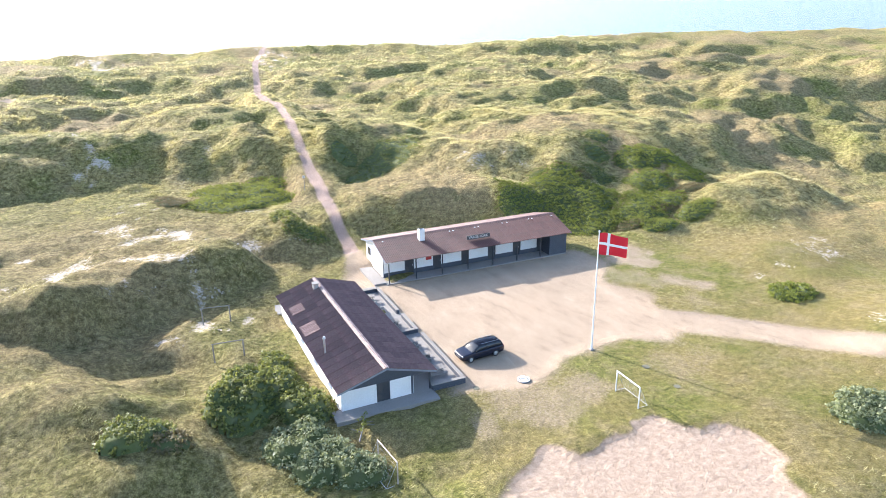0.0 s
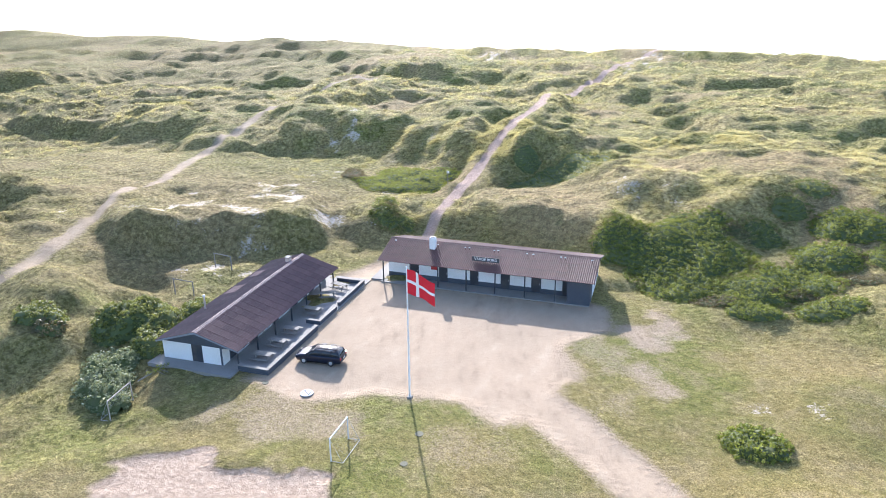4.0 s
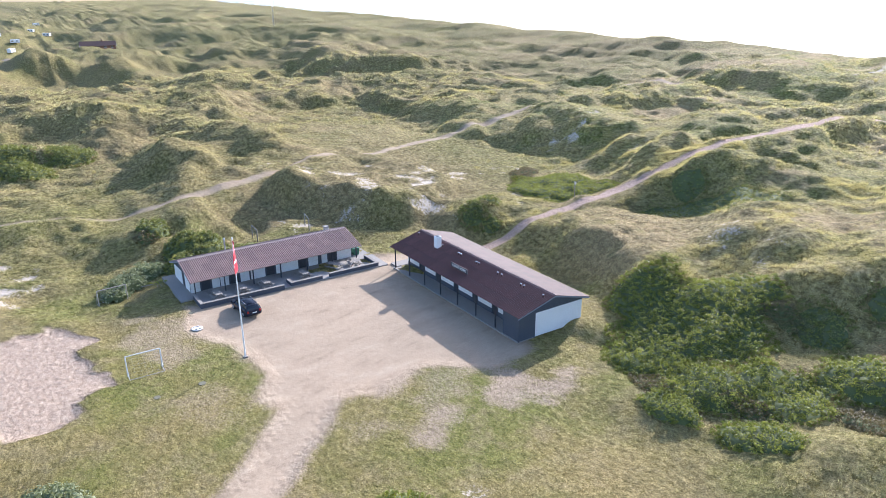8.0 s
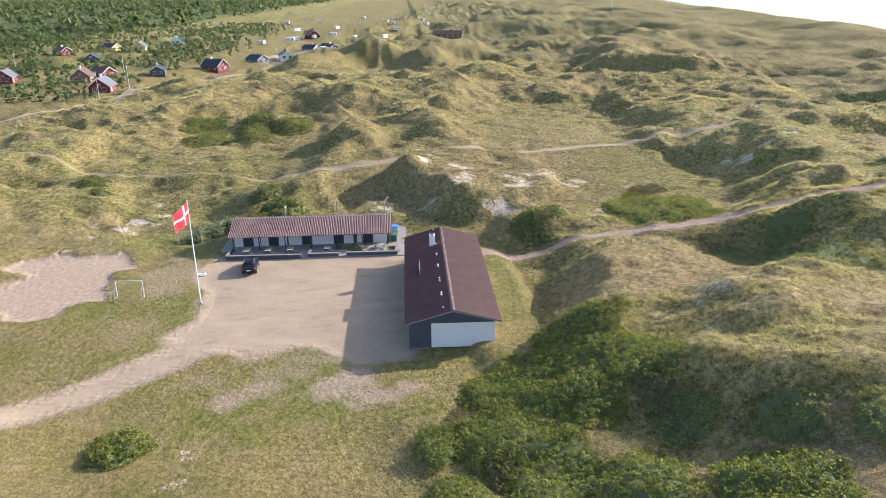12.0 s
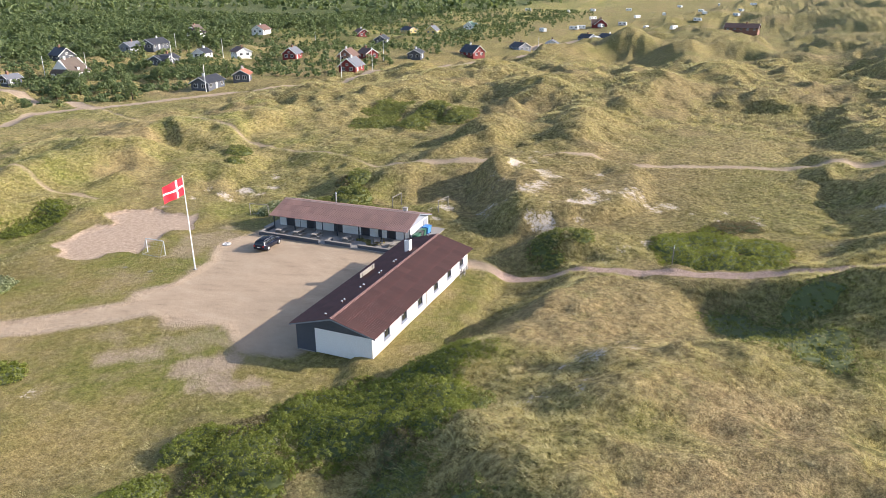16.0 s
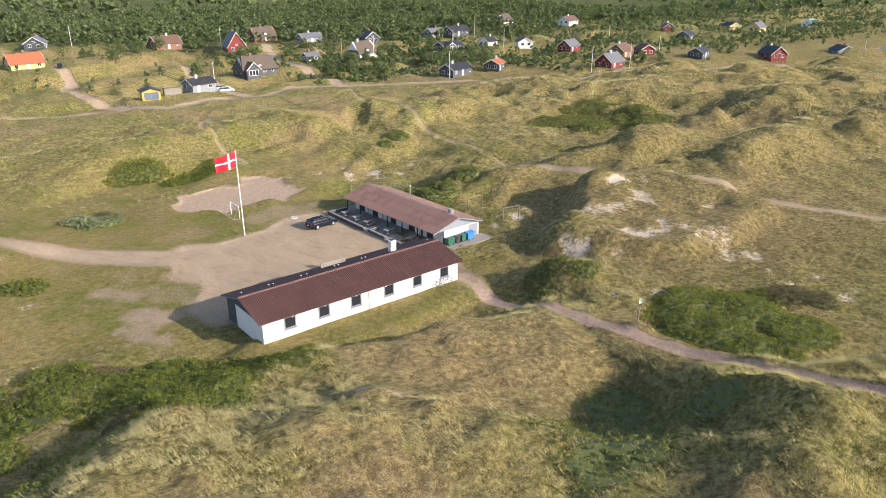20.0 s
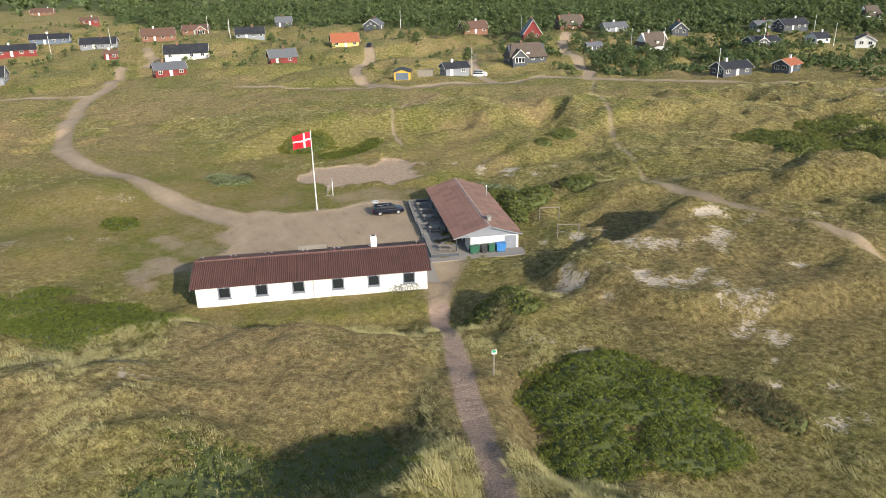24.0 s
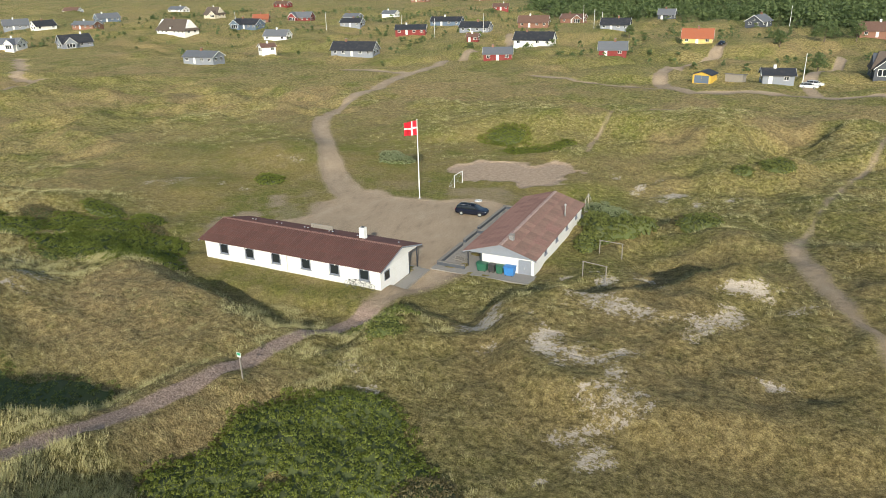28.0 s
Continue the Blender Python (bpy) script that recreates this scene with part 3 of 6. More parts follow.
def ground_material():
    m, n, l, p = shader("dune_ground")
    co = n.new("ShaderNodeTexCoord").outputs["Object"]

    def share(name):
        a = n.new("ShaderNodeAttribute")
        a.attribute_name = name
        return a.outputs["Fac"]
    fine = noise_node(n, l, co, 7.0, 8, 0.8)
    tuft = noise_node(n, l, co, 1.9, 8, 0.78)
    clump = noise_node(n, l, co, 0.95, 6, 0.62)
    wide = noise_node(n, l, co, 0.09, 5)
    grain = noise_node(n, l, co, 40.0, 3, 0.7)
    dry = ramp(n, l, tuft, (0.150, 0.116, 0.036), (0.475, 0.385, 0.165), 0.39, 0.61)
    green = ramp(n, l, tuft, (0.088, 0.100, 0.020), (0.290, 0.280, 0.082), 0.39, 0.61)
    brown = ramp(n, l, fine, (0.205, 0.138, 0.062), (0.49, 0.355, 0.19), 0.40, 0.60)
    col = blend(n, l, ramp(n, l, wide, (0, 0, 0), (1, 1, 1), 0.47, 0.68), dry, green)
    col = blend(n, l, calc(n, l, "MULTIPLY", share("lush"), 0.85), col, green)
    col = blend(n, l, calc(n, l, "MULTIPLY", share("heath"), 0.62), col, brown)
    speck = noise_node(n, l, co, 0.33, 5, 0.7)
    col = blend(n, l, calc(n, l, "MULTIPLY", ramp(n, l, speck, (0, 0, 0), (1, 1, 1), 0.55, 0.68), 0.6), col, ramp(n, l, tuft, (0.08, 0.095, 0.022), (0.18, 0.18, 0.062)))
    sedge = ramp(n, l, clump, (0, 0, 0), (1, 1, 1), 0.50, 0.62)
    col = blend(n, l, calc(n, l, "MULTIPLY", sedge, 0.45), col, ramp(n, l, fine, (0.20, 0.155, 0.075), (0.42, 0.35, 0.18), 0.38, 0.62))
    col = blend(n, l, calc(n, l, "MULTIPLY", share("moss"), 0.62), col, ramp(n, l, tuft, (0.105, 0.084, 0.028), (0.285, 0.225, 0.098), 0.40, 0.60))
    col = blend(n, l, calc(n, l, "MULTIPLY", share("lawn"), 0.85), col, blend(n, l, ramp(n, l, wide, (0, 0, 0), (1, 1, 1), 0.42, 0.6), ramp(n, l, fine, (0.122, 0.098, 0.028), (0.235, 0.184, 0.062), 0.36, 0.64), ramp(n, l, fine, (0.078, 0.088, 0.014), (0.182, 0.170, 0.036), 0.36, 0.64)))
    thatchy = calc(n, l, "MULTIPLY", share("lawn"), calc(n, l, "MULTIPLY", ramp(n, l, speck, (0, 0, 0), (1, 1, 1), 0.48, 0.62), 0.55))
    col = blend(n, l, thatchy, col, ramp(n, l, fine, (0.215, 0.160, 0.080), (0.36, 0.28, 0.155), 0.38, 0.62))
    col = blend(n, l, calc(n, l, "MULTIPLY", share("wood"), 0.8), col, (0.06, 0.085, 0.03))
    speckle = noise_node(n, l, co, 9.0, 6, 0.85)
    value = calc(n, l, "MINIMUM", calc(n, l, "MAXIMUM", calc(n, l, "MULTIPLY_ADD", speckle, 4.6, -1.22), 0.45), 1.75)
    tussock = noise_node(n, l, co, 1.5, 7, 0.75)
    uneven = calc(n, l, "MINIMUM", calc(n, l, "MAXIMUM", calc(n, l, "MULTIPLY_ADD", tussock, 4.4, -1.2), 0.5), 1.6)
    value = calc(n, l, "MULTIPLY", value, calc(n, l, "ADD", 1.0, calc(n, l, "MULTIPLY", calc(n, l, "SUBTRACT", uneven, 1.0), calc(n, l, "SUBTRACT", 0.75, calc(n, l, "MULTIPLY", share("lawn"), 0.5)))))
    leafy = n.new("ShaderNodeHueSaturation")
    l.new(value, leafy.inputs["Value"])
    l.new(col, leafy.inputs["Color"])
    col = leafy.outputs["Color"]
    sand = ramp(n, l, fine, (0.41, 0.335, 0.255), (0.66, 0.57, 0.46), 0.38, 0.62)
    pit = ramp(n, l, tuft, (0.335, 0.24, 0.165), (0.52, 0.395, 0.285), 0.38, 0.62)
    stone = ramp(n, l, grain, (0.285, 0.210, 0.138), (0.465, 0.36, 0.25), 0.3, 0.7)
    stone = blend(n, l, calc(n, l, "MULTIPLY", ramp(n, l, wide, (0, 0, 0), (1, 1, 1), 0.4, 0.6), 0.3), stone, (0.27, 0.215, 0.15))
    streak = n.new("ShaderNodeMapping")
    streak.inputs["Scale"].default_value = (1.0, 0.5, 1.0)
    streak.inputs["Rotation"].default_value = (0, 0, radians(-52))
    l.new(co, streak.inputs["Vector"])
    mottle = noise_node(n, l, co, 2.6, 7, 0.78)
    worn = noise_node(n, l, streak.outputs["Vector"], 0.5, 7, 0.72)
    stone = blend(n, l, calc(n, l, "MULTIPLY", ramp(n, l, worn, (0, 0, 0), (1, 1, 1), 0.52, 0.68), 0.45), stone, (0.22, 0.165, 0.11))
    stone = blend(n, l, calc(n, l, "MULTIPLY", ramp(n, l, worn, (1, 1, 1), (0, 0, 0), 0.32, 0.46), 0.35), stone, (0.49, 0.405, 0.295))
    wheel = n.new("ShaderNodeTexWave")
    wheel.wave_type, wheel.rings_direction = "RINGS", "Z"
    wheel.inputs["Scale"].default_value = 0.26
    wheel.inputs["Distortion"].default_value = 14.0
    wheel.inputs["Detail"].default_value = 3.0
    wheel.inputs["Detail Scale"].default_value = 0.14
    centre = n.new("ShaderNodeMapping")
    centre.inputs["Location"].default_value = (-106.0, -80.0, 0.0)
    l.new(co, centre.inputs["Vector"])
    l.new(centre.outputs["Vector"], wheel.inputs["Vector"])
    rut = calc(n, l, "MULTIPLY", ramp(n, l, wheel.outputs["Fac"], (0, 0, 0), (1, 1, 1), 0.62, 0.95), ramp(n, l, worn, (0, 0, 0), (1, 1, 1), 0.46, 0.66))
    stone = blend(n, l, calc(n, l, "MULTIPLY", rut, 0.32), stone, (0.21, 0.16, 0.11))
    stone = blend(n, l, calc(n, l, "MULTIPLY", ramp(n, l, fine, (0, 0, 0), (1, 1, 1), 0.54, 0.66), 0.30), stone, (0.50, 0.42, 0.32))
    pebble = noise_node(n, l, co, 13.0, 5, 0.85)
    stone = blend(n, l, 1.0, stone, ramp(n, l, pebble, (0.72, 0.70, 0.68), (1.36, 1.36, 1.36), 0.36, 0.64), "MULTIPLY")
    shell = ramp(n, l, fine, (0.30, 0.205, 0.155), (0.68, 0.50, 0.395), 0.40, 0.60)

    def edge(name, soft=0.5):
        f = calc(n, l, "ADD", share(name), calc(n, l, "MULTIPLY", calc(n, l, "SUBTRACT", fine, 0.5), soft))
        return ramp(n, l, f, (0, 0, 0), (1, 1, 1), 0.33, 0.67)
    thin = calc(n, l, "ADD", calc(n, l, "MULTIPLY", share("sand"), 1.0), calc(n, l, "MULTIPLY", calc(n, l, "SUBTRACT", mottle, 0.52), 4.0))
    col = blend(n, l, edge("pit"), col, pit)
    col = blend(n, l, calc(n, l, "MULTIPLY", ramp(n, l, thin, (0, 0, 0), (1, 1, 1), 0.40, 0.60), ramp(n, l, share("sand"), (0, 0, 0), (1, 1, 1), 0.02, 0.2)), col, sand)
    col = blend(n, l, edge("shell"), col, shell)
    col = blend(n, l, edge("gravel", 1.5), col, stone)
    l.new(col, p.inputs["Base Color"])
    p.inputs["Roughness"].default_value = 0.95
    p.inputs["Specular IOR Level"].default_value = 0.15
    turf = calc(n, l, "MULTIPLY", calc(n, l, "MULTIPLY", share("lawn"), 0.7), calc(n, l, "SUBTRACT", 1.0, share("pit")))
    loose = calc(n, l, "SUBTRACT", 1.0, calc(n, l, "MAXIMUM", calc(n, l, "MAXIMUM", calc(n, l, "MULTIPLY", share("gravel"), 0.93), calc(n, l, "MAXIMUM", calc(n, l, "MULTIPLY", share("pit"), 0.7), calc(n, l, "MULTIPLY", share("sand"), 0.8))), turf))
    bumped(n, l, p, calc(n, l, "MULTIPLY", calc(n, l, "ADD", calc(n, l, "ADD", calc(n, l, "MULTIPLY", clump, 1.1), tuft), calc(n, l, "MULTIPLY", fine, 0.45)), loose), 1.0, 0.42)
    return m


gx = axis_steps(-130, 128, 0.72, 3600, 1.034)
gy = axis_steps(-35, 172, 0.72, 3600, 1.034)
GX, GY = np.meshgrid(gx, gy, indexing="ij")
GZ = height(GX, GY)
G_MASKS = masks(GX, GY)
LAWN = np.clip(1.25 * mound(GX, GY, 56, 50, 36, 26, 0) + 1.2 * mound(GX, GY, 40, 79, 15, 6, 0) + 0.8 * mound(GX, GY, 60, 20, 50, 24, 0), 0, 1) * (1 - 0.4 * fbm(GX, GY, 8, 3, 2))
MOSS = np.clip(1.2 * mound(GX, GY, -12, 92, 40, 26, 0) + mound(GX, GY, -42, 50, 44, 36, 0) + smooth(-35, -80, GX) * smooth(-70, -40, GY), 0, 1) * (0.6 + 0.6 * fbm(GX, GY, 9, 3, 0))
TUSSOCK = rough(GX, GY) * (1 - 0.9 * np.clip(1.4 * LAWN, 0, 1)) * (1 - np.clip(G_MASKS[0] + G_MASKS[1] + G_MASKS[2] + G_MASKS[3], 0, 1))
GZ = GZ + TUSSOCK * (1.15 * (fbm(GX, GY, 2.6, 2, 2) - 0.5) + 0.4 * (value_noise(GX, GY, 1.45, 1) - 0.5))
GZ = GZ - 0.03 * G_MASKS[0] - 0.10 * G_MASKS[1] - 0.3 * G_MASKS[3]
ground = new("ground", sheet("ground", gx, gy, GZ))
for key, values in zip(("gravel", "shell", "sand", "pit", "lush", "heath", "wood", "lawn", "moss"), (*G_MASKS, woodland(GX, GY), LAWN, MOSS)):
    ground.data.attributes.new(key, "FLOAT", "POINT").data.foreach_set("value", values.astype(np.float32).ravel())
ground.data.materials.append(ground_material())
tagged(ground, "grassy coastal dunes with bare sand and a gravel yard", "ground", kind="structure")


def floor_at(x, y):
    """Height of the ground sheet at a place."""
    i = int(np.clip(np.searchsorted(gx, x) - 1, 0, len(gx) - 2))
    j = int(np.clip(np.searchsorted(gy, y) - 1, 0, len(gy) - 2))
    a, b = (x - gx[i]) / (gx[i + 1] - gx[i]), (y - gy[j]) / (gy[j + 1] - gy[j])
    return float((GZ[i, j] * (1 - a) + GZ[i + 1, j] * a) * (1 - b) + (GZ[i, j + 1] * (1 - a) + GZ[i + 1, j + 1] * a) * b)


def sea():
    m, n, l, p = shader("sea_water")
    co = n.new("ShaderNodeTexCoord").outputs["Object"]
    swell = noise_node(n, l, co, 0.08, 6, 0.6)
    p.inputs["Base Color"].default_value = (0.09, 0.13, 0.16, 1)
    p.inputs["Roughness"].default_value = 0.22
    bumped(n, l, p, swell, 0.7, 2.0)
    xs, ys = np.linspace(-9000, 9000, 41), np.linspace(150, 9000, 31)
    ob = new("sea", sheet("sea", xs, ys, np.full((41, 31), -6.5)))
    ob.data.materials.append(m)
    tagged(ob, "bright hazy sea beyond the dunes", "water", kind="structure")


sea()

# ---- building blocks ----
def part(name, bm, material, parent=None, label=""):
    me = bpy.data.meshes.new(name)
    bm.to_mesh(me)
    bm.free()
    ob = new(name, me)
    for m in material if isinstance(material, (list, tuple)) else (material,):
        me.materials.append(m)
    if parent is not None:
        ob.parent = parent
    return tagged(ob, label)


def thing(name, place, label, category, turn=0.0, group="", kind=""):
    ob = new(name)
    ob.empty_display_size = 0.3
    ob.matrix_basis = pose(*place, 0, 0, turn)
    return tagged(ob, label, category, group, kind)


def add_box(bm, x0, x1, y0, y1, z0, z1, bevel=0.0):
    r = bmesh.ops.create_cube(bm, size=1.0, matrix=Matrix.LocRotScale(((x0 + x1) / 2, (y0 + y1) / 2, (z0 + z1) / 2), None, (x1 - x0, y1 - y0, z1 - z0)))
    if bevel:
        es = list({e for v in r["verts"] for e in v.link_edges})
        bmesh.ops.bevel(bm, geom=es, offset=bevel, segments=1, affect="EDGES")


def box(x0, x1, y0, y1, z0, z1, bevel=0.0):
    bm = bmesh.new()
    add_box(bm, x0, x1, y0, y1, z0, z1, bevel)
    return bm


def add_tube(bm, a, b, r0, r1=None, sides=8):
    a, b = Vector(a), Vector(b)
    turn = (b - a).to_track_quat("Z", "Y").to_matrix().to_4x4()
    bmesh.ops.create_cone(bm, cap_ends=True, segments=sides, radius1=r0, radius2=r0 if r1 is None else r1, depth=(b - a).length,
                          matrix=Matrix.Translation((a + b) / 2) @ turn)


def tube(a, b, r0, r1=None, sides=8):
    bm = bmesh.new()
    add_tube(bm, a, b, r0, r1, sides)
    return bm


def prism(outline, x0, x1):
    """An outline in y and z, drawn out along x."""
    bm = bmesh.new()
    a = [bm.verts.new((x0, y, z)) for y, z in outline]
    b = [bm.verts.new((x1, y, z)) for y, z in outline]
    bm.faces.new(a[::-1])
    bm.faces.new(b)
    for i in range(len(a)):
        j = (i + 1) % len(a)
        bm.faces.new((a[i], a[j], b[j], b[i]))
    bmesh.ops.recalc_face_normals(bm, faces=bm.faces)
    return bm


def corrugated(x0, x1, y0, z0, y1, z1, period=0.26, depth=0.028, thick=0.05):
    """A waved roof sheet between an eave line and a ridge line that run along x."""
    bm = bmesh.new()
    n = int(round((x1 - x0) / period)) * 4
    slope = Vector((0, y1 - y0, z1 - z0)).normalized()
    normal = Vector((0, -slope.z, slope.y))
    if normal.z < 0:
        normal = -normal
    rows = []
    for i in range(n + 1):
        x = x0 + (x1 - x0) * i / n
        w = depth * math.sin(2 * math.pi * i / 4)
        up_, dn = normal * w, normal * (w - thick)
        rows.append([bm.verts.new(Vector((x, y0, z0)) + up_), bm.verts.new(Vector((x, y1, z1)) + up_),
                     bm.verts.new(Vector((x, y1, z1)) + dn), bm.verts.new(Vector((x, y0, z0)) + dn)])
    for a, b in zip(rows, rows[1:]):
        for k in range(4):
            bm.faces.new((a[k], a[(k + 1) % 4], b[(k + 1) % 4], b[k]))
    bm.faces.new(rows[0][::-1])
    bm.faces.new(rows[-1])
    bmesh.ops.recalc_face_normals(bm, faces=bm.faces)
    return bm


def roof_sheets(parent, x0, x1, y0, z0, y1, z1, material, cols, rows):
    """A roof slope laid with overlapping waved sheets, eave first."""
    w = (x1 - x0) / cols
    dy, dz = (y1 - y0) / rows, (z1 - z0) / rows
    bm = corrugated(0, w + 0.06, 0, 0, dy * 1.06, dz * 1.06, period=0.25, depth=0.036, thick=0.03)
    me = bpy.data.meshes.new("roof_sheet")
    bm.to_mesh(me)
    bm.free()
    me.materials.append(material)
    for r in range(rows):
        for c in range(cols):
            ob = new("roof_sheet", me)
            ob.parent = parent
            ob.location = (x0 + c * w, y0 + r * dy, z0 + r * dz + 0.012 * r + 0.006 * (c % 2))


def wall_with_holes(x0, x1, y0, y1, z0, z1, holes):
    """A wall along x with rectangular openings (x from, x to, z from, z to) through it."""
    bm = bmesh.new()
    xs = sorted({x0, x1, *[h[0] for h in holes], *[h[1] for h in holes]})
    for a, b in zip(xs, xs[1:]):
        mid = (a + b) / 2
        cuts = sorted((h[2], h[3]) for h in holes if h[0] < mid < h[1])
        z = z0
        for c0, c1 in cuts:
            if c0 > z:
                add_box(bm, a, b, y0, y1, z, c0)
            z = c1
        if z < z1:
            add_box(bm, a, b, y0, y1, z, z1)
    bmesh.ops.remove_doubles(bm, verts=bm.verts, dist=1e-5)
    return bm

# ---- the long white hut by the shell path ----
def casement(parent, x, y, z, w, h, out):
    """A single-light window set in a wall that runs along x; out: which way it faces along y."""
    win = part("window", box(x - w / 2 - 0.09, x + w / 2 + 0.09, y - 0.03, y + 0.09 * out + 0.03, z - 0.07, z - 0.001), M["grey_boards"], parent, "dark grey painted window")
    bm = bmesh.new()
    d0, d1 = sorted((y - 0.10 * out, y + 0.035 * out))
    for a, b, c, d in ((x - w / 2, x - w / 2 + 0.13, z, z + h), (x + w / 2 - 0.13, x + w / 2, z, z + h),
                       (x - w / 2 + 0.13, x + w / 2 - 0.13, z, z + 0.13), (x - w / 2 + 0.13, x + w / 2 - 0.13, z + h - 0.11, z + h)):
        add_box(bm, a, b, d0, d1, c, d)
    part("frame", bm, M["sash"], win)
    yy = y - 0.055 * out
    part("pane", box(x - w / 2 + 0.13, x + w / 2 - 0.13, yy - 0.008, yy + 0.008, z + 0.13, z + h - 0.11), M["glass"], win)
    part("curtain", box(x - w / 2 + 0.14, x - w / 2 + 0.34, yy - 0.05 * out - 0.012, yy - 0.05 * out + 0.012, z + 0.14, z + h - 0.12), M["white_paint"], win, "white curtain")
    return win


def long_hut():
    gz = 0.58
    hut = thing("long_hut", (39.1, 74.5, gz), "long white-walled hut with a red-brown corrugated roof and porch", "building")
    L, R = -12.65, 12.65
    yF, yR, yK = -4.64, 0.0, 4.68
    zF, zR, zK = 2.41, 3.73, 2.49
    wl, wr, wf, wk = -12.2, 12.2, -2.3, 4.1
    roof_sheets(hut, L, R, yF, zF, yR, zR, M["roof_red"], 23, 3)
    roof_sheets(hut, L, R, yK, zK, yR, zR, M["roof_red"], 23, 3)
    part("ridge_cap", prism([(-0.22, zR - 0.03), (0, zR + 0.08), (0.22, zR - 0.03), (0, zR + 0.03)], L, R), M["ridge_red"], hut, "slightly paler ridge cap")
    # white masonry: rear wall with six windows, front wall with panels, gable ends
    centres = [-10.2 + 3.83 * i + (0.35 if i > 2 else 0) for i in range(6)]
    holes = [(c - 0.66, c + 0.66, 0.92, 2.22) for c in centres]
    part("rear_wall", wall_with_holes(wl, wr, wk - 0.25, wk, -0.4, 2.46, holes), M["white"], hut)
    for c in centres:
        casement(hut, c, wk, 0.92, 1.32, 1.30, 1)
    part("drainpipe", tube((0.05, wk + 0.06, 0), (0.05, wk + 0.06, 2.4), 0.045), M["fascia"], hut)
    doors = [-8.85, -5.2, -1.4, 2.3, 5.9, 9.45]
    part("front_wall", wall_with_holes(wl, wr, wf, wf + 0.2, -0.6, 2.65, [(d - 0.5, d + 0.5, -0.36, 2.0) for d in doors]), M["dark_wood"], hut, "dark stained front wall")
    for d in doors:
        door = part("door", box(d - 0.5, d + 0.5, wf + 0.05, wf + 0.10, -0.36, 2.0), M["dark_trim"], hut, "dark stained door")
        part("handle", box(d + 0.36, d + 0.42, wf + 0.005, wf + 0.05, 0.6, 0.75), M["galv"], door)
    panels = [(-12.15, -9.5), (-8.3, -5.8), (-4.7, -1.95), (-0.9, 1.75), (2.85, 5.35), (6.5, 8.9)]
    for a, b in panels:
        part("white_panel", box(a, b, wf - 0.06, wf - 0.001, 0.2, 1.85, 0.01), M["white"], hut)
    part("notice_board", box(-6.75, -6.0, wf - 0.1, wf - 0.061, 1.05, 1.6), M["red"], hut, "red notice board")
    for x0, x1 in ((wl, wl + 0.25), (wr - 0.25, wr)):
        part("gable_wall", prism([(wf + 0.2, -0.4), (wk - 0.25, -0.4), (wk - 0.25, 2.2), (wf + 0.2, 2.2)], x0, x1), M["white"], hut)
        s = 1 if x0 > 0 else -1
        xa, xb = (x1 - 0.2, x1 + 0.04) if s > 0 else (x0 - 0.04, x0 + 0.2)
        part("gable_cladding", prism([(yF + 0.3, 2.2), (wk, 2.2), (wk, 2.52), (0, zR - 0.1), (yF + 0.3, zF - 0.0)], xa, xb), M["dark_wood"] if s > 0 else M["white"], hut)
        bm = bmesh.new()
        for ya, za, yb, zb in ((yF, zF, 0, zR), (yK, zK, 0, zR)):
            xe = x1 + 0.45 if s > 0 else x0 - 0.45
            q = prism([(ya, za - 0.2), (yb, zb - 0.2), (yb, zb - 0.03), (ya, za - 0.03)], min(xe, xe - s * 0.03), max(xe, xe - s * 0.03))
            me = bpy.data.meshes.new("tmp")
            q.to_mesh(me)
            q.free()
            bm.from_mesh(me)
            bpy.data.meshes.remove(me)
        part("barge_board", bm, M["grey_boards"], hut)
    gw = part("window", box(wl - 0.05, wl - 0.001, 2.2, 3.3, 0.85, 1.95), M["grey_boards"], hut, "grey-framed gable window")
    part("pane", box(wl - 0.06, wl - 0.051, 2.3, 3.2, 0.95, 1.85), M["glass"], gw)
    for i in range(20):
        x = wl + 0.5 + i * 1.23
        part("rafter_end", box(x - 0.04, x + 0.04, wk + 0.001, yK - 0.08, 2.30, 2.42), M["white_paint"], hut)
    # store room closing the north end of the porch
    part("store_wall", box(wr - 2.5, wr + 0.0, yF + 0.42, yF + 0.52, -0.6, 2.38), M["dark_wood"], hut)
    part("store_wall", box(wr - 0.1, wr - 0.001, yF + 0.521, wf - 0.001, -0.6, 2.2), M["dark_wood"], hut)
    part("store_wall", box(wr - 2.5, wr - 2.4, yF + 0.521, wf - 0.001, -0.6, 2.4), M["dark_wood"], hut)
    for i in range(7):
        x = wl + 0.05 + i * 3.42
        post = part("post", box(x - 0.06, x + 0.06, yF + 0.42, yF + 0.54, -0.55, 2.4), M["dark_trim"], hut)
        part("footing", box(x - 0.13, x + 0.13, yF + 0.35, yF + 0.61, -0.65, -0.36), M["concrete"], post)
    part("eave_beam", box(wl, wr - 2.6, yF + 0.41, yF + 0.55, 2.2, 2.36), M["dark_trim"], hut)
    part("porch_floor", box(wl - 0.3, wr, yF + 0.3, wf - 0.002, -0.75, -0.40), M["concrete"], hut)
    for x in (-11.7, -6.3, -2.9, -2.4, 0.6, 1.1, 4.5, 5.2, 8.4, 8.9, 11.9):
        y, z = -0.95, zR - 0.27
        vent = part("roof_vent", tube((x, y, z - 0.05), (x, y, z + 0.28), 0.07, 0.07, 10), M["roof_red"], hut)
        part("cap", tube((x, y, z + 0.28), (x, y, z + 0.36), 0.12, 0.03, 10), M["galv"], vent)
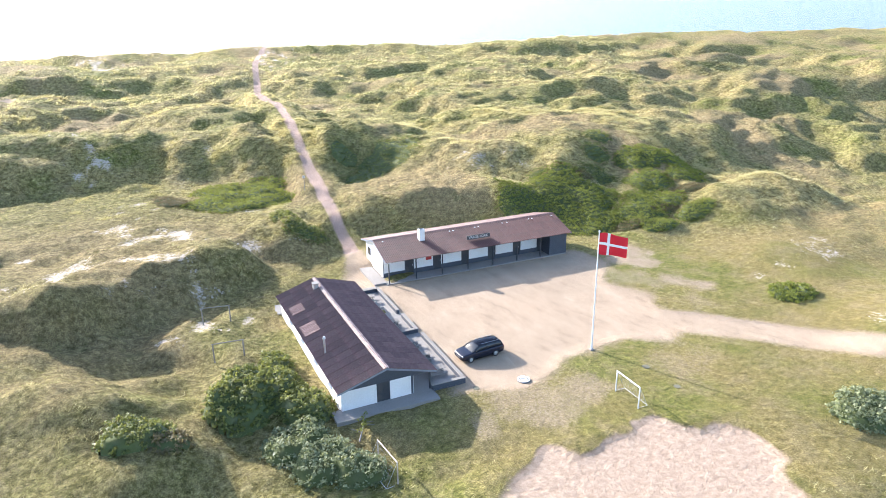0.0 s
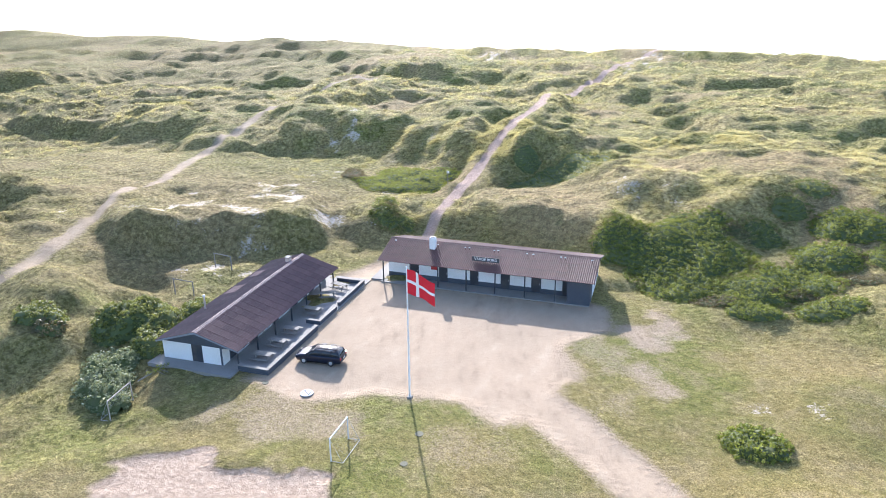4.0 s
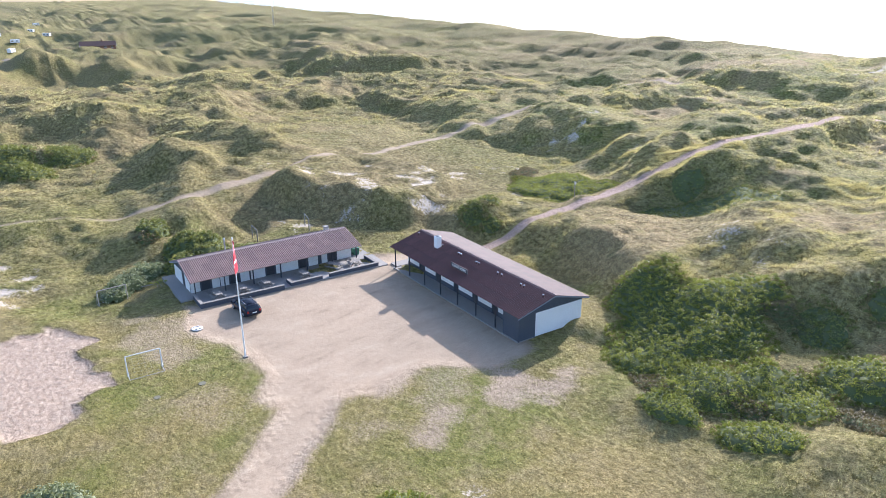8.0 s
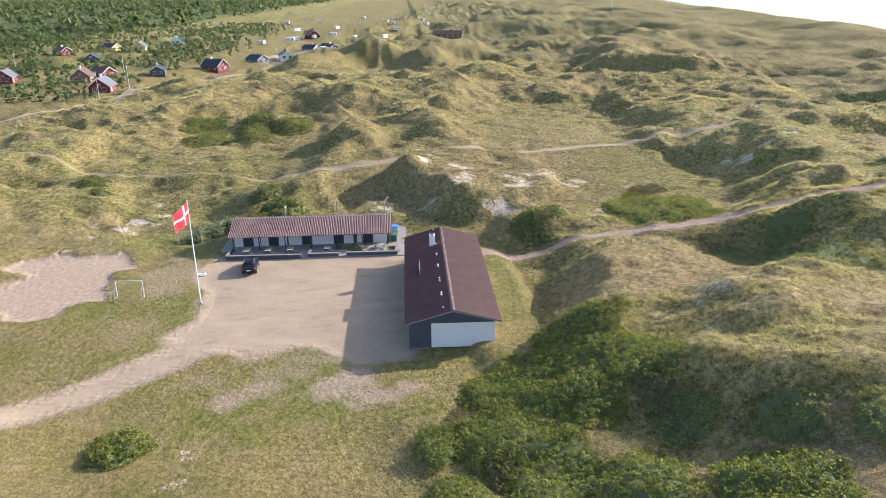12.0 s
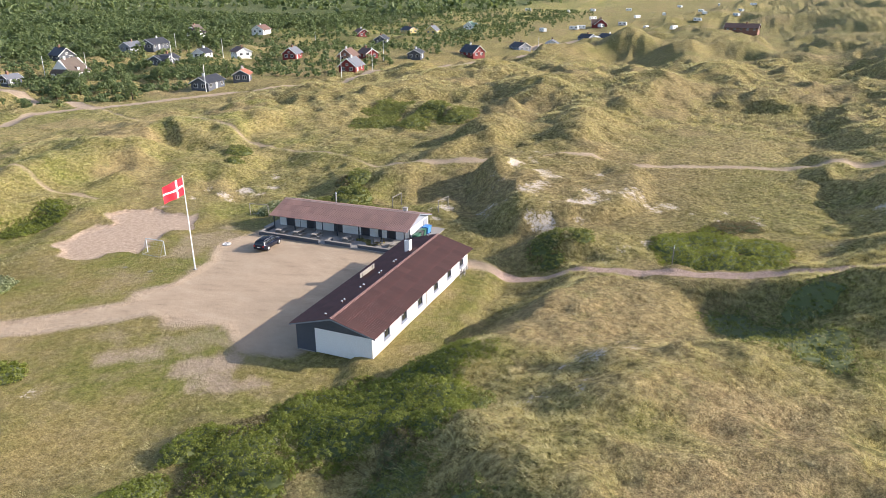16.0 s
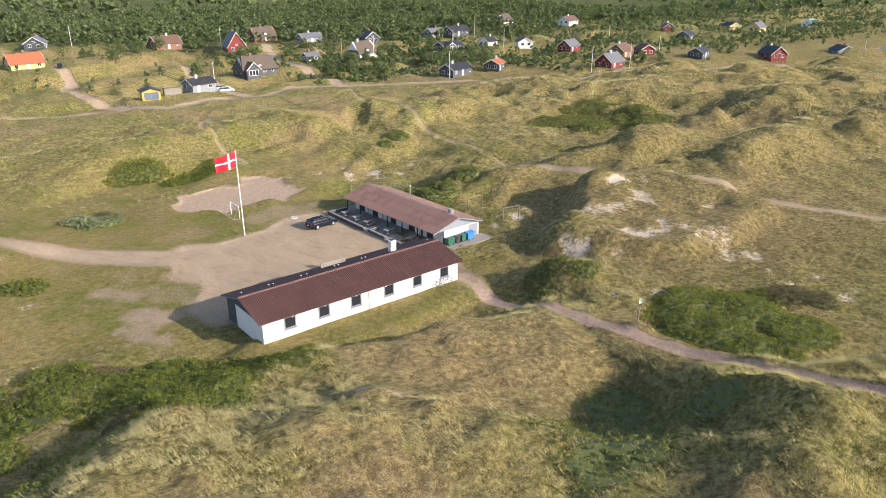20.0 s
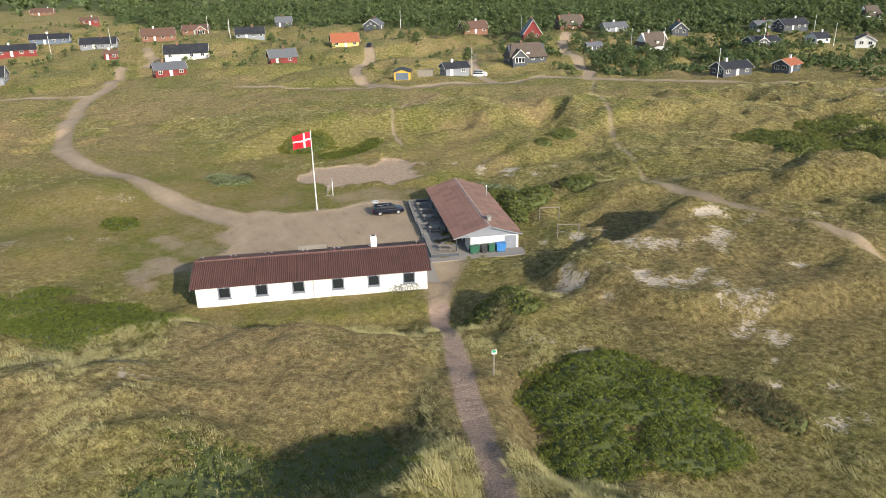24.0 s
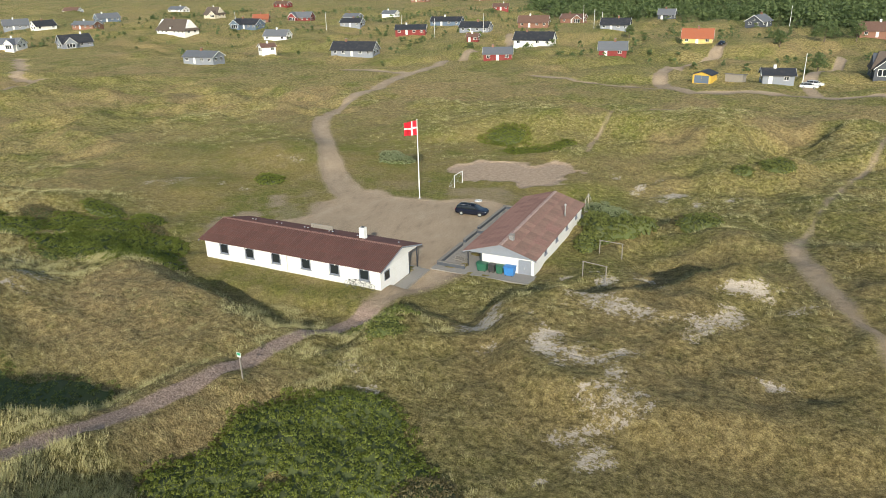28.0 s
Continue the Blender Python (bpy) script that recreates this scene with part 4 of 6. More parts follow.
    ch = part("chimney", box(-7.2, -6.5, -1.6, -0.95, 3.1, 4.72, 0.03), M["white"], hut, "whitewashed chimney")
    part("chimney_pot", box(-7.05, -6.65, -1.45, -1.1, 4.72, 4.78), M["dark_trim"], ch)
    # name board on the roof
    bx0, bx1, by = -1.5, 1.7, -2.95
    board = part("name_board", box(bx0, bx1, by - 0.02, by + 0.03, 2.98, 3.52), M["timber"], hut, "name board with a dark face and weathered back")
    part("board_face", box(bx0, bx1, by - 0.032, by - 0.021, 2.98, 3.52), M["dark_trim"], board)
    for x in (bx0 + 0.4, bx1 - 0.4):
        part("board_bracket", box(x - 0.03, x + 0.03, by + 0.031, by + 0.09, 2.85, 3.45), M["timber"], board)
    cu = bpy.data.curves.new("letters", "FONT")
    cu.body, cu.size, cu.extrude, cu.align_x, cu.align_y = "VARDE BORG", 0.44, 0.008, "CENTER", "CENTER"
    txt = new("letters", cu)
    cu.materials.append(M["white_paint"])
    txt.parent = board
    txt.matrix_basis = pose((bx0 + bx1) / 2, by - 0.04, 3.25, 90, 0, 0)
    return hut


long_hut()


def kitchen_hut():
    hut = thing("terrace_hut", (17.85, 57.15, -0.1), "low white hut with worn red-brown corrugated roof and terrace", "building", turn=91.4)
    # local x runs along the ridge (west), local y towards the dunes
    L, R = -10.85, 10.85
    yY, yR, yK = -4.55, 0.0, 4.3
    zY, zR, zK = 2.28, 3.6, 2.26
    roof_sheets(hut, L, R, yY, zY, yR, zR, M["roof_worn"], 20, 3)
    roof_sheets(hut, L, R, yK, zK, yR, zR, M["roof_worn"], 20, 3)
    for xa, xb, ya, yb in ((0.0, 2.2, 4.0, 2.5), (5.0, 6.8, 3.9, 2.6)):
        part("patch_sheet", corrugated(xa, xb, ya, zR - 0.3116 * ya + 0.04, yb, zR - 0.3116 * yb + 0.04, thick=0.02), M["ridge_red"], hut, "paler replaced roof sheets")
    part("ridge_cap", prism([(-0.28, zR - 0.05), (0, zR + 0.08), (0.28, zR - 0.05), (0, zR + 0.02)], L, R), M["ridge"], hut, "paler ridge cap")
    wl, wr, wf, wk = -10.4, 10.4, -2.5, 3.9
    part("rear_wall", wall_with_holes(wl, wr, wk - 0.2, wk, -0.3, 2.2, [(c - 0.45, c + 0.45, 1.2, 1.8) for c in (-7.5, -3, 1.5, 6)]), M["white"], hut)
    for c in (-7.5, -3, 1.5, 6):
        casement(hut, c, wk, 1.2, 0.9, 0.6, 1)
    doors = [-8.6, -5.2, -0.7, 3.6, 7.6]
    part("front_wall", wall_with_holes(wl, wr, wf, wf + 0.2, -0.3, 2.6, [(d - 0.5, d + 0.5, 0.05, 2.05) for d in doors]), M["dark_wood"], hut)
    for d in doors:
        part("door", box(d - 0.5, d + 0.5, wf + 0.06, wf + 0.11, 0.05, 2.05), M["dark_trim"], hut, "dark stained door")
    for a, b in ((-10.38, -9.3), (-7.9, -7.0), (-6.9, -5.9), (-4.5, -3.4), (-3.2, -1.4), (0.0, 2.9), (4.3, 5.6), (6.1, 6.9), (8.3, 10.3)):
        part("white_panel", box(a, b, wf - 0.05, wf - 0.001, 0.08, 1.95, 0.01), M["white"], hut)
    for s in (-1, 1):
        x0, x1 = (wl, wl + 0.2) if s < 0 else (wr - 0.2, wr)
        if s < 0:
            part("gable_wall", prism([(wf + 0.2, -0.3), (-0.4, -0.3), (-0.4, 2.1), (wf + 0.2, 2.1)], x0, x1), M["white"], hut)
            part("gable_wall", prism([(0.8, -0.3), (wk - 0.2, -0.3), (wk - 0.2, 2.1), (0.8, 2.1)], x0, x1), M["white"], hut)
            part("door", prism([(-0.4, -0.1), (0.8, -0.1), (0.8, 2.1), (-0.4, 2.1)], x0 + 0.05, x0 + 0.1), M["dark_trim"], hut, "dark open doorway boards")
        else:
            part("gable_wall", prism([(wf + 0.2, -0.3), (wk - 0.2, -0.3), (wk - 0.2, 2.1), (wf + 0.2, 2.1)], x0, x1), M["white"], hut)
            door = part("door", prism([(2.1, -0.1), (3.6, -0.1), (3.6, 1.95), (2.1, 1.95)], x1 + 0.0, x1 + 0.05), M["grey_boards"], hut, "grey boarded double door")
            part("handle", prism([(2.82, 0.9), (2.88, 0.9), (2.88, 1.1), (2.82, 1.1)], x1 + 0.05, x1 + 0.08), M["galv"], door)
        xa, xb = (x0 - 0.05, x0 + 0.15) if s < 0 else (x1 - 0.15, x1 + 0.05)
        part("gable_cladding", prism([(yY + 0.35, 2.1), (wk, 2.1), (wk, 2.25), (0, zR - 0.12), (yY + 0.35, 2.25)], xa, xb), M["dark_wood"] if s < 0 else M["grey_boards"], hut)
        xe = s * 10.83
        for ya, za in ((yY, zY), (yK, zK)):
            part("barge_board", prism([(ya, za - 0.22), (0, zR - 0.22), (0, zR - 0.04), (ya, za - 0.04)], min(xe, xe - s * 0.03), max(xe, xe - s * 0.03)), M["grey_boards"], hut)
    for i in range(7):
        x = wl + 0.1 + i * 3.43
        part("post", box(x - 0.06, x + 0.06, yY + 0.4, yY + 0.52, -0.1, 2.28), M["dark_trim"], hut)
    part("eave_beam", box(wl, wr, yY + 0.39, yY + 0.53, 2.1, 2.24), M["dark_trim"], hut)
    ch = part("roof_chimney", box(8.1, 8.7, 0.3, 0.8, 3.2, 3.95, 0.02), M["galv"], hut, "small metal roof vent")
    part("cowl", box(8.05, 8.75, 0.25, 0.85, 3.95, 4.05), M["concrete"], ch)
    flue = part("flue", tube((-4.2, 3.3, 2.4), (-4.2, 3.3, 4.0), 0.09, 0.09, 10), M["galv"], hut, "tall steel flue pipe")
    part("flue_cap", tube((-4.2, 3.3, 4.0), (-4.2, 3.3, 4.18), 0.17, 0.10, 10), M["galv"], flue)
    return hut


kitchen_hut()

# ---- flagpole ----
def flagpole():
    ob = thing("flagpole", (39.0, 47.0, floor_at(39, 47)), "tall white flagpole flying a red flag with white cross", "flagpole")
    part("pole", tube((0, 0, -0.3), (0, 0, 11.9), 0.085, 0.045, 12), M["white_paint"], ob)
    bm = bmesh.new()
    bmesh.ops.create_uvsphere(bm, u_segments=10, v_segments=6, radius=0.09, matrix=Matrix.Translation((0, 0, 11.97)))
    part("finial", bm, M["white_paint"], ob)
    part("foot", box(-0.22, 0.22, -0.22, 0.22, -0.2, 0.12, 0.03), M["concrete"], ob)
    part("halyard", tube((0.10, 0.03, 1.2), (0.06, 0.03, 11.8), 0.008, 0.008, 5), M["white_paint"], ob)
    # the cloth streams along u and sags towards its free end
    u = Vector((0.975, -0.22, 0)).normalized()
    side = Vector((-u.y, u.x, 0))
    W, H = 2.75, 2.05
    nu, nv = 56, 34
    bm = bmesh.new()
    grid = []
    for i in range(nu + 1):
        s = i / nu
        row = []
        for j in range(nv + 1):
            v = j / nv
            sway = 0.20 * s ** 0.8 * math.sin(5.5 * s - 1.4 * v + 0.4) + 0.07 * s * math.sin(11 * s + 2.5 * v)
            p = u * (0.06 + W * s * (0.94 - 0.05 * math.sin(4 * s))) + side * sway + Vector((0, 0, 11.8 - H * v - 0.62 * s ** 1.4 + 0.05 * math.sin(6 * s + 3 * v)))
            row.append(bm.verts.new(p))
        grid.append(row)
    for i in range(nu):
        for j in range(nv):
            f = bm.faces.new((grid[i][j], grid[i + 1][j], grid[i + 1][j + 1], grid[i][j + 1]))
            s, v = (i + 0.5) / nu, (j + 0.5) / nv
            f.material_index = 1 if (12 / 37 < s < 16 / 37 or 12 / 28 < v < 16 / 28) else 0
            f.smooth = True
    part("flag", bm, [M["flag_red"], M["flag_white"]], ob, "red flag with a white cross")


flagpole()

# ---- things in the yard ----
M["car_paint"] = surface("dark_blue_car_paint", (0.012, 0.016, 0.03), (0.016, 0.02, 0.038), 1, 0.22, 0.0, metal=0.3, dirt=(0.03, 0.03, 0.04), dirt_amount=0.2)
M["rubber"] = surface("tyre_rubber", (0.02, 0.02, 0.02), (0.035, 0.035, 0.034), 4, 0.85, 0.2)
M["lamp_glass"] = glass("lamp_glass", (0.55, 0.55, 0.55), 0.1)
M["red_glass"] = glass("red_lamp_glass", (0.35, 0.01, 0.012), 0.15)
M["bin_blue"] = surface("blue_plastic", (0.04, 0.19, 0.52), (0.06, 0.25, 0.60), 3, 0.5, 0.05)
M["bin_green"] = surface("green_plastic", (0.02, 0.10, 0.06), (0.035, 0.14, 0.085), 3, 0.5, 0.05)
M["bin_black"] = surface("dark_grey_plastic", (0.035, 0.037, 0.04), (0.06, 0.062, 0.065), 3, 0.5, 0.05)
M["sign_green"] = surface("green_sign_paint", (0.02, 0.28, 0.12), (0.03, 0.34, 0.16), 3, 0.5, 0.02)
M["yellow"] = surface("yellow_paint", (0.60, 0.38, 0.05), (0.68, 0.45, 0.08), 2, 0.6, 0.05)


def loft(sections):
    """Skin over rings of equal length."""
    bm = bmesh.new()
    rings = [[bm.verts.new(p) for p in s] for s in sections]
    n = len(rings[0])
    for a, b in zip(rings, rings[1:]):
        for k in range(n):
            f = bm.faces.new((a[k], a[(k + 1) % n], b[(k + 1) % n], b[k]))
            f.smooth = True
    bm.faces.new(rings[0][::-1])
    bm.faces.new(rings[-1])
    bmesh.ops.recalc_face_normals(bm, faces=bm.faces)
    return bm


def car_ring(x, half, sill, belt, top, top_half):
    """Half widths and heights of a cross-section of the body."""
    pts = [(half * 0.93, sill), (half, sill + 0.18), (half, belt - 0.08), (half * 0.96, belt)]
    if top > belt + 0.03:
        pts += [(top_half + 0.04, top - 0.10), (top_half - 0.08, top)]
    else:
        pts += [(half * 0.8, belt + 0.012), (half * 0.6, belt + 0.02)]
    ring = [(x, y, z) for y, z in pts]
    return ring + [(x, -y, z) for y, z in reversed(pts)]


def estate_car(x, y, turn, paint, label):
    car = thing("estate_car", (x, y, floor_at(x, y)), label, "car", turn)
    # x runs to the front
    lower = [(-2.28, 0.78, 0.42, 0.86), (-2.2, 0.86, 0.30, 0.93), (-1.6, 0.89, 0.24, 0.95), (-0.6, 0.9, 0.22, 0.93), (0.5, 0.9, 0.22, 0.92),
             (1.15, 0.89, 0.22, 0.93), (1.7, 0.87, 0.24, 0.86), (2.1, 0.82, 0.28, 0.76), (2.28, 0.66, 0.38, 0.66)]
    part("body", loft([car_ring(x, h, s, b, b, h) for x, h, s, b in lower]), paint, car)
    cabin = [(-2.22, 0.74, 0.90, 0.96), (-1.95, 0.78, 0.92, 1.40), (-1.4, 0.79, 0.94, 1.46), (-0.4, 0.80, 0.93, 1.48), (0.25, 0.80, 0.92, 1.45), (0.62, 0.80, 0.92, 1.28), (1.2, 0.78, 0.91, 0.95)]

    def cabin_ring(x, half, z0, z1, grow=0.0):
        t = max(0.0, (z1 - z0) / 0.55)
        top = half - 0.2 * t + grow
        pts = [(half + grow, z0), (half - 0.08 * t + grow, z0 + (z1 - z0) * 0.5), (top, z1 - 0.03 + grow), (top - 0.12, z1 + grow)]
        return [(x, y, z) for y, z in pts] + [(x, -y, z) for y, z in reversed(pts)]
    part("window_glass", loft([cabin_ring(*c) for c in cabin]), M["glass"], car, "dark tinted glass")
    bm = bmesh.new()
    rows = []
    for x, z in ((-2.0, 1.36), (-1.7, 1.45), (-0.9, 1.49), (-0.2, 1.49), (0.3, 1.45), (0.42, 1.40)):
        rows.append([bm.verts.new((x, y, z + d)) for y, d in ((-0.64, -0.06), (-0.5, 0.0), (0, 0.025), (0.5, 0.0), (0.64, -0.06))])
    for a, b in zip(rows, rows[1:]):
        for k in range(4):
            bm.faces.new((a[k], a[k + 1], b[k + 1], b[k])).smooth = True
    bmesh.ops.solidify(bm, geom=bm.faces[:], thickness=0.03)
    part("roof", bm, paint, car)
    for s in (-1, 1):
        for xa, za, xb, zb in ((1.2, 0.93, 0.38, 1.42), (-0.35, 0.93, -0.35, 1.45), (-1.3, 0.94, -1.35, 1.45), (-2.15, 0.95, -1.95, 1.38)):
            part("pillar", tube((xa, s * 0.80, za), (xb, s * 0.655, zb), 0.035, 0.03, 6), paint, car)
        rail = part("roof_rail", tube((-1.7, s * 0.6, 1.51), (0.1, s * 0.6, 1.52), 0.018, 0.018, 6), M["galv"], car)
        part("mirror", box(0.72, 0.86, min(s * 0.88, s * 1.03), max(s * 0.88, s * 1.03), 0.93, 1.05, 0.02), paint, car)
        part("headlight", box(2.0, 2.19, min(s * 0.5, s * 0.76), max(s * 0.5, s * 0.76), 0.62, 0.75, 0.02), M["lamp_glass"], car)
        part("tail_light", box(-2.3, -2.2, min(s * 0.58, s * 0.80), max(s * 0.58, s * 0.80), 0.66, 0.92, 0.02), M["red_glass"], car)
        for x in (-1.32, 1.36):
            wheel = part("wheel", tube((x, s * 0.68, 0.32), (x, s * 0.90, 0.32), 0.2, 0.2, 16), M["galv"], car)
            bm = bmesh.new()
            for y0, y1, r0, r1 in ((0.68, 0.70, 0.28, 0.325), (0.70, 0.88, 0.325, 0.325), (0.88, 0.905, 0.325, 0.28)):
                add_tube(bm, (x, s * y0, 0.32), (x, s * y1, 0.32), r0, r1, 20)
            part("tyre", bm, M["rubber"], wheel)
            part("rim", tube((x, s * 0.90, 0.32), (x, s * 0.915, 0.32), 0.2, 0.17, 10), M["galv"], wheel)
    part("grille", box(2.24, 2.31, -0.42, 0.42, 0.46, 0.6, 0.01), M["black"], car)
    part("bumper", box(-2.34, -2.25, -0.72, 0.72, 0.40, 0.58, 0.03), paint, car)
    part("number_plate", box(-2.355, -2.341, -0.25, 0.25, 0.62, 0.73), M["white_paint"], car)


estate_car(28.75, 50.55, 184.5, M["car_paint"], "dark blue estate car parked on the gravel yard")


def terrace():
    z = 0.2
    bm = bmesh.new()
    add_box(bm, 20.0, 25.3, 46.6, 70.2, -0.3, z)
    slab = new("terrace", bpy.data.meshes.new("terrace"))
    bm.to_mesh(slab.data)
    bm.free()
    slab.data.materials.append(M["concrete"])
    tagged(slab, "grey concrete terrace along the hut", "terrace", kind="structure")
    apron = part("apron", box(13.2, 24.9, 67.6, 70.0, -0.3, 0.194), M["concrete"], None)
    tagged(apron, "concrete strip in front of the bin gable", "paving", kind="structure")
    apron = part("apron", box(13.4, 22.4, 45.2, 47.0, -0.3, 0.19), M["concrete"], None)
    tagged(apron, "concrete strip before the door gable", "paving", kind="structure")
    walk_ = part("apron", box(25.2, 26.75, 70.6, 76.4, -0.2, 0.26), M["concrete"], None)
    tagged(walk_, "concrete walk beside the white gable", "paving", kind="structure")
    runs = [("corner", [(22.3, 25.45, 46.6, 46.9), (25.15, 25.45, 46.9, 56.3)]), ("middle", [(24.95, 25.25, 57.2, 61.2), (23.6, 24.95, 57.2, 57.5)]),
            ("end", [(24.8, 25.1, 62.2, 68.9), (21.6, 24.8, 68.6, 68.9)])]
    for _, pieces in runs:
        wall = thing("low_wall", (pieces[0][0], pieces[0][2], z), "low weathered timber-capped wall round the terrace", "low wall", group="terrace walls")
        ox, oy = pieces[0][0], pieces[0][2]
        for x0, x1, y0, y1 in pieces:
            part("wall_run", box(x0 - ox, x1 - ox, y0 - oy, y1 - oy, -0.3, 0.40, 0.015), M["dark_wood"], wall)
            part("cap", box(x0 - ox - 0.04, x1 - ox + 0.04, y0 - oy - 0.04, y1 - oy + 0.04, 0.402, 0.46, 0.01), M["timber"], wall, "pale weathered cap board")


terrace()


def picnic_table(place, turn):
    t = thing("picnic_table", place, "weathered grey timber picnic table with fixed benches", "picnic table", turn, group="tables on the terrace")
    for i in range(5):
        y = -0.34 + 0.17 * i
        part("top_board", box(-0.95, 0.95, y - 0.075, y + 0.075, 0.70, 0.74, 0.006), M["timber"], t)
    for s in (-1, 1):
        part("bench_board", box(-0.95, 0.95, min(s * 0.55, s * 0.83), max(s * 0.55, s * 0.83), 0.41, 0.45, 0.006), M["timber"], t)
        x = s * 0.65
        part("cross_beam", box(x - 0.025, x + 0.025, -0.82, 0.82, 0.35, 0.41), M["timber"], t)
        for q in (-1, 1):
            bm = bmesh.new()
            add_tube(bm, (x + 0.05, q * 0.62, 0.0), (x + 0.05, q * 0.25, 0.70), 0.045, 0.045, 4)
            part("leg", bm, M["timber"], t)
    return t


first = picnic_table((23.5, 49.0, 0.12), 2)
for x, y, a in ((23.4, 51.9, -3), (23.3, 54.7, 4), (23.1, 59.6, 0), (22.7, 63.9, 28), (22.9, 66.6, -12)):
    copy_thing(first, pose(x, y, 0.12, 0, 0, a))


def wheelie_bin(place, turn, material, w, d, h, label):
    b = thing("wheelie_bin", place, label, "waste bin", turn, group="bins by the gable")
    bm = bmesh.new()
    lo = [(-w * 0.42, -d * 0.4), (w * 0.42, -d * 0.4), (w * 0.42, d * 0.4), (-w * 0.42, d * 0.4)]
    hi = [(-w * 0.5, -d * 0.5), (w * 0.5, -d * 0.5), (w * 0.5, d * 0.5), (-w * 0.5, d * 0.5)]
    a = [bm.verts.new((x, y, 0.1)) for x, y in lo]
    c = [bm.verts.new((x, y, h)) for x, y in hi]
    bm.faces.new(a[::-1])
    bm.faces.new(c)
    for i in range(4):
        bm.faces.new((a[i], a[(i + 1) % 4], c[(i + 1) % 4], c[i]))
    part("body", bm, material, b)
    part("lid", prism([(-d * 0.56, h), (d * 0.53, h), (d * 0.53, h + 0.04), (0, h + 0.10), (-d * 0.56, h + 0.05)], -w * 0.53, w * 0.53), material, b)
    for s in (-1, 1):
        part("wheel", tube((s * w * 0.3 - 0.03, -d * 0.42, 0.1), (s * w * 0.3 + 0.03, -d * 0.42, 0.1), 0.1, 0.1, 12), M["rubber"], b)
    part("handle", tube((-w * 0.35, -d * 0.57, h - 0.05), (w * 0.35, -d * 0.57, h - 0.05), 0.02, 0.02, 6), material, b)


wheelie_bin((19.55, 68.35, 0.14), 180, M["bin_green"], 1.2, 0.8, 0.98, "wide dark green waste container by the gable")
wheelie_bin((18.35, 68.3, 0.14), 180, M["bin_black"], 0.75, 0.8, 0.98, "dark grey wheeled bin by the gable")
wheelie_bin((17.4, 68.3, 0.14), 184, M["bin_green"], 0.8, 0.8, 0.98, "dark green wheeled bin by the gable")
wheelie_bin((16.2, 68.35, 0.14), 180, M["bin_blue"], 1.2, 0.95, 1.08, "large blue waste container by the gable")


def hoop(x, z, r, thick):
    """A ring in the x-z plane."""
    bm = bmesh.new()
    rings = []
    for i in range(20):
        a = 2 * math.pi * i / 20
        rings.append([bm.verts.new((x + (r + thick * math.cos(q)) * math.cos(a), thick * math.sin(q), z + (r + thick * math.cos(q)) * math.sin(a))) for q in (0, 1.57, 3.14, 4.71)])
    for a, c in zip(rings, rings[1:] + rings[:1]):
        for k in range(4):
            bm.faces.new((a[k], a[(k + 1) % 4], c[(k + 1) % 4], c[k]))
    return bm


def bicycle(place, turn, lean):
    b = thing("bicycle", place, "black bicycle leaning at the white rear wall", "bicycle", turn, group="bicycles at the wall")
    b.matrix_basis = pose(*place, lean, 0, turn)
    for x in (-0.52, 0.52):
        w = part("wheel", hoop(x, 0.35, 0.33, 0.02), M["rubber"], b)
        bm = bmesh.new()
        for i in range(6):
            a0 = math.pi * i / 6
            add_tube(bm, (x - 0.32 * math.cos(a0), 0, 0.35 - 0.32 * math.sin(a0)), (x + 0.32 * math.cos(a0), 0, 0.35 + 0.32 * math.sin(a0)), 0.004, 0.004, 3)
        part("spokes", bm, M["galv"], w)
    bm = bmesh.new()
    for p, q in (((-0.52, 0.35), (-0.08, 0.33)), ((-0.52, 0.35), (-0.2, 0.85)), ((-0.08, 0.33), (-0.2, 0.85)), ((-0.08, 0.33), (0.36, 0.8)), ((-0.18, 0.78), (0.36, 0.85)), ((0.34, 0.95), (0.52, 0.35))):
        add_tube(bm, (p[0], 0, p[1]), (q[0], 0, q[1]), 0.02, 0.02, 6)
    part("frame", bm, M["dark_trim"], b)
    part("saddle", box(-0.34, -0.08, -0.07, 0.07, 0.88, 0.94, 0.02), M["black"], b)
    part("handlebar", tube((0.32, -0.28, 1.0), (0.32, 0.28, 1.0), 0.015, 0.015, 6), M["galv"], b)


bicycle((28.3, 79.05, floor_at(28.3, 79.05)), 6, 9)
bicycle((29.6, 79.1, floor_at(29.6, 79.1)), 184, -10)
bicycle((30.3, 79.35, floor_at(30.3, 79.35)), 172, -9)


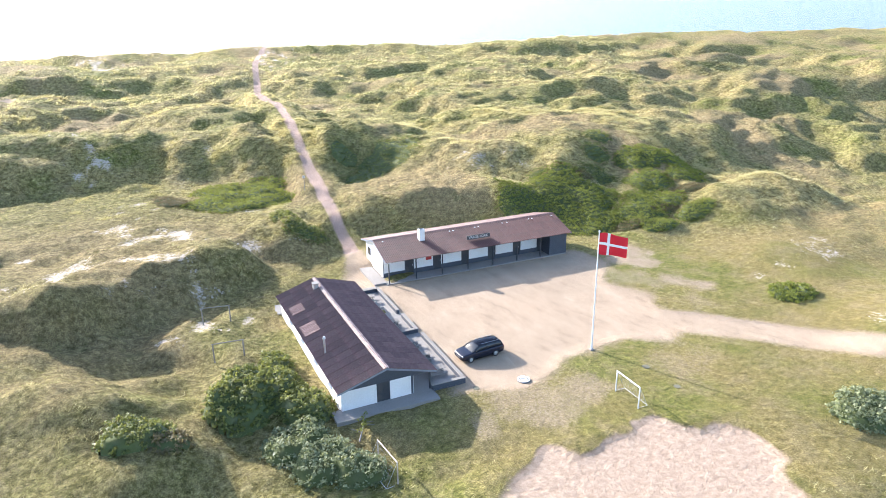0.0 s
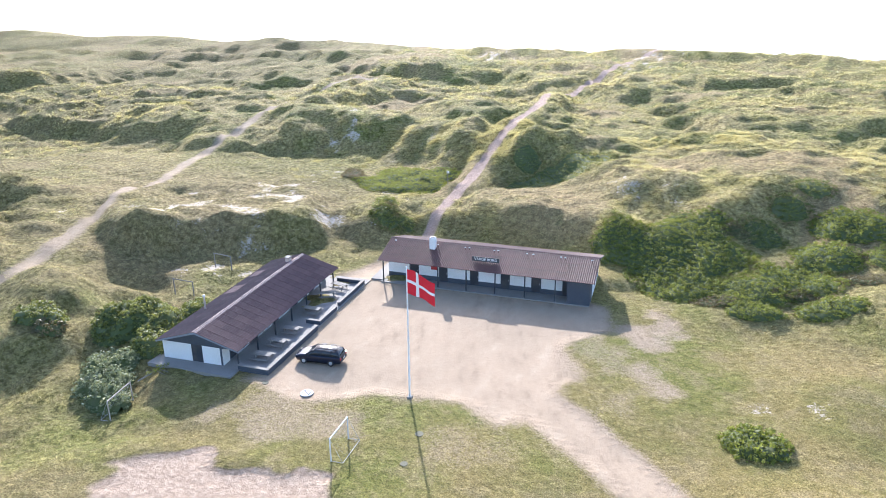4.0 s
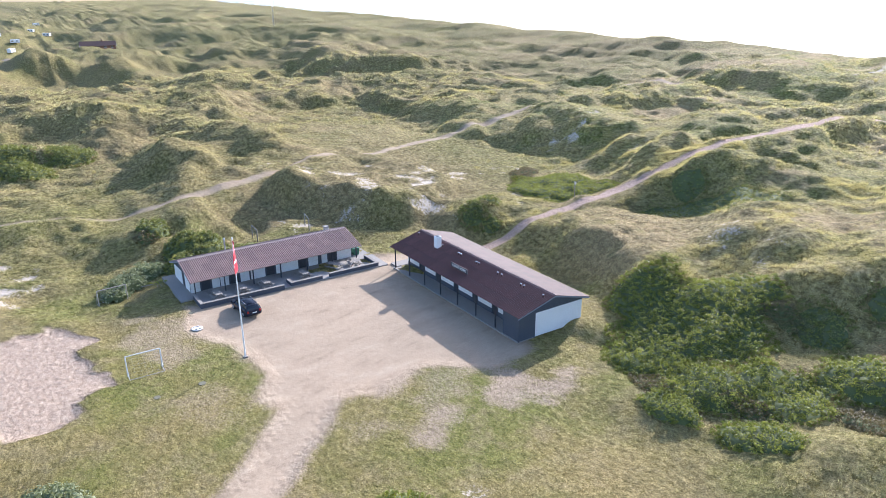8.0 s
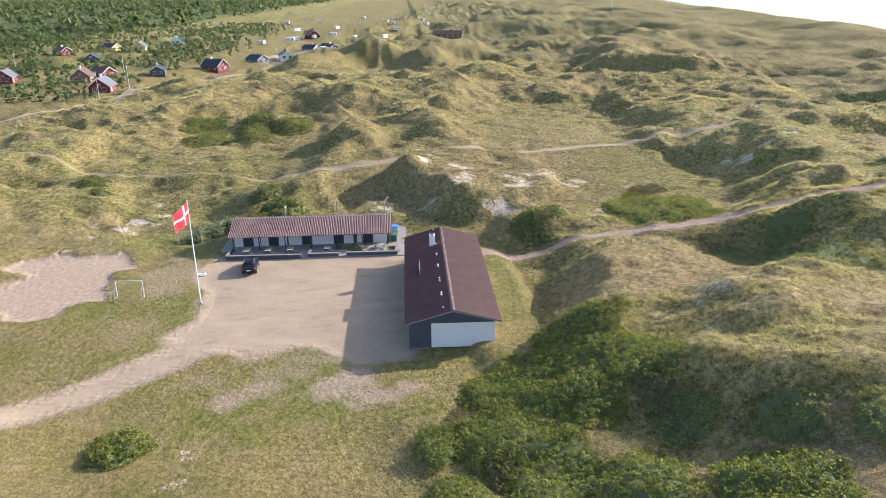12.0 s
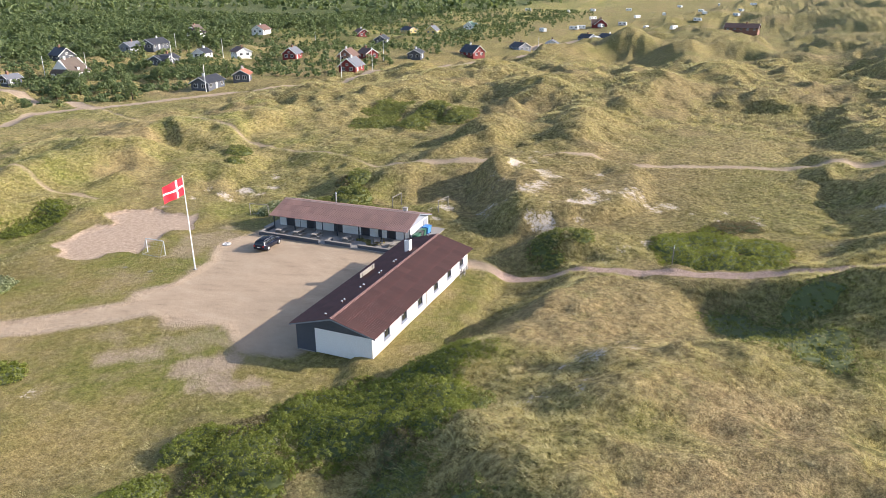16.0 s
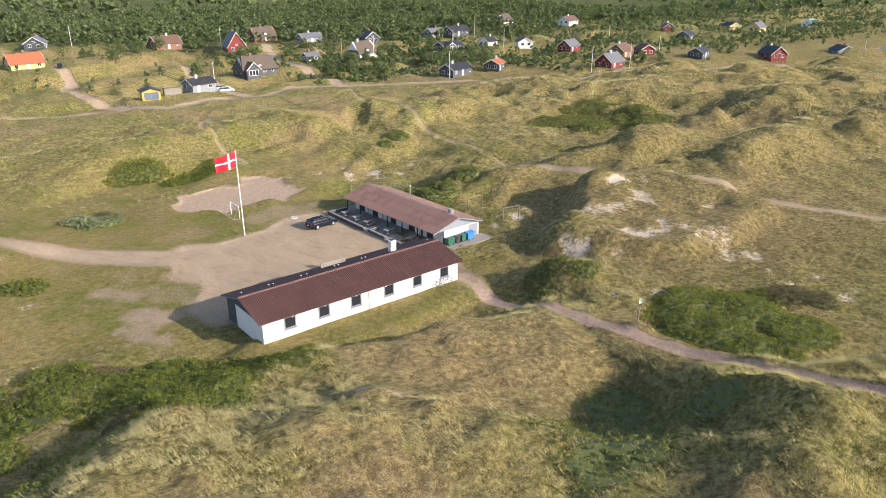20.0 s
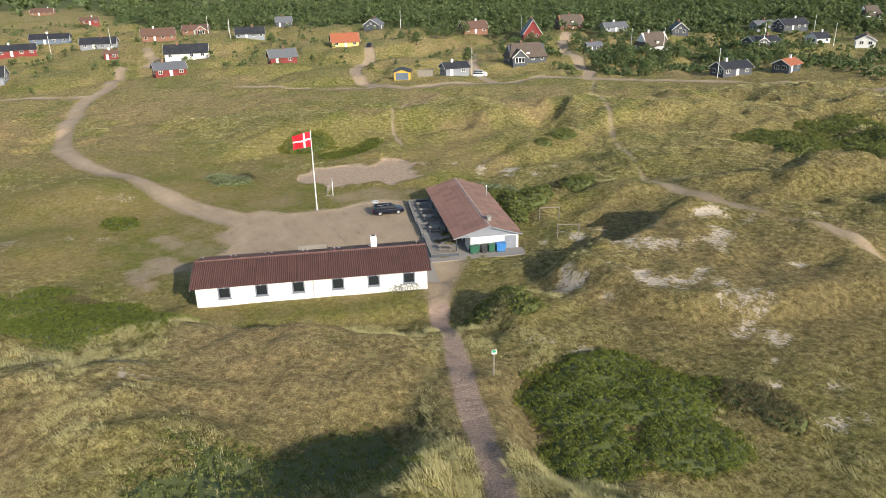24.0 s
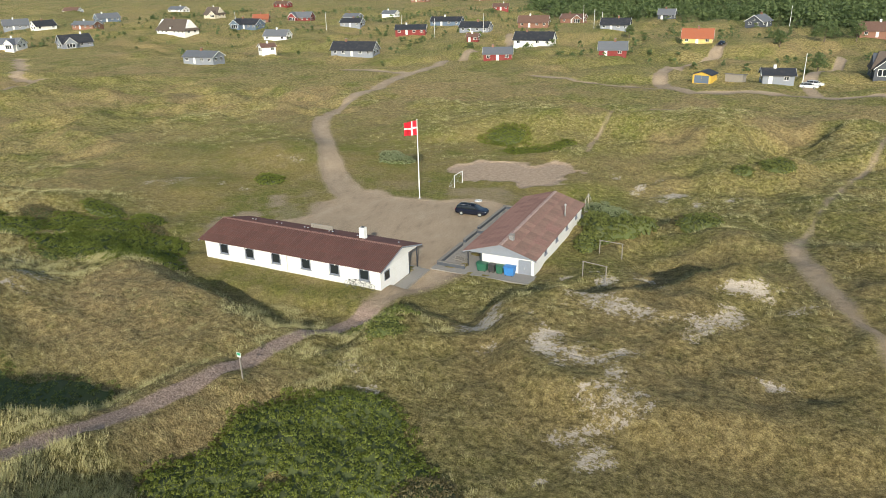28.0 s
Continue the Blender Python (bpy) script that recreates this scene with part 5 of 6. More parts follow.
def goal(x, y, turn, width, label, paint=M["white_paint"]):
    g = thing("football_goal", (x, y, floor_at(x, y)), label, "goal", turn, group="goals on the pitch")
    h, d = 1.95, 0.95
    for s in (-1, 1):
        part("post", tube((0, s * width / 2, -0.1), (0, s * width / 2, h), 0.055, 0.055, 8), paint, g)
        part("side_brace", tube((0, s * width / 2, h), (d, s * width / 2, 0.03), 0.014, 0.014, 6), M["galv"], g)
        part("ground_bar", tube((0, s * width / 2, 0.04), (d, s * width / 2, 0.04), 0.022, 0.022, 6), M["fascia"], g)
    part("crossbar", tube((0, -width / 2, h), (0, width / 2, h), 0.055, 0.055, 8), paint, g)
    part("rear_bar", tube((d, -width / 2, 0.04), (d, width / 2, 0.04), 0.022, 0.022, 6), M["fascia"], g)
    bm = bmesh.new()
    n = int(width / 0.45)
    for i in range(n + 1):
        yy = -width / 2 + width * i / n
        add_tube(bm, (0, yy, h), (d, yy, 0.03), 0.003, 0.003, 3)
    for k in range(1, 7):
        add_tube(bm, (d * k / 7, -width / 2, h * (1 - k / 7)), (d * k / 7, width / 2, h * (1 - k / 7)), 0.003, 0.003, 3)
    part("net", bm, M["fascia"], g)


def radio_mast(x, y, h):
    t = thing("radio_mast", (x, y, floor_at(x, y)), "thin lattice radio mast far off on the dunes", "mast")
    part("foot", box(-0.9, 0.9, -0.9, 0.9, -1.0, 0.3), M["concrete"], t)
    legs = [(0.45 * math.cos(a), 0.45 * math.sin(a)) for a in (0.3, 2.4, 4.5)]
    for lx, ly in legs:
        part("leg", tube((lx, ly, 0), (lx * 0.6, ly * 0.6, h), 0.06, 0.05, 6), M["galv"], t)
    bm = bmesh.new()
    for k in range(int(h / 1.5)):
        for (ax, ay), (bx, by) in zip(legs, legs[1:] + legs[:1]):
            add_tube(bm, (ax * 0.8, ay * 0.8, k * 1.5), (bx * 0.8, by * 0.8, k * 1.5 + 1.5), 0.025, 0.025, 4)
    part("lattice", bm, M["galv"], t)


radio_mast(-374, 207, 27)
goal(36.55, 38.45, 0, 3.0, "white steel football goal on the sparse grass")
goal(15.5, 39.2, 187, 3.2, "rust-stained white football goal overgrown with shrubs", M["rusty_white"])


def bar_frame(x, y, turn, w, h, label):
    g = thing("climbing_frame", (x, y, floor_at(x, y)), label, "play frame", turn)
    for s in (-1, 1):
        part("post", tube((s * w / 2, 0, -0.3), (s * w / 2, 0, h), 0.07, 0.065, 8), M["timber"], g)
    part("top_bar", tube((-w / 2 - 0.1, 0, h), (w / 2 + 0.1, 0, h), 0.055, 0.055, 8), M["timber"], g)


bar_frame(7.1, 59.2, -4, 2.7, 1.6, "weathered timber bar frame on the grass")
bar_frame(7.0, 67.0, -10, 2.7, 1.75, "weathered timber bar frame over a patch of sand")


def manhole():
    m = thing("well_cover", (30.3, 44.85, floor_at(30.3, 44.85)), "round pale concrete well cover with dark painted strokes", "well cover")
    part("ring", tube((0, 0, -0.2), (0, 0, 0.09), 0.62, 0.60, 28), M["concrete"], m)
    part("lid", tube((0, 0, 0.092), (0, 0, 0.14), 0.56, 0.55, 28), M["white"], m)
    bm = bmesh.new()
    for a, b in (((-0.33, -0.3), (-0.33, 0.3)), ((0.33, -0.3), (0.33, 0.3)), ((-0.33, 0.3), (0.33, -0.3))):
        a, b = Vector((*a, 0.148)), Vector((*b, 0.148))
        add_tube(bm, a, b, 0.035, 0.035, 4)
    part("stroke", bm, M["dark_trim"], m)
    for x, y, r in ((25.9, 45.4, 0.3), (41.8, 38.3, 0.3), (41.6, 42.2, 0.35)):
        s = thing("stone_slab", (x, y, floor_at(x, y)), "small round concrete cover set in the grass", "well cover")
        part("lid", tube((0, 0, -0.1), (0, 0, 0.04), r, r * 0.96, 20), M["mossy"], s)


manhole()


def path_sign():
    s = thing("path_sign", (24.9, 102.2, floor_at(24.9, 102.2)), "grey post with a small white and green path sign", "sign")
    part("post", box(-0.045, 0.045, -0.045, 0.045, -0.4, 2.25), M["timber"], s)
    plate = part("plate", box(-0.2, 0.2, 0.05, 0.075, 1.9, 2.3, 0.005), M["white_paint"], s)
    part("arrow_panel", box(-0.16, 0.16, 0.076, 0.082, 2.05, 2.27), M["sign_green"], plate)


path_sign()

# ---- plants ----
def mesh_from_arrays(name, verts, faces, materials, index=None):
    """A mesh from vertex places and equal-sized faces."""
    k = faces.shape[1]
    me = bpy.data.meshes.new(name)
    me.vertices.add(len(verts))
    me.vertices.foreach_set("co", np.asarray(verts, np.float32).ravel())
    me.loops.add(faces.size)
    me.loops.foreach_set("vertex_index", np.asarray(faces, np.int32).ravel())
    me.polygons.add(len(faces))
    me.polygons.foreach_set("loop_start", (np.arange(len(faces)) * k).astype(np.int32))
    for m in materials:
        me.materials.append(m)
    if index is not None:
        me.polygons.foreach_set("material_index", np.asarray(index, np.int32))
    me.update()
    return me


def heights_at(x, y):
    """Heights of the ground sheet for arrays of places."""
    i = np.clip(np.searchsorted(gx, x) - 1, 0, len(gx) - 2)
    j = np.clip(np.searchsorted(gy, y) - 1, 0, len(gy) - 2)
    a, b = (x - gx[i]) / (gx[i + 1] - gx[i]), (y - gy[j]) / (gy[j + 1] - gy[j])
    return (GZ[i, j] * (1 - a) + GZ[i + 1, j] * a) * (1 - b) + (GZ[i, j + 1] * (1 - a) + GZ[i + 1, j + 1] * a) * b


def leaves(rng, centre, spread, count, size, lift=0.35):
    """Leaf quads scattered round many clump centres: verts and faces."""
    n = len(centre)
    d = rng.normal(size=(n, count, 3))
    d /= np.linalg.norm(d, axis=2, keepdims=True)
    d[:, :, 2] = np.abs(d[:, :, 2]) * 0.9 + 0.05
    p = centre[:, None, :] + d * spread[:, None, None] * rng.uniform(0.55, 1.0, (n, count, 1))
    nrm = d + rng.normal(size=d.shape) * 0.45
    nrm[:, :, 2] += lift
    nrm /= np.linalg.norm(nrm, axis=2, keepdims=True)
    ref = rng.normal(size=d.shape)
    u = np.cross(nrm, ref)
    u /= np.linalg.norm(u, axis=2, keepdims=True) + 1e-9
    v = np.cross(nrm, u)
    s = size * rng.uniform(0.6, 1.25, (n, count, 1))
    quad = np.stack([p - u * s, p - v * s * 0.62, p + u * s, p + v * s * 0.62], 2).reshape(-1, 3)
    faces = np.arange(len(quad)).reshape(-1, 4)
    return quad, faces


M["rose_leaf"] = foliage("rose_leaf", (0.098, 0.125, 0.022), (0.315, 0.35, 0.08), through=0.56, spread=0.65)
M["willow_leaf"] = foliage("grey_willow_leaf", (0.10, 0.125, 0.055), (0.34, 0.37, 0.21), through=0.38)
M["dark_leaf"] = foliage("dark_shrub_leaf", (0.085, 0.105, 0.026), (0.30, 0.32, 0.10), through=0.5, spread=0.8)
M["heather"] = foliage("grey_heath_twig", (0.095, 0.082, 0.036), (0.22, 0.185, 0.09), through=0.35)
M["pine"] = foliage("pine_needles", (0.062, 0.095, 0.038), (0.19, 0.24, 0.10), through=0.42)
M["marram"] = foliage("marram_blade", (0.33, 0.295, 0.12), (0.70, 0.63, 0.35), through=0.35, spread=0.8)
M["green_blade"] = foliage("green_grass_blade", (0.14, 0.145, 0.036), (0.33, 0.30, 0.12), through=0.32, spread=0.6)
M["lawn_blade"] = foliage("lawn_blade", (0.088, 0.09, 0.017), (0.24, 0.20, 0.054), through=0.08, spread=0.7)
# twig tone with the shade inside the shrubs put into the colour
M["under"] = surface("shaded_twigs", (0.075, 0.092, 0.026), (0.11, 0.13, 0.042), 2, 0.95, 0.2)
M["bark"] = surface("pine_bark", (0.10, 0.07, 0.05), (0.19, 0.14, 0.10), 3, 0.9, 0.4)


def thicket(name, lobes, tall, material, label, category, seed, gap=0.42, leaf=0.13, count=15, clump=0.30, kind="stuff"):
    """Low shrubs over some round lobes (place, half sizes): a bumpy crown of leaf clumps over a sheet of twigs coloured
    dark as in shade.
    """
    rng = np.random.RandomState(seed)
    lob = np.array(lobes, float)
    lo, hi = (lob[:, :2] - lob[:, 2:4]).min(0) - 0.5, (lob[:, :2] + lob[:, 2:4]).max(0) + 0.5
    X, Y = np.meshgrid(np.arange(lo[0], hi[0], gap), np.arange(lo[1], hi[1], gap), indexing="ij")
    X = X + rng.uniform(-0.5, 0.5, X.shape) * gap
    Y = Y + rng.uniform(-0.5, 0.5, Y.shape) * gap

    def crown(x, y):
        best = np.full(np.shape(x), -1.0)
        for cx, cy, rx, ry in lobes:
            d = np.sqrt(((x - cx) / rx) ** 2 + ((y - cy) / ry) ** 2) + 0.75 * (fbm(x, y, 3.6, 3, 2) - 0.5)
            best = np.maximum(best, 1 - d)
        return best
    b = crown(X, Y)
    keep = b > 0
    x, y, b = X[keep], Y[keep], b[keep]
    top = tall * np.clip(b * 2.4, 0, 1) ** 0.7 * (0.6 + 0.8 * fbm(x, y, 1.5, 3, 1))
    centre = np.stack([x, y, heights_at(x, y) + np.maximum(top - clump * 0.5, 0.05)], 1)
    centre[:, 2] += clump * rng.uniform(-0.55, 0.6, len(x))
    size = clump * rng.uniform(0.65, 1.35, len(x))
    v1, f1 = leaves(rng, centre, size, count, leaf)
    # leaves down the flanks of tall shrubs
    rim = (b < 0.22) & (top > 0.8)
    if rim.any():
        low = centre[rim].copy()
        low[:, 2] = heights_at(low[:, 0], low[:, 1]) + rng.uniform(0.15, 0.8, len(low)) * top[rim]
        v2, f2 = leaves(rng, low, size[rim], count, leaf)
        f1 = np.concatenate([f1, f2 + len(v1)])
        v1 = np.concatenate([v1, v2])
    # closed sheet below the leaves, its dark colour standing in for inner shade
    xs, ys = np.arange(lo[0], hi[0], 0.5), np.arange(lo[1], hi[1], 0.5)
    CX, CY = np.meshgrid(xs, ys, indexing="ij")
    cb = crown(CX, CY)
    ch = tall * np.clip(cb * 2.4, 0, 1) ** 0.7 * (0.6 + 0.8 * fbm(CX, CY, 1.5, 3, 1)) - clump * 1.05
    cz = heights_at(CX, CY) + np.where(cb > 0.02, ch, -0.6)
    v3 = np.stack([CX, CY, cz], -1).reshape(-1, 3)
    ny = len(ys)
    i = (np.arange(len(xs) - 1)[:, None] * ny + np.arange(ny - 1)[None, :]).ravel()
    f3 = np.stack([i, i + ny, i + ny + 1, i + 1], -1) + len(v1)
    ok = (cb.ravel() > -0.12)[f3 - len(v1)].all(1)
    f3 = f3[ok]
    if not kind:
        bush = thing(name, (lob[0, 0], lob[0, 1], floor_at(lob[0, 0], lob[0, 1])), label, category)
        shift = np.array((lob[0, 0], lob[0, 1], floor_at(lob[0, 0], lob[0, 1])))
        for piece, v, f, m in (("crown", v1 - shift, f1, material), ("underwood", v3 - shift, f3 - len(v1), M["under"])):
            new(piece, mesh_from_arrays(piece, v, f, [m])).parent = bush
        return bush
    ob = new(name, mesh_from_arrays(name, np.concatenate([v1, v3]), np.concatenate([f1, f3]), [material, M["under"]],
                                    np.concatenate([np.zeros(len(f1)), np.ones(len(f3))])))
    return tagged(ob, label, category, kind=kind)


def cut_branches(x, y):
    """A felled stem with leafy twigs and two peeled sticks, lying on the grass."""
    g = thing("cut_branch", (x, y, floor_at(x, y)), "felled branch with green leaves lying in the grass", "branch")
    part("stem", tube((-0.9, -1.0, 0.1), (0.5, 1.5, 0.75), 0.07, 0.03, 7), M["timber"], g, "pale broken stem")
    for a, b in (((0.1, 0.9, 0.45), (1.3, 1.0, 0.2)), ((0.0, 0.6, 0.4), (1.2, 0.5, 0.15)), ((-0.4, -0.2, 0.3), (-1.1, 0.5, 0.4))):
        part("twig", tube(a, b, 0.035, 0.02, 6), M["timber"], g)
    rng = np.random.RandomState(40)
    along = rng.uniform(0.3, 1.0, 22)
    centre = np.stack([-0.9 + 1.4 * along + rng.normal(0, 0.2, 22), -1.0 + 2.6 * along + rng.normal(0, 0.2, 22), 0.15 + 0.6 * along + rng.uniform(-0.1, 0.2, 22)], 1)
    v, f = leaves(rng, centre, rng.uniform(0.12, 0.24, 22), 12, 0.07)
    new("foliage", mesh_from_arrays("foliage", v, f, [M["rose_leaf"]])).parent = g


cut_branches(15.3, 43.6)
thicket("rose_thicket", [(53.5, 86, 4.2, 4.6), (58, 83.5, 5.6, 6.4), (61, 88, 6.4, 4.4), (65, 83.5, 5.6, 5.0), (60.5, 78.5, 4.6, 3.8)],
        0.6, M["rose_leaf"], "dense bright green wild rose thicket beside the white hut", "shrub", 1, gap=0.46, leaf=0.085, count=34, clump=0.32)
thicket("rose_thicket", [(68, 76.5, 5.0, 3.8), (73, 80, 5.0, 3.6), (77, 85, 4.4, 3.6)],
        0.65, M["rose_leaf"], "wild rose thicket in a grassy dune hollow", "shrub", 17, gap=0.46, leaf=0.085, count=30, clump=0.32)
thicket("rose_thicket", [(68.5, 72.2, 3.4, 1.8), (75, 73.2, 3.6, 2.0)], 0.7, M["rose_leaf"], "low yellow-green wild rose patch in the grass", "shrub", 2, gap=0.36, leaf=0.085, count=20, clump=0.27)
thicket("heath_bushes", [(64.5, 74.4, 2.6, 1.4), (72, 76.4, 2.4, 1.2), (80, 80, 3.2, 2.0), (67, 88.6, 2.2, 1.6)], 0.5, M["heather"], "grey-brown heath bushes between the rose thickets", "shrub", 18, gap=0.3, leaf=0.07, count=22, clump=0.24)
thicket("rose_thicket", [(80, 92, 5, 4), (87, 90, 5, 4), (84, 85, 4, 3)], 0.8, M["rose_leaf"], "yellow-green rose thicket on a dune slope", "shrub", 3, gap=0.46, leaf=0.09, count=28, clump=0.32)
thicket("slope_shrubs", [(70, 90, 3.0, 2.6), (73.5, 95.5, 3.4, 2.6), (76.5, 100, 3.0, 2.2), (60, 92.5, 2.2, 1.2)], 0.45, M["dark_leaf"], "dark low shrubs on a shaded dune slope", "shrub", 19, gap=0.5, leaf=0.09, count=24, clump=0.3)
thicket("rose_thicket", [(19, 105.5, 5.4, 5.5), (13.5, 106, 6.4, 5.2), (19.5, 110.5, 4.4, 4.2), (16, 102.2, 5.0, 3.4), (13.2, 111.5, 5.2, 4.0)], 0.6, M["rose_leaf"], "dense dark green rose patch beside the shell path", "shrub", 4, gap=0.42, leaf=0.085, count=24, clump=0.28)
thicket("willow_bush", [(9.3, 52, 3.6, 4.0), (11.4, 48.4, 2.4, 2.4), (6.6, 49.5, 3, 2.8), (10.6, 56.5, 1.8, 3.0)], 1.6, M["dark_leaf"], "broad dark green willow bush beside the terrace hut", "bush", 5, leaf=0.15, kind="")
thicket("silver_bush", [(9.5, 44.6, 2.6, 2.4), (11.3, 41.6, 2.6, 2.2), (13.5, 39.6, 2.2, 1.8)], 1.3, M["willow_leaf"], "silvery grey-green creeping willow by the goal", "bush", 6, leaf=0.12, kind="")
thicket("willow_bush", [(-1.4, 47.6, 3.2, 2.2)], 1.4, M["dark_leaf"], "rounded dark willow bush on the dune grass", "bush", 7, kind="")
thicket("willow_bush", [(66.4, 48.2, 2.7, 2.3)], 0.75, M["rose_leaf"], "rounded green bush beside the gravel track", "bush", 8, kind="")
thicket("willow_bush", [(53.2, 28.8, 3.4, 2.6), (55.5, 26.5, 2.2, 2)], 0.75, M["willow_leaf"], "grey-green bush at the edge of the sandy pitch", "bush", 9, kind="")
thicket("hump_shrubs", [(20.6, 86.8, 2.8, 2.4), (23, 88.2, 1.6, 1.8), (19, 90.5, 2, 2)], 0.5, M["dark_leaf"], "dark green shrubs on a small dune hump", "shrub", 10)
thicket("creeping_shrub", [(-8.5, 17, 3, 2.4), (-4, 19.5, 2, 1.6)], 0.8, M["dark_leaf"], "low dark shrub in the dune hollow", "shrub", 11)
thicket("hollow_shrubs", [(-60, 34, 12, 4.5), (-50, 26, 9, 5), (-57, 44, 8, 4.5), (-66, 21, 9, 5.5), (-48, 36, 6, 4)], 0.7, M["dark_leaf"], "dark green shrubs in a deep shaded dune hollow", "shrub", 16, gap=0.55, leaf=0.2, count=10, clump=0.4)
thicket("hollow_shrubs", [(40.5, 112, 6.4, 4.0), (45, 115, 4.6, 3.2), (36.5, 109, 4.2, 3.0), (35, 115, 3.4, 3.0)], 0.4, M["dark_leaf"], "dark low shrubs between grass tufts in a dune hollow", "shrub", 20, gap=0.6, leaf=0.085, count=20, clump=0.26)
thicket("creeping_shrub", [(1, 46.4, 1.8, 1.6)], 0.6, M["heather"], "low grey heath bush in the grass", "shrub", 12)
thicket("slope_roses", [(40.5, 6.5, 6.0, 3.4), (33, 12, 5.4, 3.4), (28, 9, 2.4, 1.8)], 0.45, M["rose_leaf"], "bright green rose patches on the inland dune slope", "shrub", 13)
thicket("heath_bushes", [(6.4, 107.2, 2.8, 2.0), (4.9, 110, 1.8, 1.6)], 0.55, M["heather"], "grey-brown heath bushes beside the rose patch", "shrub", 14, gap=0.3, leaf=0.07, count=22, clump=0.24)


def blades(seed, n, area, keep, tall, per, wide, material, name, label):
    """Tufts of bent grass blades over an area, thinned by the share that keep() gives."""
    rng = np.random.RandomState(seed)
    x, y = rng.uniform(area[0], area[1], n), rng.uniform(area[2], area[3], n)
    ok = rng.rand(n) < keep(x, y)
    x, y = x[ok], y[ok]
    z = heights_at(x, y)
    m = len(x)
    grow = tall * (0.55 + 0.9 * fbm(x, y, 5, 2, 1)) * rng.uniform(0.75, 1.3, m)
    ang = rng.uniform(0, 2 * math.pi, (m, per))
    lean = rng.uniform(0.15, 0.75, (m, per))
    dx, dy = np.cos(ang) * lean + 0.42, np.sin(ang) * lean - 0.34
    length = grow[:, None] * rng.uniform(0.7, 1.15, (m, per))
    bx = x[:, None] + np.cos(ang) * rng.uniform(0, 0.42, (m, per))
    by = y[:, None] + np.sin(ang) * rng.uniform(0, 0.42, (m, per))
    bz = np.repeat(z[:, None], per, 1) - 0.05
    w = wide * rng.uniform(0.6, 1.3, (m, per))
    side = rng.uniform(0, math.pi, (m, per))
    sx, sy = np.cos(side) * w, np.sin(side) * w
    a = np.stack([bx - sx, by - sy, bz], -1)
    b = np.stack([bx + sx, by + sy, bz], -1)
    t = np.stack([bx + dx * length, by + dy * length, bz + length * 0.8], -1)
    v = np.stack([a, b, t], 2).reshape(-1, 3)
    faces = np.arange(len(v)).reshape(-1, 3)
    ob = new(name, mesh_from_arrays(name, v, faces, [material]))
    return tagged(ob, label, "grass", kind="stuff")


def bare(x, y):
    g, s, p, q, l, h = masks(x, y)
    near_huts = ((x > 24) & (x < 55) & (y > 68.5) & (y < 84.5 + 1.5 * value_noise(x, y, 3, 1))) | ((x > 12.5) & (x < 25.8) & (y > 45) & (y < 70.5))
    lawn = np.maximum(mound(x, y, 50, 52, 34, 26, 0), 0.9 * mound(x, y, 9, 62, 9, 9, 0))
    return np.clip(1 - 1.3 * np.maximum(np.maximum(g, s), np.maximum(p * 0.9, q)), 0, 1) * ~near_huts, l, h, lawn


DUNE_RIM = [(66, 86), (57, 88), (48, 88), (42, 89), (34, 92), (29, 91)]


def marram_share(x, y):
    free, l, h, lawn = bare(x, y)
    clumpy = (0.3 + 0.7 * smooth(0.40, 0.58, fbm(x, y, 6.0, 3, 0))) * smooth(0.40, 0.60, fbm(x, y, 2.3, 2, 2)) * 1.5
    d = line_distance(x, y, SHELL_PATH)
    beside = smooth(0.8, 1.6, d) * (1 - smooth(2.5, 4.5, d)) * (y > 98) + (1 - smooth(1.5, 4, line_distance(x, y, DUNE_RIM)))
    return free * np.clip(0.04 + 0.8 * clumpy + beside, 0, 1) * np.clip(rough(x, y) - 1.1 * lawn, 0, 1) * (1 - 0.97 * np.clip(1.3 * h, 0, 1)) * (1 - np.clip(1.2 * mound(x, y, -6, 92, 26, 19, 0), 0, 0.97)) * (1 - 0.5 * mound(x, y, 40, 103, 13, 8, 15))


def green_share(x, y):
    free, l, h, lawn = bare(x, y)
    return free * np.clip(0.25 + 0.5 * l, 0, 1) * np.clip(1 - 1.1 * lawn, 0.05, 1)


def lawn_share(x, y):
    free, l, h, lawn = bare(x, y)
    return free * np.clip(1.5 * mound(x, y, 56, 48, 38, 30, 0) + mound(x, y, 40, 86, 16, 3, 0), 0, 1)


blades(21, 46000, (-8, 100, 78, 132), marram_share, 0.37, 24, 0.013, M["marram"], "marram_grass", "pale wind-bent marram grass tufts on the dunes")
blades(22, 40000, (-68, 126, 62, 170), marram_share, 0.38, 11, 0.02, M["marram"], "marram_grass", "pale marram grass tufts on the seaward dunes")
blades(23, 34000, (-60, 120, -28, 80), marram_share, 0.36, 11, 0.021, M["marram"], "marram_grass", "pale marram grass tufts on the inland dunes")
blades(24, 70000, (-30, 110, 10, 130), green_share, 0.18, 8, 0.018, M["green_blade"], "dune_grass", "short green dune grass")
blades(25, 34000, (-190, -58, -30, 178), marram_share, 0.6, 6, 0.065, M["marram"], "marram_grass", "pale marram grass on the southern dunes")
blades(26, 28000, (-40, 190, 150, 285), marram_share, 0.65, 6, 0.07, M["marram"], "marram_grass", "pale marram grass on the outer dunes")

blades(27, 90000, (-4, 104, 4, 87), lawn_share, 0.12, 5, 0.022, M["lawn_blade"], "lawn_grass", "short olive grass round the yard")

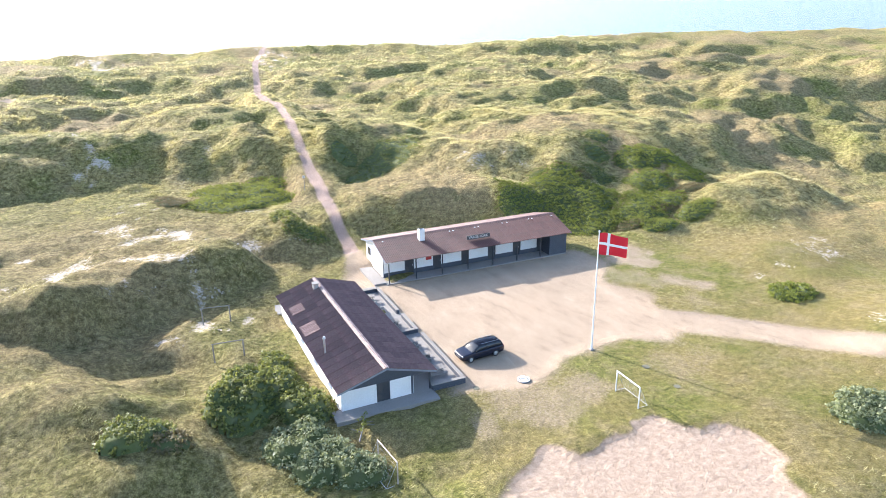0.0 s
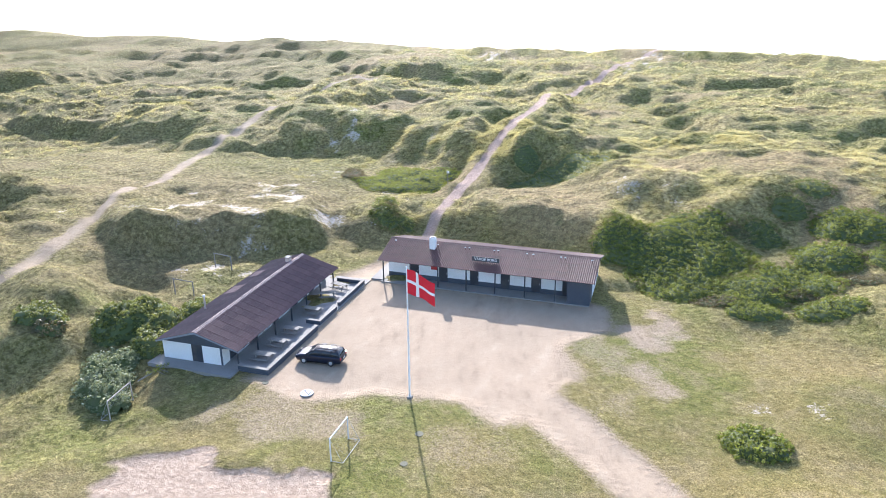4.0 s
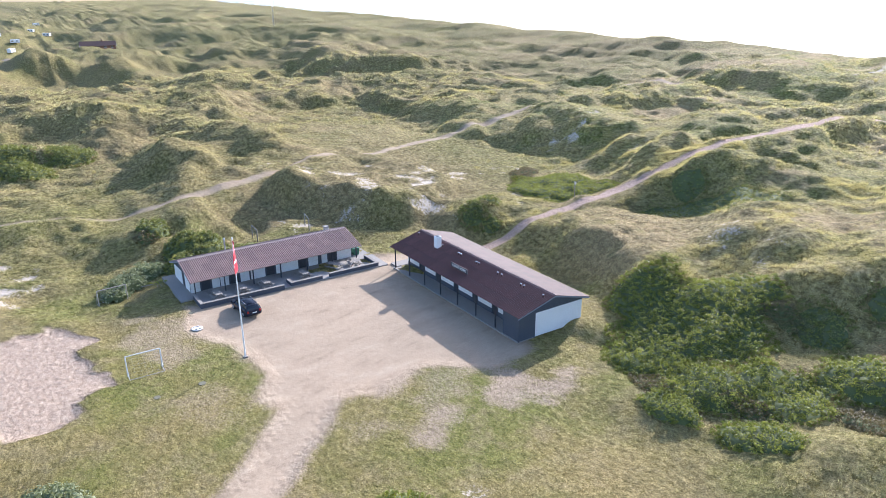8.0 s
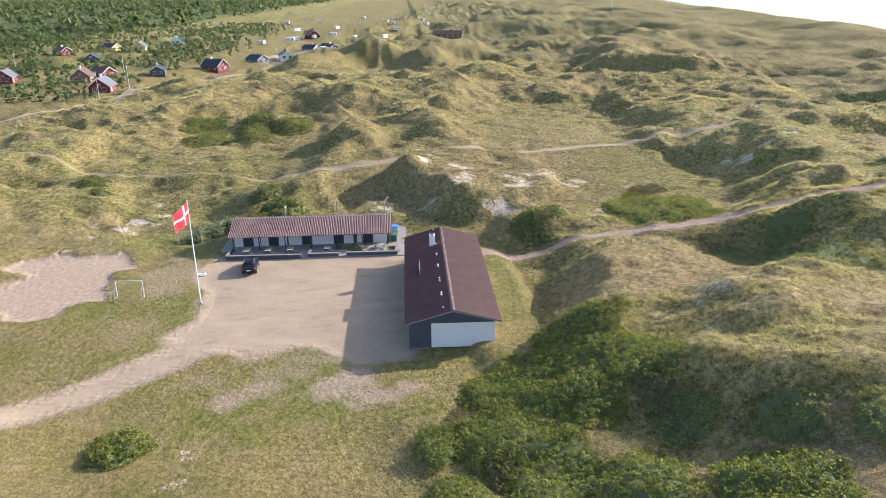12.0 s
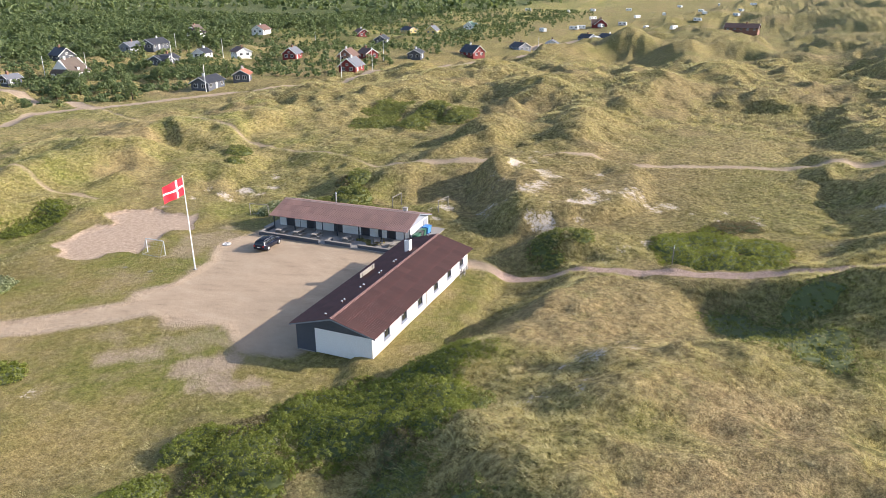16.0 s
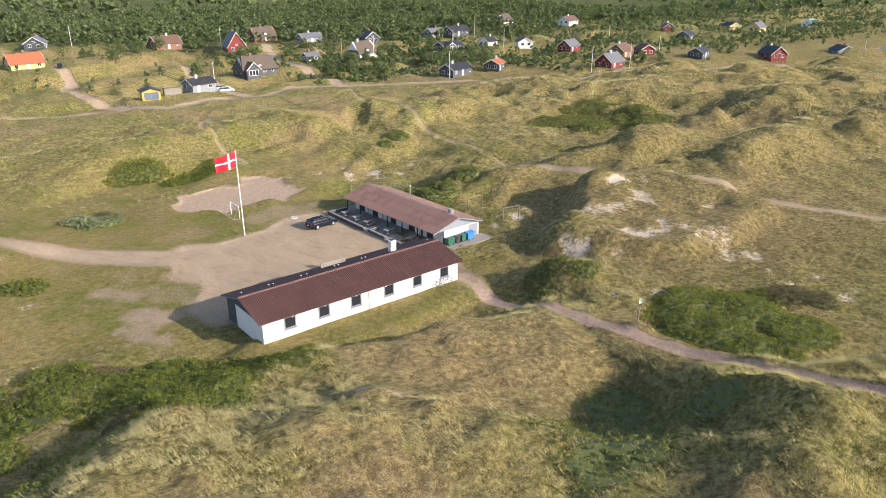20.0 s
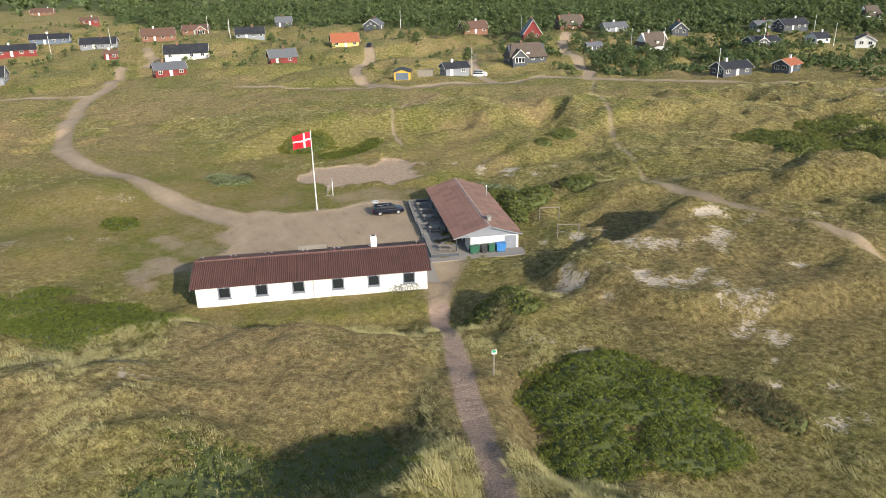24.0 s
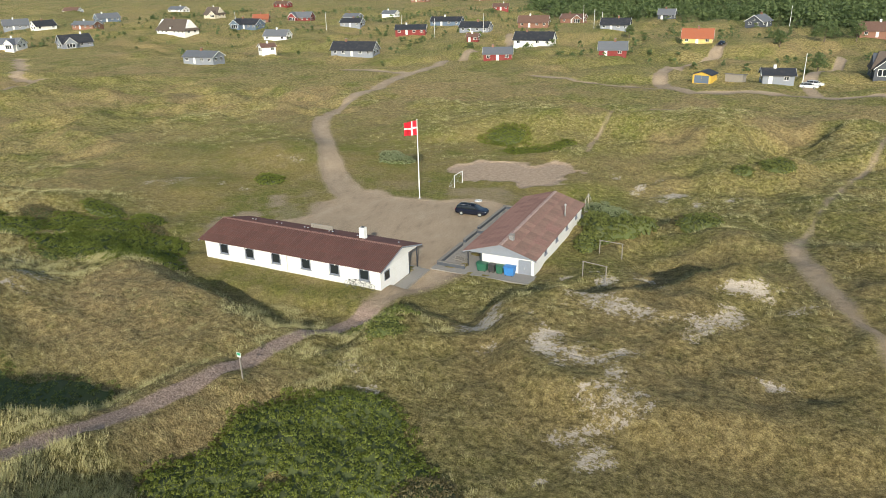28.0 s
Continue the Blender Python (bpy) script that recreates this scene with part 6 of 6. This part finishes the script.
# ---- holiday houses inland ----
WALLS = {"white": M["white"], "black": M["dark_wood"], "grey": M["grey_boards"],
         "red": surface("red_boards", (0.17, 0.016, 0.016), (0.22, 0.024, 0.022), 2, 0.7, 0.15),
         "brick": surface("brick_wall", (0.20, 0.095, 0.065), (0.27, 0.135, 0.09), 6, 0.85, 0.3),
         "yellow": surface("yellow_render", (0.62, 0.46, 0.16), (0.7, 0.54, 0.22), 2, 0.8, 0.1),
         "blue": surface("blue_grey_boards", (0.09, 0.13, 0.19), (0.13, 0.17, 0.24), 2, 0.7, 0.15),
         "cream": surface("cream_render", (0.56, 0.50, 0.38), (0.64, 0.58, 0.46), 2, 0.8, 0.1)}
ROOFS = {"black": surface("black_roofing_felt", (0.018, 0.020, 0.026), (0.034, 0.036, 0.044), 2, 0.6, 0.15),
         "grey": surface("grey_roof_sheet", (0.10, 0.108, 0.125), (0.15, 0.157, 0.175), 2, 0.65, 0.15),
         "brown": surface("brown_tile", (0.11, 0.058, 0.042), (0.16, 0.09, 0.066), 4, 0.75, 0.3),
         "orange": surface("orange_tile", (0.30, 0.085, 0.040), (0.38, 0.125, 0.060), 4, 0.7, 0.3),
         "thatch": surface("weathered_thatch", (0.075, 0.058, 0.048), (0.125, 0.098, 0.08), 3, 0.95, 0.6),
         "green": surface("green_roof", (0.12, 0.2, 0.15), (0.16, 0.26, 0.2), 2, 0.7, 0.1)}
WORDS = {"white": "white-walled", "black": "black-boarded", "grey": "grey-boarded", "red": "red-boarded", "brick": "brick-walled", "yellow": "yellow-walled",
         "blue": "blue-grey", "cream": "cream-walled"}
ROOF_WORDS = {"black": "black felt roof", "grey": "grey sheet roof", "brown": "brown tiled roof", "orange": "orange tiled roof", "thatch": "dark thatched roof", "green": "pale green roof"}


def house_window(parent, x, y, z, w, h, face):
    """A white window on one side; face: 0 and 1 the long sides, 2 and 3 the gables."""
    def piece(a0, a1, d0, d1, z0, z1):
        if face < 2:
            s = -1 if face == 0 else 1
            return box(x + a0, x + a1, min(y + s * d0, y + s * d1), max(y + s * d0, y + s * d1), z0, z1)
        s = -1 if face == 2 else 1
        return box(min(x + s * d0, x + s * d1), max(x + s * d0, x + s * d1), y + a0, y + a1, z0, z1)
    win = part("window", piece(-w / 2, w / 2, 0.002, 0.05, z, z + h), M["white_paint"], parent, "white-framed window")
    for a0, a1 in ((-w / 2 + 0.09, -0.05), (0.05, w / 2 - 0.09)):
        part("pane", piece(a0, a1, 0.051, 0.06, z + 0.1, z + h - 0.1), M["glass"], win)


def wing(ob, L, W, hw, hr, x0, wall, roof, s):
    """A cross gable towards one long side, with a wide window under it."""
    w, far = min(L * 0.19, hr * 2.1), s * (W / 2 + 2.2)
    def turned(bm):
        bmesh.ops.rotate(bm, verts=bm.verts, cent=(0, 0, 0), matrix=Matrix.Rotation(radians(90), 3, "Z"))
        bmesh.ops.translate(bm, verts=bm.verts, vec=(x0, 0, 0))
        return bm
    a, b = min(0.0, far), max(0.0, far)
    arm = part("wing", turned(prism([(-w, -2.0), (w, -2.0), (w, hw), (0, hw + hr * 0.85), (-w, hw)], a, b)), wall, ob)
    for q in (-1, 1):
        part("roof", turned(prism([(q * (w + 0.4), hw - 0.3), (0, hw + hr * 0.9), (0, hw + hr * 0.9 + 0.14), (q * (w + 0.4), hw - 0.16)], a - (0.35 if s < 0 else 0), b + (0.35 if s > 0 else 0))), roof, arm)
        e = far + s * 0.35
        part("barge_board", turned(prism([(q * (w + 0.4), hw - 0.36), (0, hw + hr * 0.9 - 0.06), (0, hw + hr * 0.9 + 0.17), (q * (w + 0.4), hw - 0.1)], min(e, e + s * 0.05), max(e, e + s * 0.05))), M["white_paint"], arm, "white barge board")
    f = far + s * 0.004
    pane = part("gable_window", box(x0 - w * 0.7, x0 + w * 0.7, min(f, f + s * 0.05), max(f, f + s * 0.05), 0.3, 2.2), M["white_paint"], arm, "wide white-framed window")
    for k in range(3):
        c = x0 + (k - 1) * w * 0.46
        part("pane", box(c - w * 0.19, c + w * 0.19, min(f + s * 0.051, f + s * 0.06), max(f + s * 0.051, f + s * 0.06), 0.42, 2.08), M["glass"], pane)


def holiday_house(x, y, turn, L, W, wall, roof, seed):
    rng = random.Random(seed)
    thatch = roof == "thatch"
    hw, hr = (2.3, W * 0.50) if thatch else (2.35, W * rng.choice((0.24, 0.29, 0.36)))
    L, W = L * 0.86, W * 0.9
    if 80 < turn < 90:
        hr = W * 0.72
    z = floor_at(x, y) + 0.1
    ob = thing("holiday_house", (x, y, z), "%s holiday house with a %s among dunes" % (WORDS[wall], ROOF_WORDS[roof]), "house", turn, group="holiday houses")
    part("wall", prism([(-W / 2, -2.0), (W / 2, -2.0), (W / 2, hw), (0, hw + hr - 0.1), (-W / 2, hw)], -L / 2, L / 2), WALLS[wall], ob)
    o, e = 0.5, 0.45
    drop = o * hr / (W / 2)
    t = 0.30 if thatch else 0.14
    for s in (-1, 1):
        if thatch:
            bm = bmesh.new()
            hip = L * 0.14
            lo = [(-L / 2 - e, s * (W / 2 + o), hw - drop), (L / 2 + e, s * (W / 2 + o), hw - drop)]
            hi = [(L / 2 + e - hip, 0, hw + hr + 0.15), (-L / 2 - e + hip, 0, hw + hr + 0.15)]
            bm.faces.new([bm.verts.new(p) for p in lo + hi])
            x0 = s * (L / 2 + e)
            bm.faces.new([bm.verts.new(p) for p in ((x0, -(W / 2 + o), hw - drop), (x0, W / 2 + o, hw - drop), (x0 - s * hip, 0, hw + hr + 0.15))])
            bmesh.ops.recalc_face_normals(bm, faces=bm.faces)
            bmesh.ops.solidify(bm, geom=bm.faces[:], thickness=t)
            part("roof", bm, ROOFS[roof], ob)
        else:
            part("roof", prism([(s * (W / 2 + o), hw - drop), (0, hw + hr), (0, hw + hr + t), (s * (W / 2 + o), hw - drop + t)], -L / 2 - e, L / 2 + e), ROOFS[roof], ob)
            for q in (-1, 1):
                xe = q * (L / 2 + e)
                part("barge_board", prism([(s * (W / 2 + o), hw - drop - 0.1), (0, hw + hr - 0.1), (0, hw + hr + 0.16), (s * (W / 2 + o), hw - drop + 0.16)],
                                          min(xe, xe + q * 0.05), max(xe, xe + q * 0.05)), M["white_paint"], ob, "white barge board")
    n = max(2, int(L / 3.2))
    for face, yy in ((0, -W / 2), (1, W / 2)):
        for i in range(n):
            xx = -L / 2 + L * (i + 0.5) / n
            if i == n // 2 and face == 1:
                part("door", box(xx - 0.5, xx + 0.5, yy + 0.002, yy + 0.06, -0.1, 2.0), M["white_paint"], ob, "white door")
            else:
                house_window(ob, xx, yy, 0.85, 1.3, 1.1, face)
    for face, xx in ((2, -L / 2), (3, L / 2)):
        for yy in (-W * 0.22, W * 0.22):
            house_window(ob, xx, yy, 0.7, 1.4, 1.3, face)
        if thatch is False and hr > 1.9:
            house_window(ob, xx, 0, hw + 0.1, 1.0, 0.8, face)
    if thatch:
        for s in (-1, 1):
            dorm = part("dormer", box(-1.0, 1.0, min(s * W * 0.30, s * W * 0.46), max(s * W * 0.30, s * W * 0.46), hw + 0.1, hw + 1.5, 0.1), ROOFS[roof], ob)
            part("dormer_window", box(-0.6, 0.6, min(s * W * 0.461, s * W * 0.47), max(s * W * 0.461, s * W * 0.47), hw + 0.35, hw + 1.15), M["white_paint"], dorm)
    if L > 11 and rng.random() < 0.6:
        wing(ob, L, W, hw, min(hr, L * 0.2), rng.choice((-0.28, 0.28)) * L, WALLS[wall], ROOFS[roof], rng.choice((-1, 1)))
    cx = rng.uniform(-0.25, 0.25) * L
    ch = part("chimney", box(cx - 0.35, cx + 0.35, -0.35, 0.35, hw + hr - 0.4, hw + hr + 1.0, 0.03), M["white"] if rng.random() < 0.4 else WALLS["brick"], ob)
    part("chimney_cap", box(cx - 0.42, cx + 0.42, -0.42, 0.42, hw + hr + 1.0, hw + hr + 1.1), M["concrete"], ch)
    return ob


seed_no = 100
for row in (NEAR_ROW, MIDDLE_ROW, NORTH_END, NORTH_FAR, SOUTH_END, SOUTH_FAR):
    for spec in row:
        seed_no += 1
        holiday_house(*spec, seed_no)


def garage(x, y, turn):
    g = thing("garage", (x, y, floor_at(x, y)), "small garage with yellow gable and blue doors", "garage", turn)
    part("wall", prism([(-2.4, -0.5), (2.4, -0.5), (2.4, 2.2), (0, 3.0), (-2.4, 2.2)], -2.8, 2.8), M["yellow"], g)
    for s in (-1, 1):
        part("roof", prism([(s * 2.8, 2.05), (0, 3.0), (0, 3.14), (s * 2.8, 2.19)], -3.1, 3.1), ROOFS["black"], g)
    for s in (-1, 1):
        part("door_leaf", box(2.802, 2.86, min(0.02 * s, 1.9 * s), max(0.02 * s, 1.9 * s), 0.0, 2.0), WALLS["blue"], g)


garage(13.5, -70, 80)


def shed(x, y, turn):
    g = thing("shed", (x, y, floor_at(x, y)), "weathered grey timber shed with a pent roof", "shed", turn)
    part("wall", prism([(-1.8, -0.4), (1.8, -0.4), (1.8, 2.0), (-1.8, 2.5)], -2.3, 2.3), M["timber"], g)
    part("roof", prism([(-2.1, 2.52), (2.1, 1.97), (2.1, 2.1), (-2.1, 2.66)], -2.6, 2.6), ROOFS["grey"], g)
    part("door", box(-0.5, 0.5, 1.802, 1.85, 0.0, 1.85), M["dark_wood"], g)


shed(6, -74, 170)
WHITE_CAR = surface("white_car_paint", (0.72, 0.72, 0.72), (0.78, 0.78, 0.78), 1, 0.25, 0.0)
estate_car(-12.2, -78.5, 175, WHITE_CAR, "white car parked beside the grey house")
estate_car(-13.6, -84.5, 170, WHITE_CAR, "white car parked on the sandy lane")
estate_car(18.3, -152, 80, M["car_paint"], "dark car parked in front of the yellow house")


def house_pole(x, y, h):
    p = thing("white_pole", (x, y, floor_at(x, y)), "bare white flagpole beside a holiday house", "flagpole", group="poles by the houses")
    part("pole", tube((0, 0, -0.3), (0, 0, h), 0.11, 0.07, 8), M["white_paint"], p)
    part("knob", tube((0, 0, h), (0, 0, h + 0.2), 0.12, 0.04, 8), M["white_paint"], p)
    part("foot", box(-0.25, 0.25, -0.25, 0.25, -0.3, 0.15), M["concrete"], p)
    return p


first_pole = house_pole(-10.5, -83, 8.5)
for x, y in ((146, -170), (168, -178), (-92, -116), (-84, -128), (-78, -50), (-52, -176), (124, -176), (82, -226), (-2, -222), (-131, -112), (208, -172),
             (270, -176), (-140, -24), (-158, -108), (-180, -40), (-186, -160), (92, -228), (-124, -28), (-262, 6), (78, -196), (-236, -110), (-56, -172)):
    copy_thing(first_pole, pose(x, y, floor_at(x, y)))


def caravan(x, y, turn):
    c = thing("caravan", (x, y, floor_at(x, y)), "white caravan on the camping ground", "caravan", turn, group="caravans on the camping ground")
    part("body", prism([(-1.15, 0.45), (1.15, 0.45), (1.15, 2.4), (0.95, 2.65), (-0.95, 2.65), (-1.15, 2.4)], -2.9, 2.9), M["white_paint"], c)
    for s in (-1, 1):
        for xx in (-1.6, 1.4):
            part("window", box(xx - 0.6, xx + 0.6, min(s * 1.152, s * 1.18), max(s * 1.152, s * 1.18), 1.35, 2.0), M["glass"], c)
        part("wheel", tube((0.1, s * 0.95, 0.33), (0.1, s * 1.15, 0.33), 0.33, 0.33, 12), M["rubber"], c)
    part("drawbar", box(2.9, 4.1, -0.08, 0.08, 0.42, 0.52), M["galv"], c)
    return c


first_caravan = caravan(-330, 22, 30)
crng = random.Random(5)
for x, y in ((-372, -22), (-400, -8), (-413, -6), (-425, 6), (-445, 17), (-414, 56), (-419, 68), (-458, 32), (-344, 30), (-352, 38), (-376, 58), (-400, 80), (-470, 60), (-504, 64),
             (-607, 27), (-640, 60), (-663, -75), (-672, -52), (-648, -114), (-560, 10), (-700, -20), (-735, 50), (-760, 100), (-820, 20), (-700, 90), (-560, 90), (-880, 60), (-520, -20)):
    copy_thing(first_caravan, pose(x, y, floor_at(x, y), 0, 0, crng.uniform(0, 360)))

# ---- trees inland ----
def tree_mesh(seed, tall, wide, clumps, count, leaf):
    """A crown of needle clumps on a tall uneven cone: centres and leaf quads."""
    rng = np.random.RandomState(seed)
    h = rng.uniform(0.22, 1.0, clumps) ** 0.85
    r = wide * (1.15 - h) ** 0.6 * rng.uniform(0.45, 1.0, clumps)
    a = rng.uniform(0, 2 * math.pi, clumps)
    lump = 1 + 0.25 * np.sin(a * 3 + seed)
    centre = np.stack([np.cos(a) * r * lump, np.sin(a) * r * lump, h * tall], 1)
    return leaves(rng, centre, wide * 0.34 * rng.uniform(0.7, 1.2, clumps), count, leaf, 0.2)


def pine(x, y, seed, tall, wide):
    t = thing("pine_tree", (x, y, floor_at(x, y)), "wind-shaped dark green pine among the houses", "tree", turn=seed * 40 % 360, group="pines by the houses")
    v, f = tree_mesh(seed, tall, wide, 90, 9, 0.26)
    crown = new("crown", mesh_from_arrays("crown", v, f, [M["pine"]]))
    crown.parent = t
    bm = tube((0, 0, -0.4), (0.2, 0.1, tall * 0.82), 0.22, 0.05, 8)
    for k in range(5):
        ang = k * 2.4 + seed
        add_tube(bm, (0.05, 0.03, tall * (0.25 + 0.1 * k)), (math.cos(ang) * wide * 0.6, math.sin(ang) * wide * 0.6, tall * (0.36 + 0.11 * k)), 0.07, 0.02, 5)
    part("trunk", bm, M["bark"], t)
    return t


PINES = [pine(-62, -86, 1, 4.4, 2.2), pine(-72, -84, 2, 5.0, 2.4), pine(-108, -66, 3, 6.0, 2.8)]
trng = random.Random(9)
for i in range(50):
    src = PINES[i % 3]
    if i < 18:
        x, y = -76 + trng.gauss(0, 22), -92 + trng.gauss(0, 14)
    else:
        x, y = trng.uniform(-200, 60), trng.uniform(-200, -80)
    if any(abs(x - s[0]) < 11 and abs(y - s[1]) < 9 for row in (NEAR_ROW, MIDDLE_ROW, SOUTH_END) for s in row) or line_distance(np.array([x]), np.array([y]), LANES[3][0])[0] < 4:
        continue
    k = trng.uniform(0.65, 1.2)
    c = copy_thing(src, pose(x, y, floor_at(x, y) - 0.15, 0, 0, trng.uniform(0, 360)) @ Matrix.Diagonal((k, k, k, 1)))


def wood(name, seed, n, area, thin, label, clumps, count, leaf, size):
    """Many trees as one mesh, standing where the woodland lies."""
    rng = np.random.RandomState(seed)
    x, y = rng.uniform(area[0], area[1], n), rng.uniform(area[2], area[3], n)
    keep = rng.rand(n) < thin(x, y)
    for row in (NEAR_ROW, MIDDLE_ROW, NORTH_END, NORTH_FAR, SOUTH_END, SOUTH_FAR):
        for s in row:
            keep &= ~((np.abs(x - s[0]) < s[3] * 0.6 + 3) & (np.abs(y - s[1]) < s[4] * 0.6 + 4))
    for line, w in LANES:
        keep &= line_distance(x, y, line) > w + 3
    x, y = x[keep], y[keep]
    z = heights_at(x, y)
    kinds = [tree_mesh(seed * 10 + k, 1.0, 0.42, clumps, count, leaf) for k in range(6)]
    vs, total = [], 0
    pick = rng.randint(0, 6, len(x))
    tall = size * rng.uniform(0.6, 1.25, len(x)) * (0.75 + 0.5 * fbm(x, y, 40, 2, 2))
    turn = rng.uniform(0, 2 * math.pi, len(x))
    fat = rng.uniform(0.85, 1.4, len(x))
    for k in range(6):
        m = pick == k
        v = kinds[k][0]
        c, s = np.cos(turn[m])[:, None], np.sin(turn[m])[:, None]
        t, g = tall[m][:, None], (tall[m] * fat[m])[:, None]
        px_ = (v[None, :, 0] * c - v[None, :, 1] * s) * g + x[m][:, None]
        py_ = (v[None, :, 0] * s + v[None, :, 1] * c) * g + y[m][:, None]
        vs.append(np.stack([px_, py_, v[None, :, 2] * t + z[m][:, None] - 0.2 * t], -1).reshape(-1, 3))
    v = np.concatenate(vs)
    ob = new(name, mesh_from_arrays(name, v, np.arange(len(v)).reshape(-1, 4), [M["pine"]]))
    return tagged(ob, label, "wood", kind="stuff")


wood("pine_wood", 31, 7800, (-420, 230, -470, -130), lambda x, y: woodland(x, y) ** 2, "dark pine plantation behind the holiday houses", 9, 5, 0.13, 6.0)
wood("far_wood", 32, 9000, (-2300, 900, -1900, -150), lambda x, y: smooth(-440, -480, y) + smooth(-400, -470, x - 0.6 * (y + 150)) * (y < -150), "distant dark pine forest", 5, 3, 0.30, 9)
wood("garden_bushes", 33, 3800, (-200, 420, -330, -75), lambda x, y: (0.08 + 0.6 * smooth(0.48, 0.60, fbm(x, y, 40, 3, 1))) * smooth(-85, -125, y - 0.12 * x), "scattered shrubs and young pines between the gardens", 12, 6, 0.13, 2.4)
wood("garden_scrub", 34, 3100, (-150, -40, -170, -62), lambda x, y: 0.3 + 0.7 * smooth(0.40, 0.52, fbm(x, y, 26, 3, 2)), "dense green scrub round the black house", 10, 5, 0.15, 2.3)
wood("village_trees", 35, 5600, (-640, -115, -260, -4), lambda x, y: (0.4 + 0.6 * smooth(0.42, 0.54, fbm(x, y, 40, 3, 1))) * smooth(-8, -40, y - 0.04 * (x + 110)), "dark trees and scrub among the southern houses", 8, 5, 0.17, 3.2)
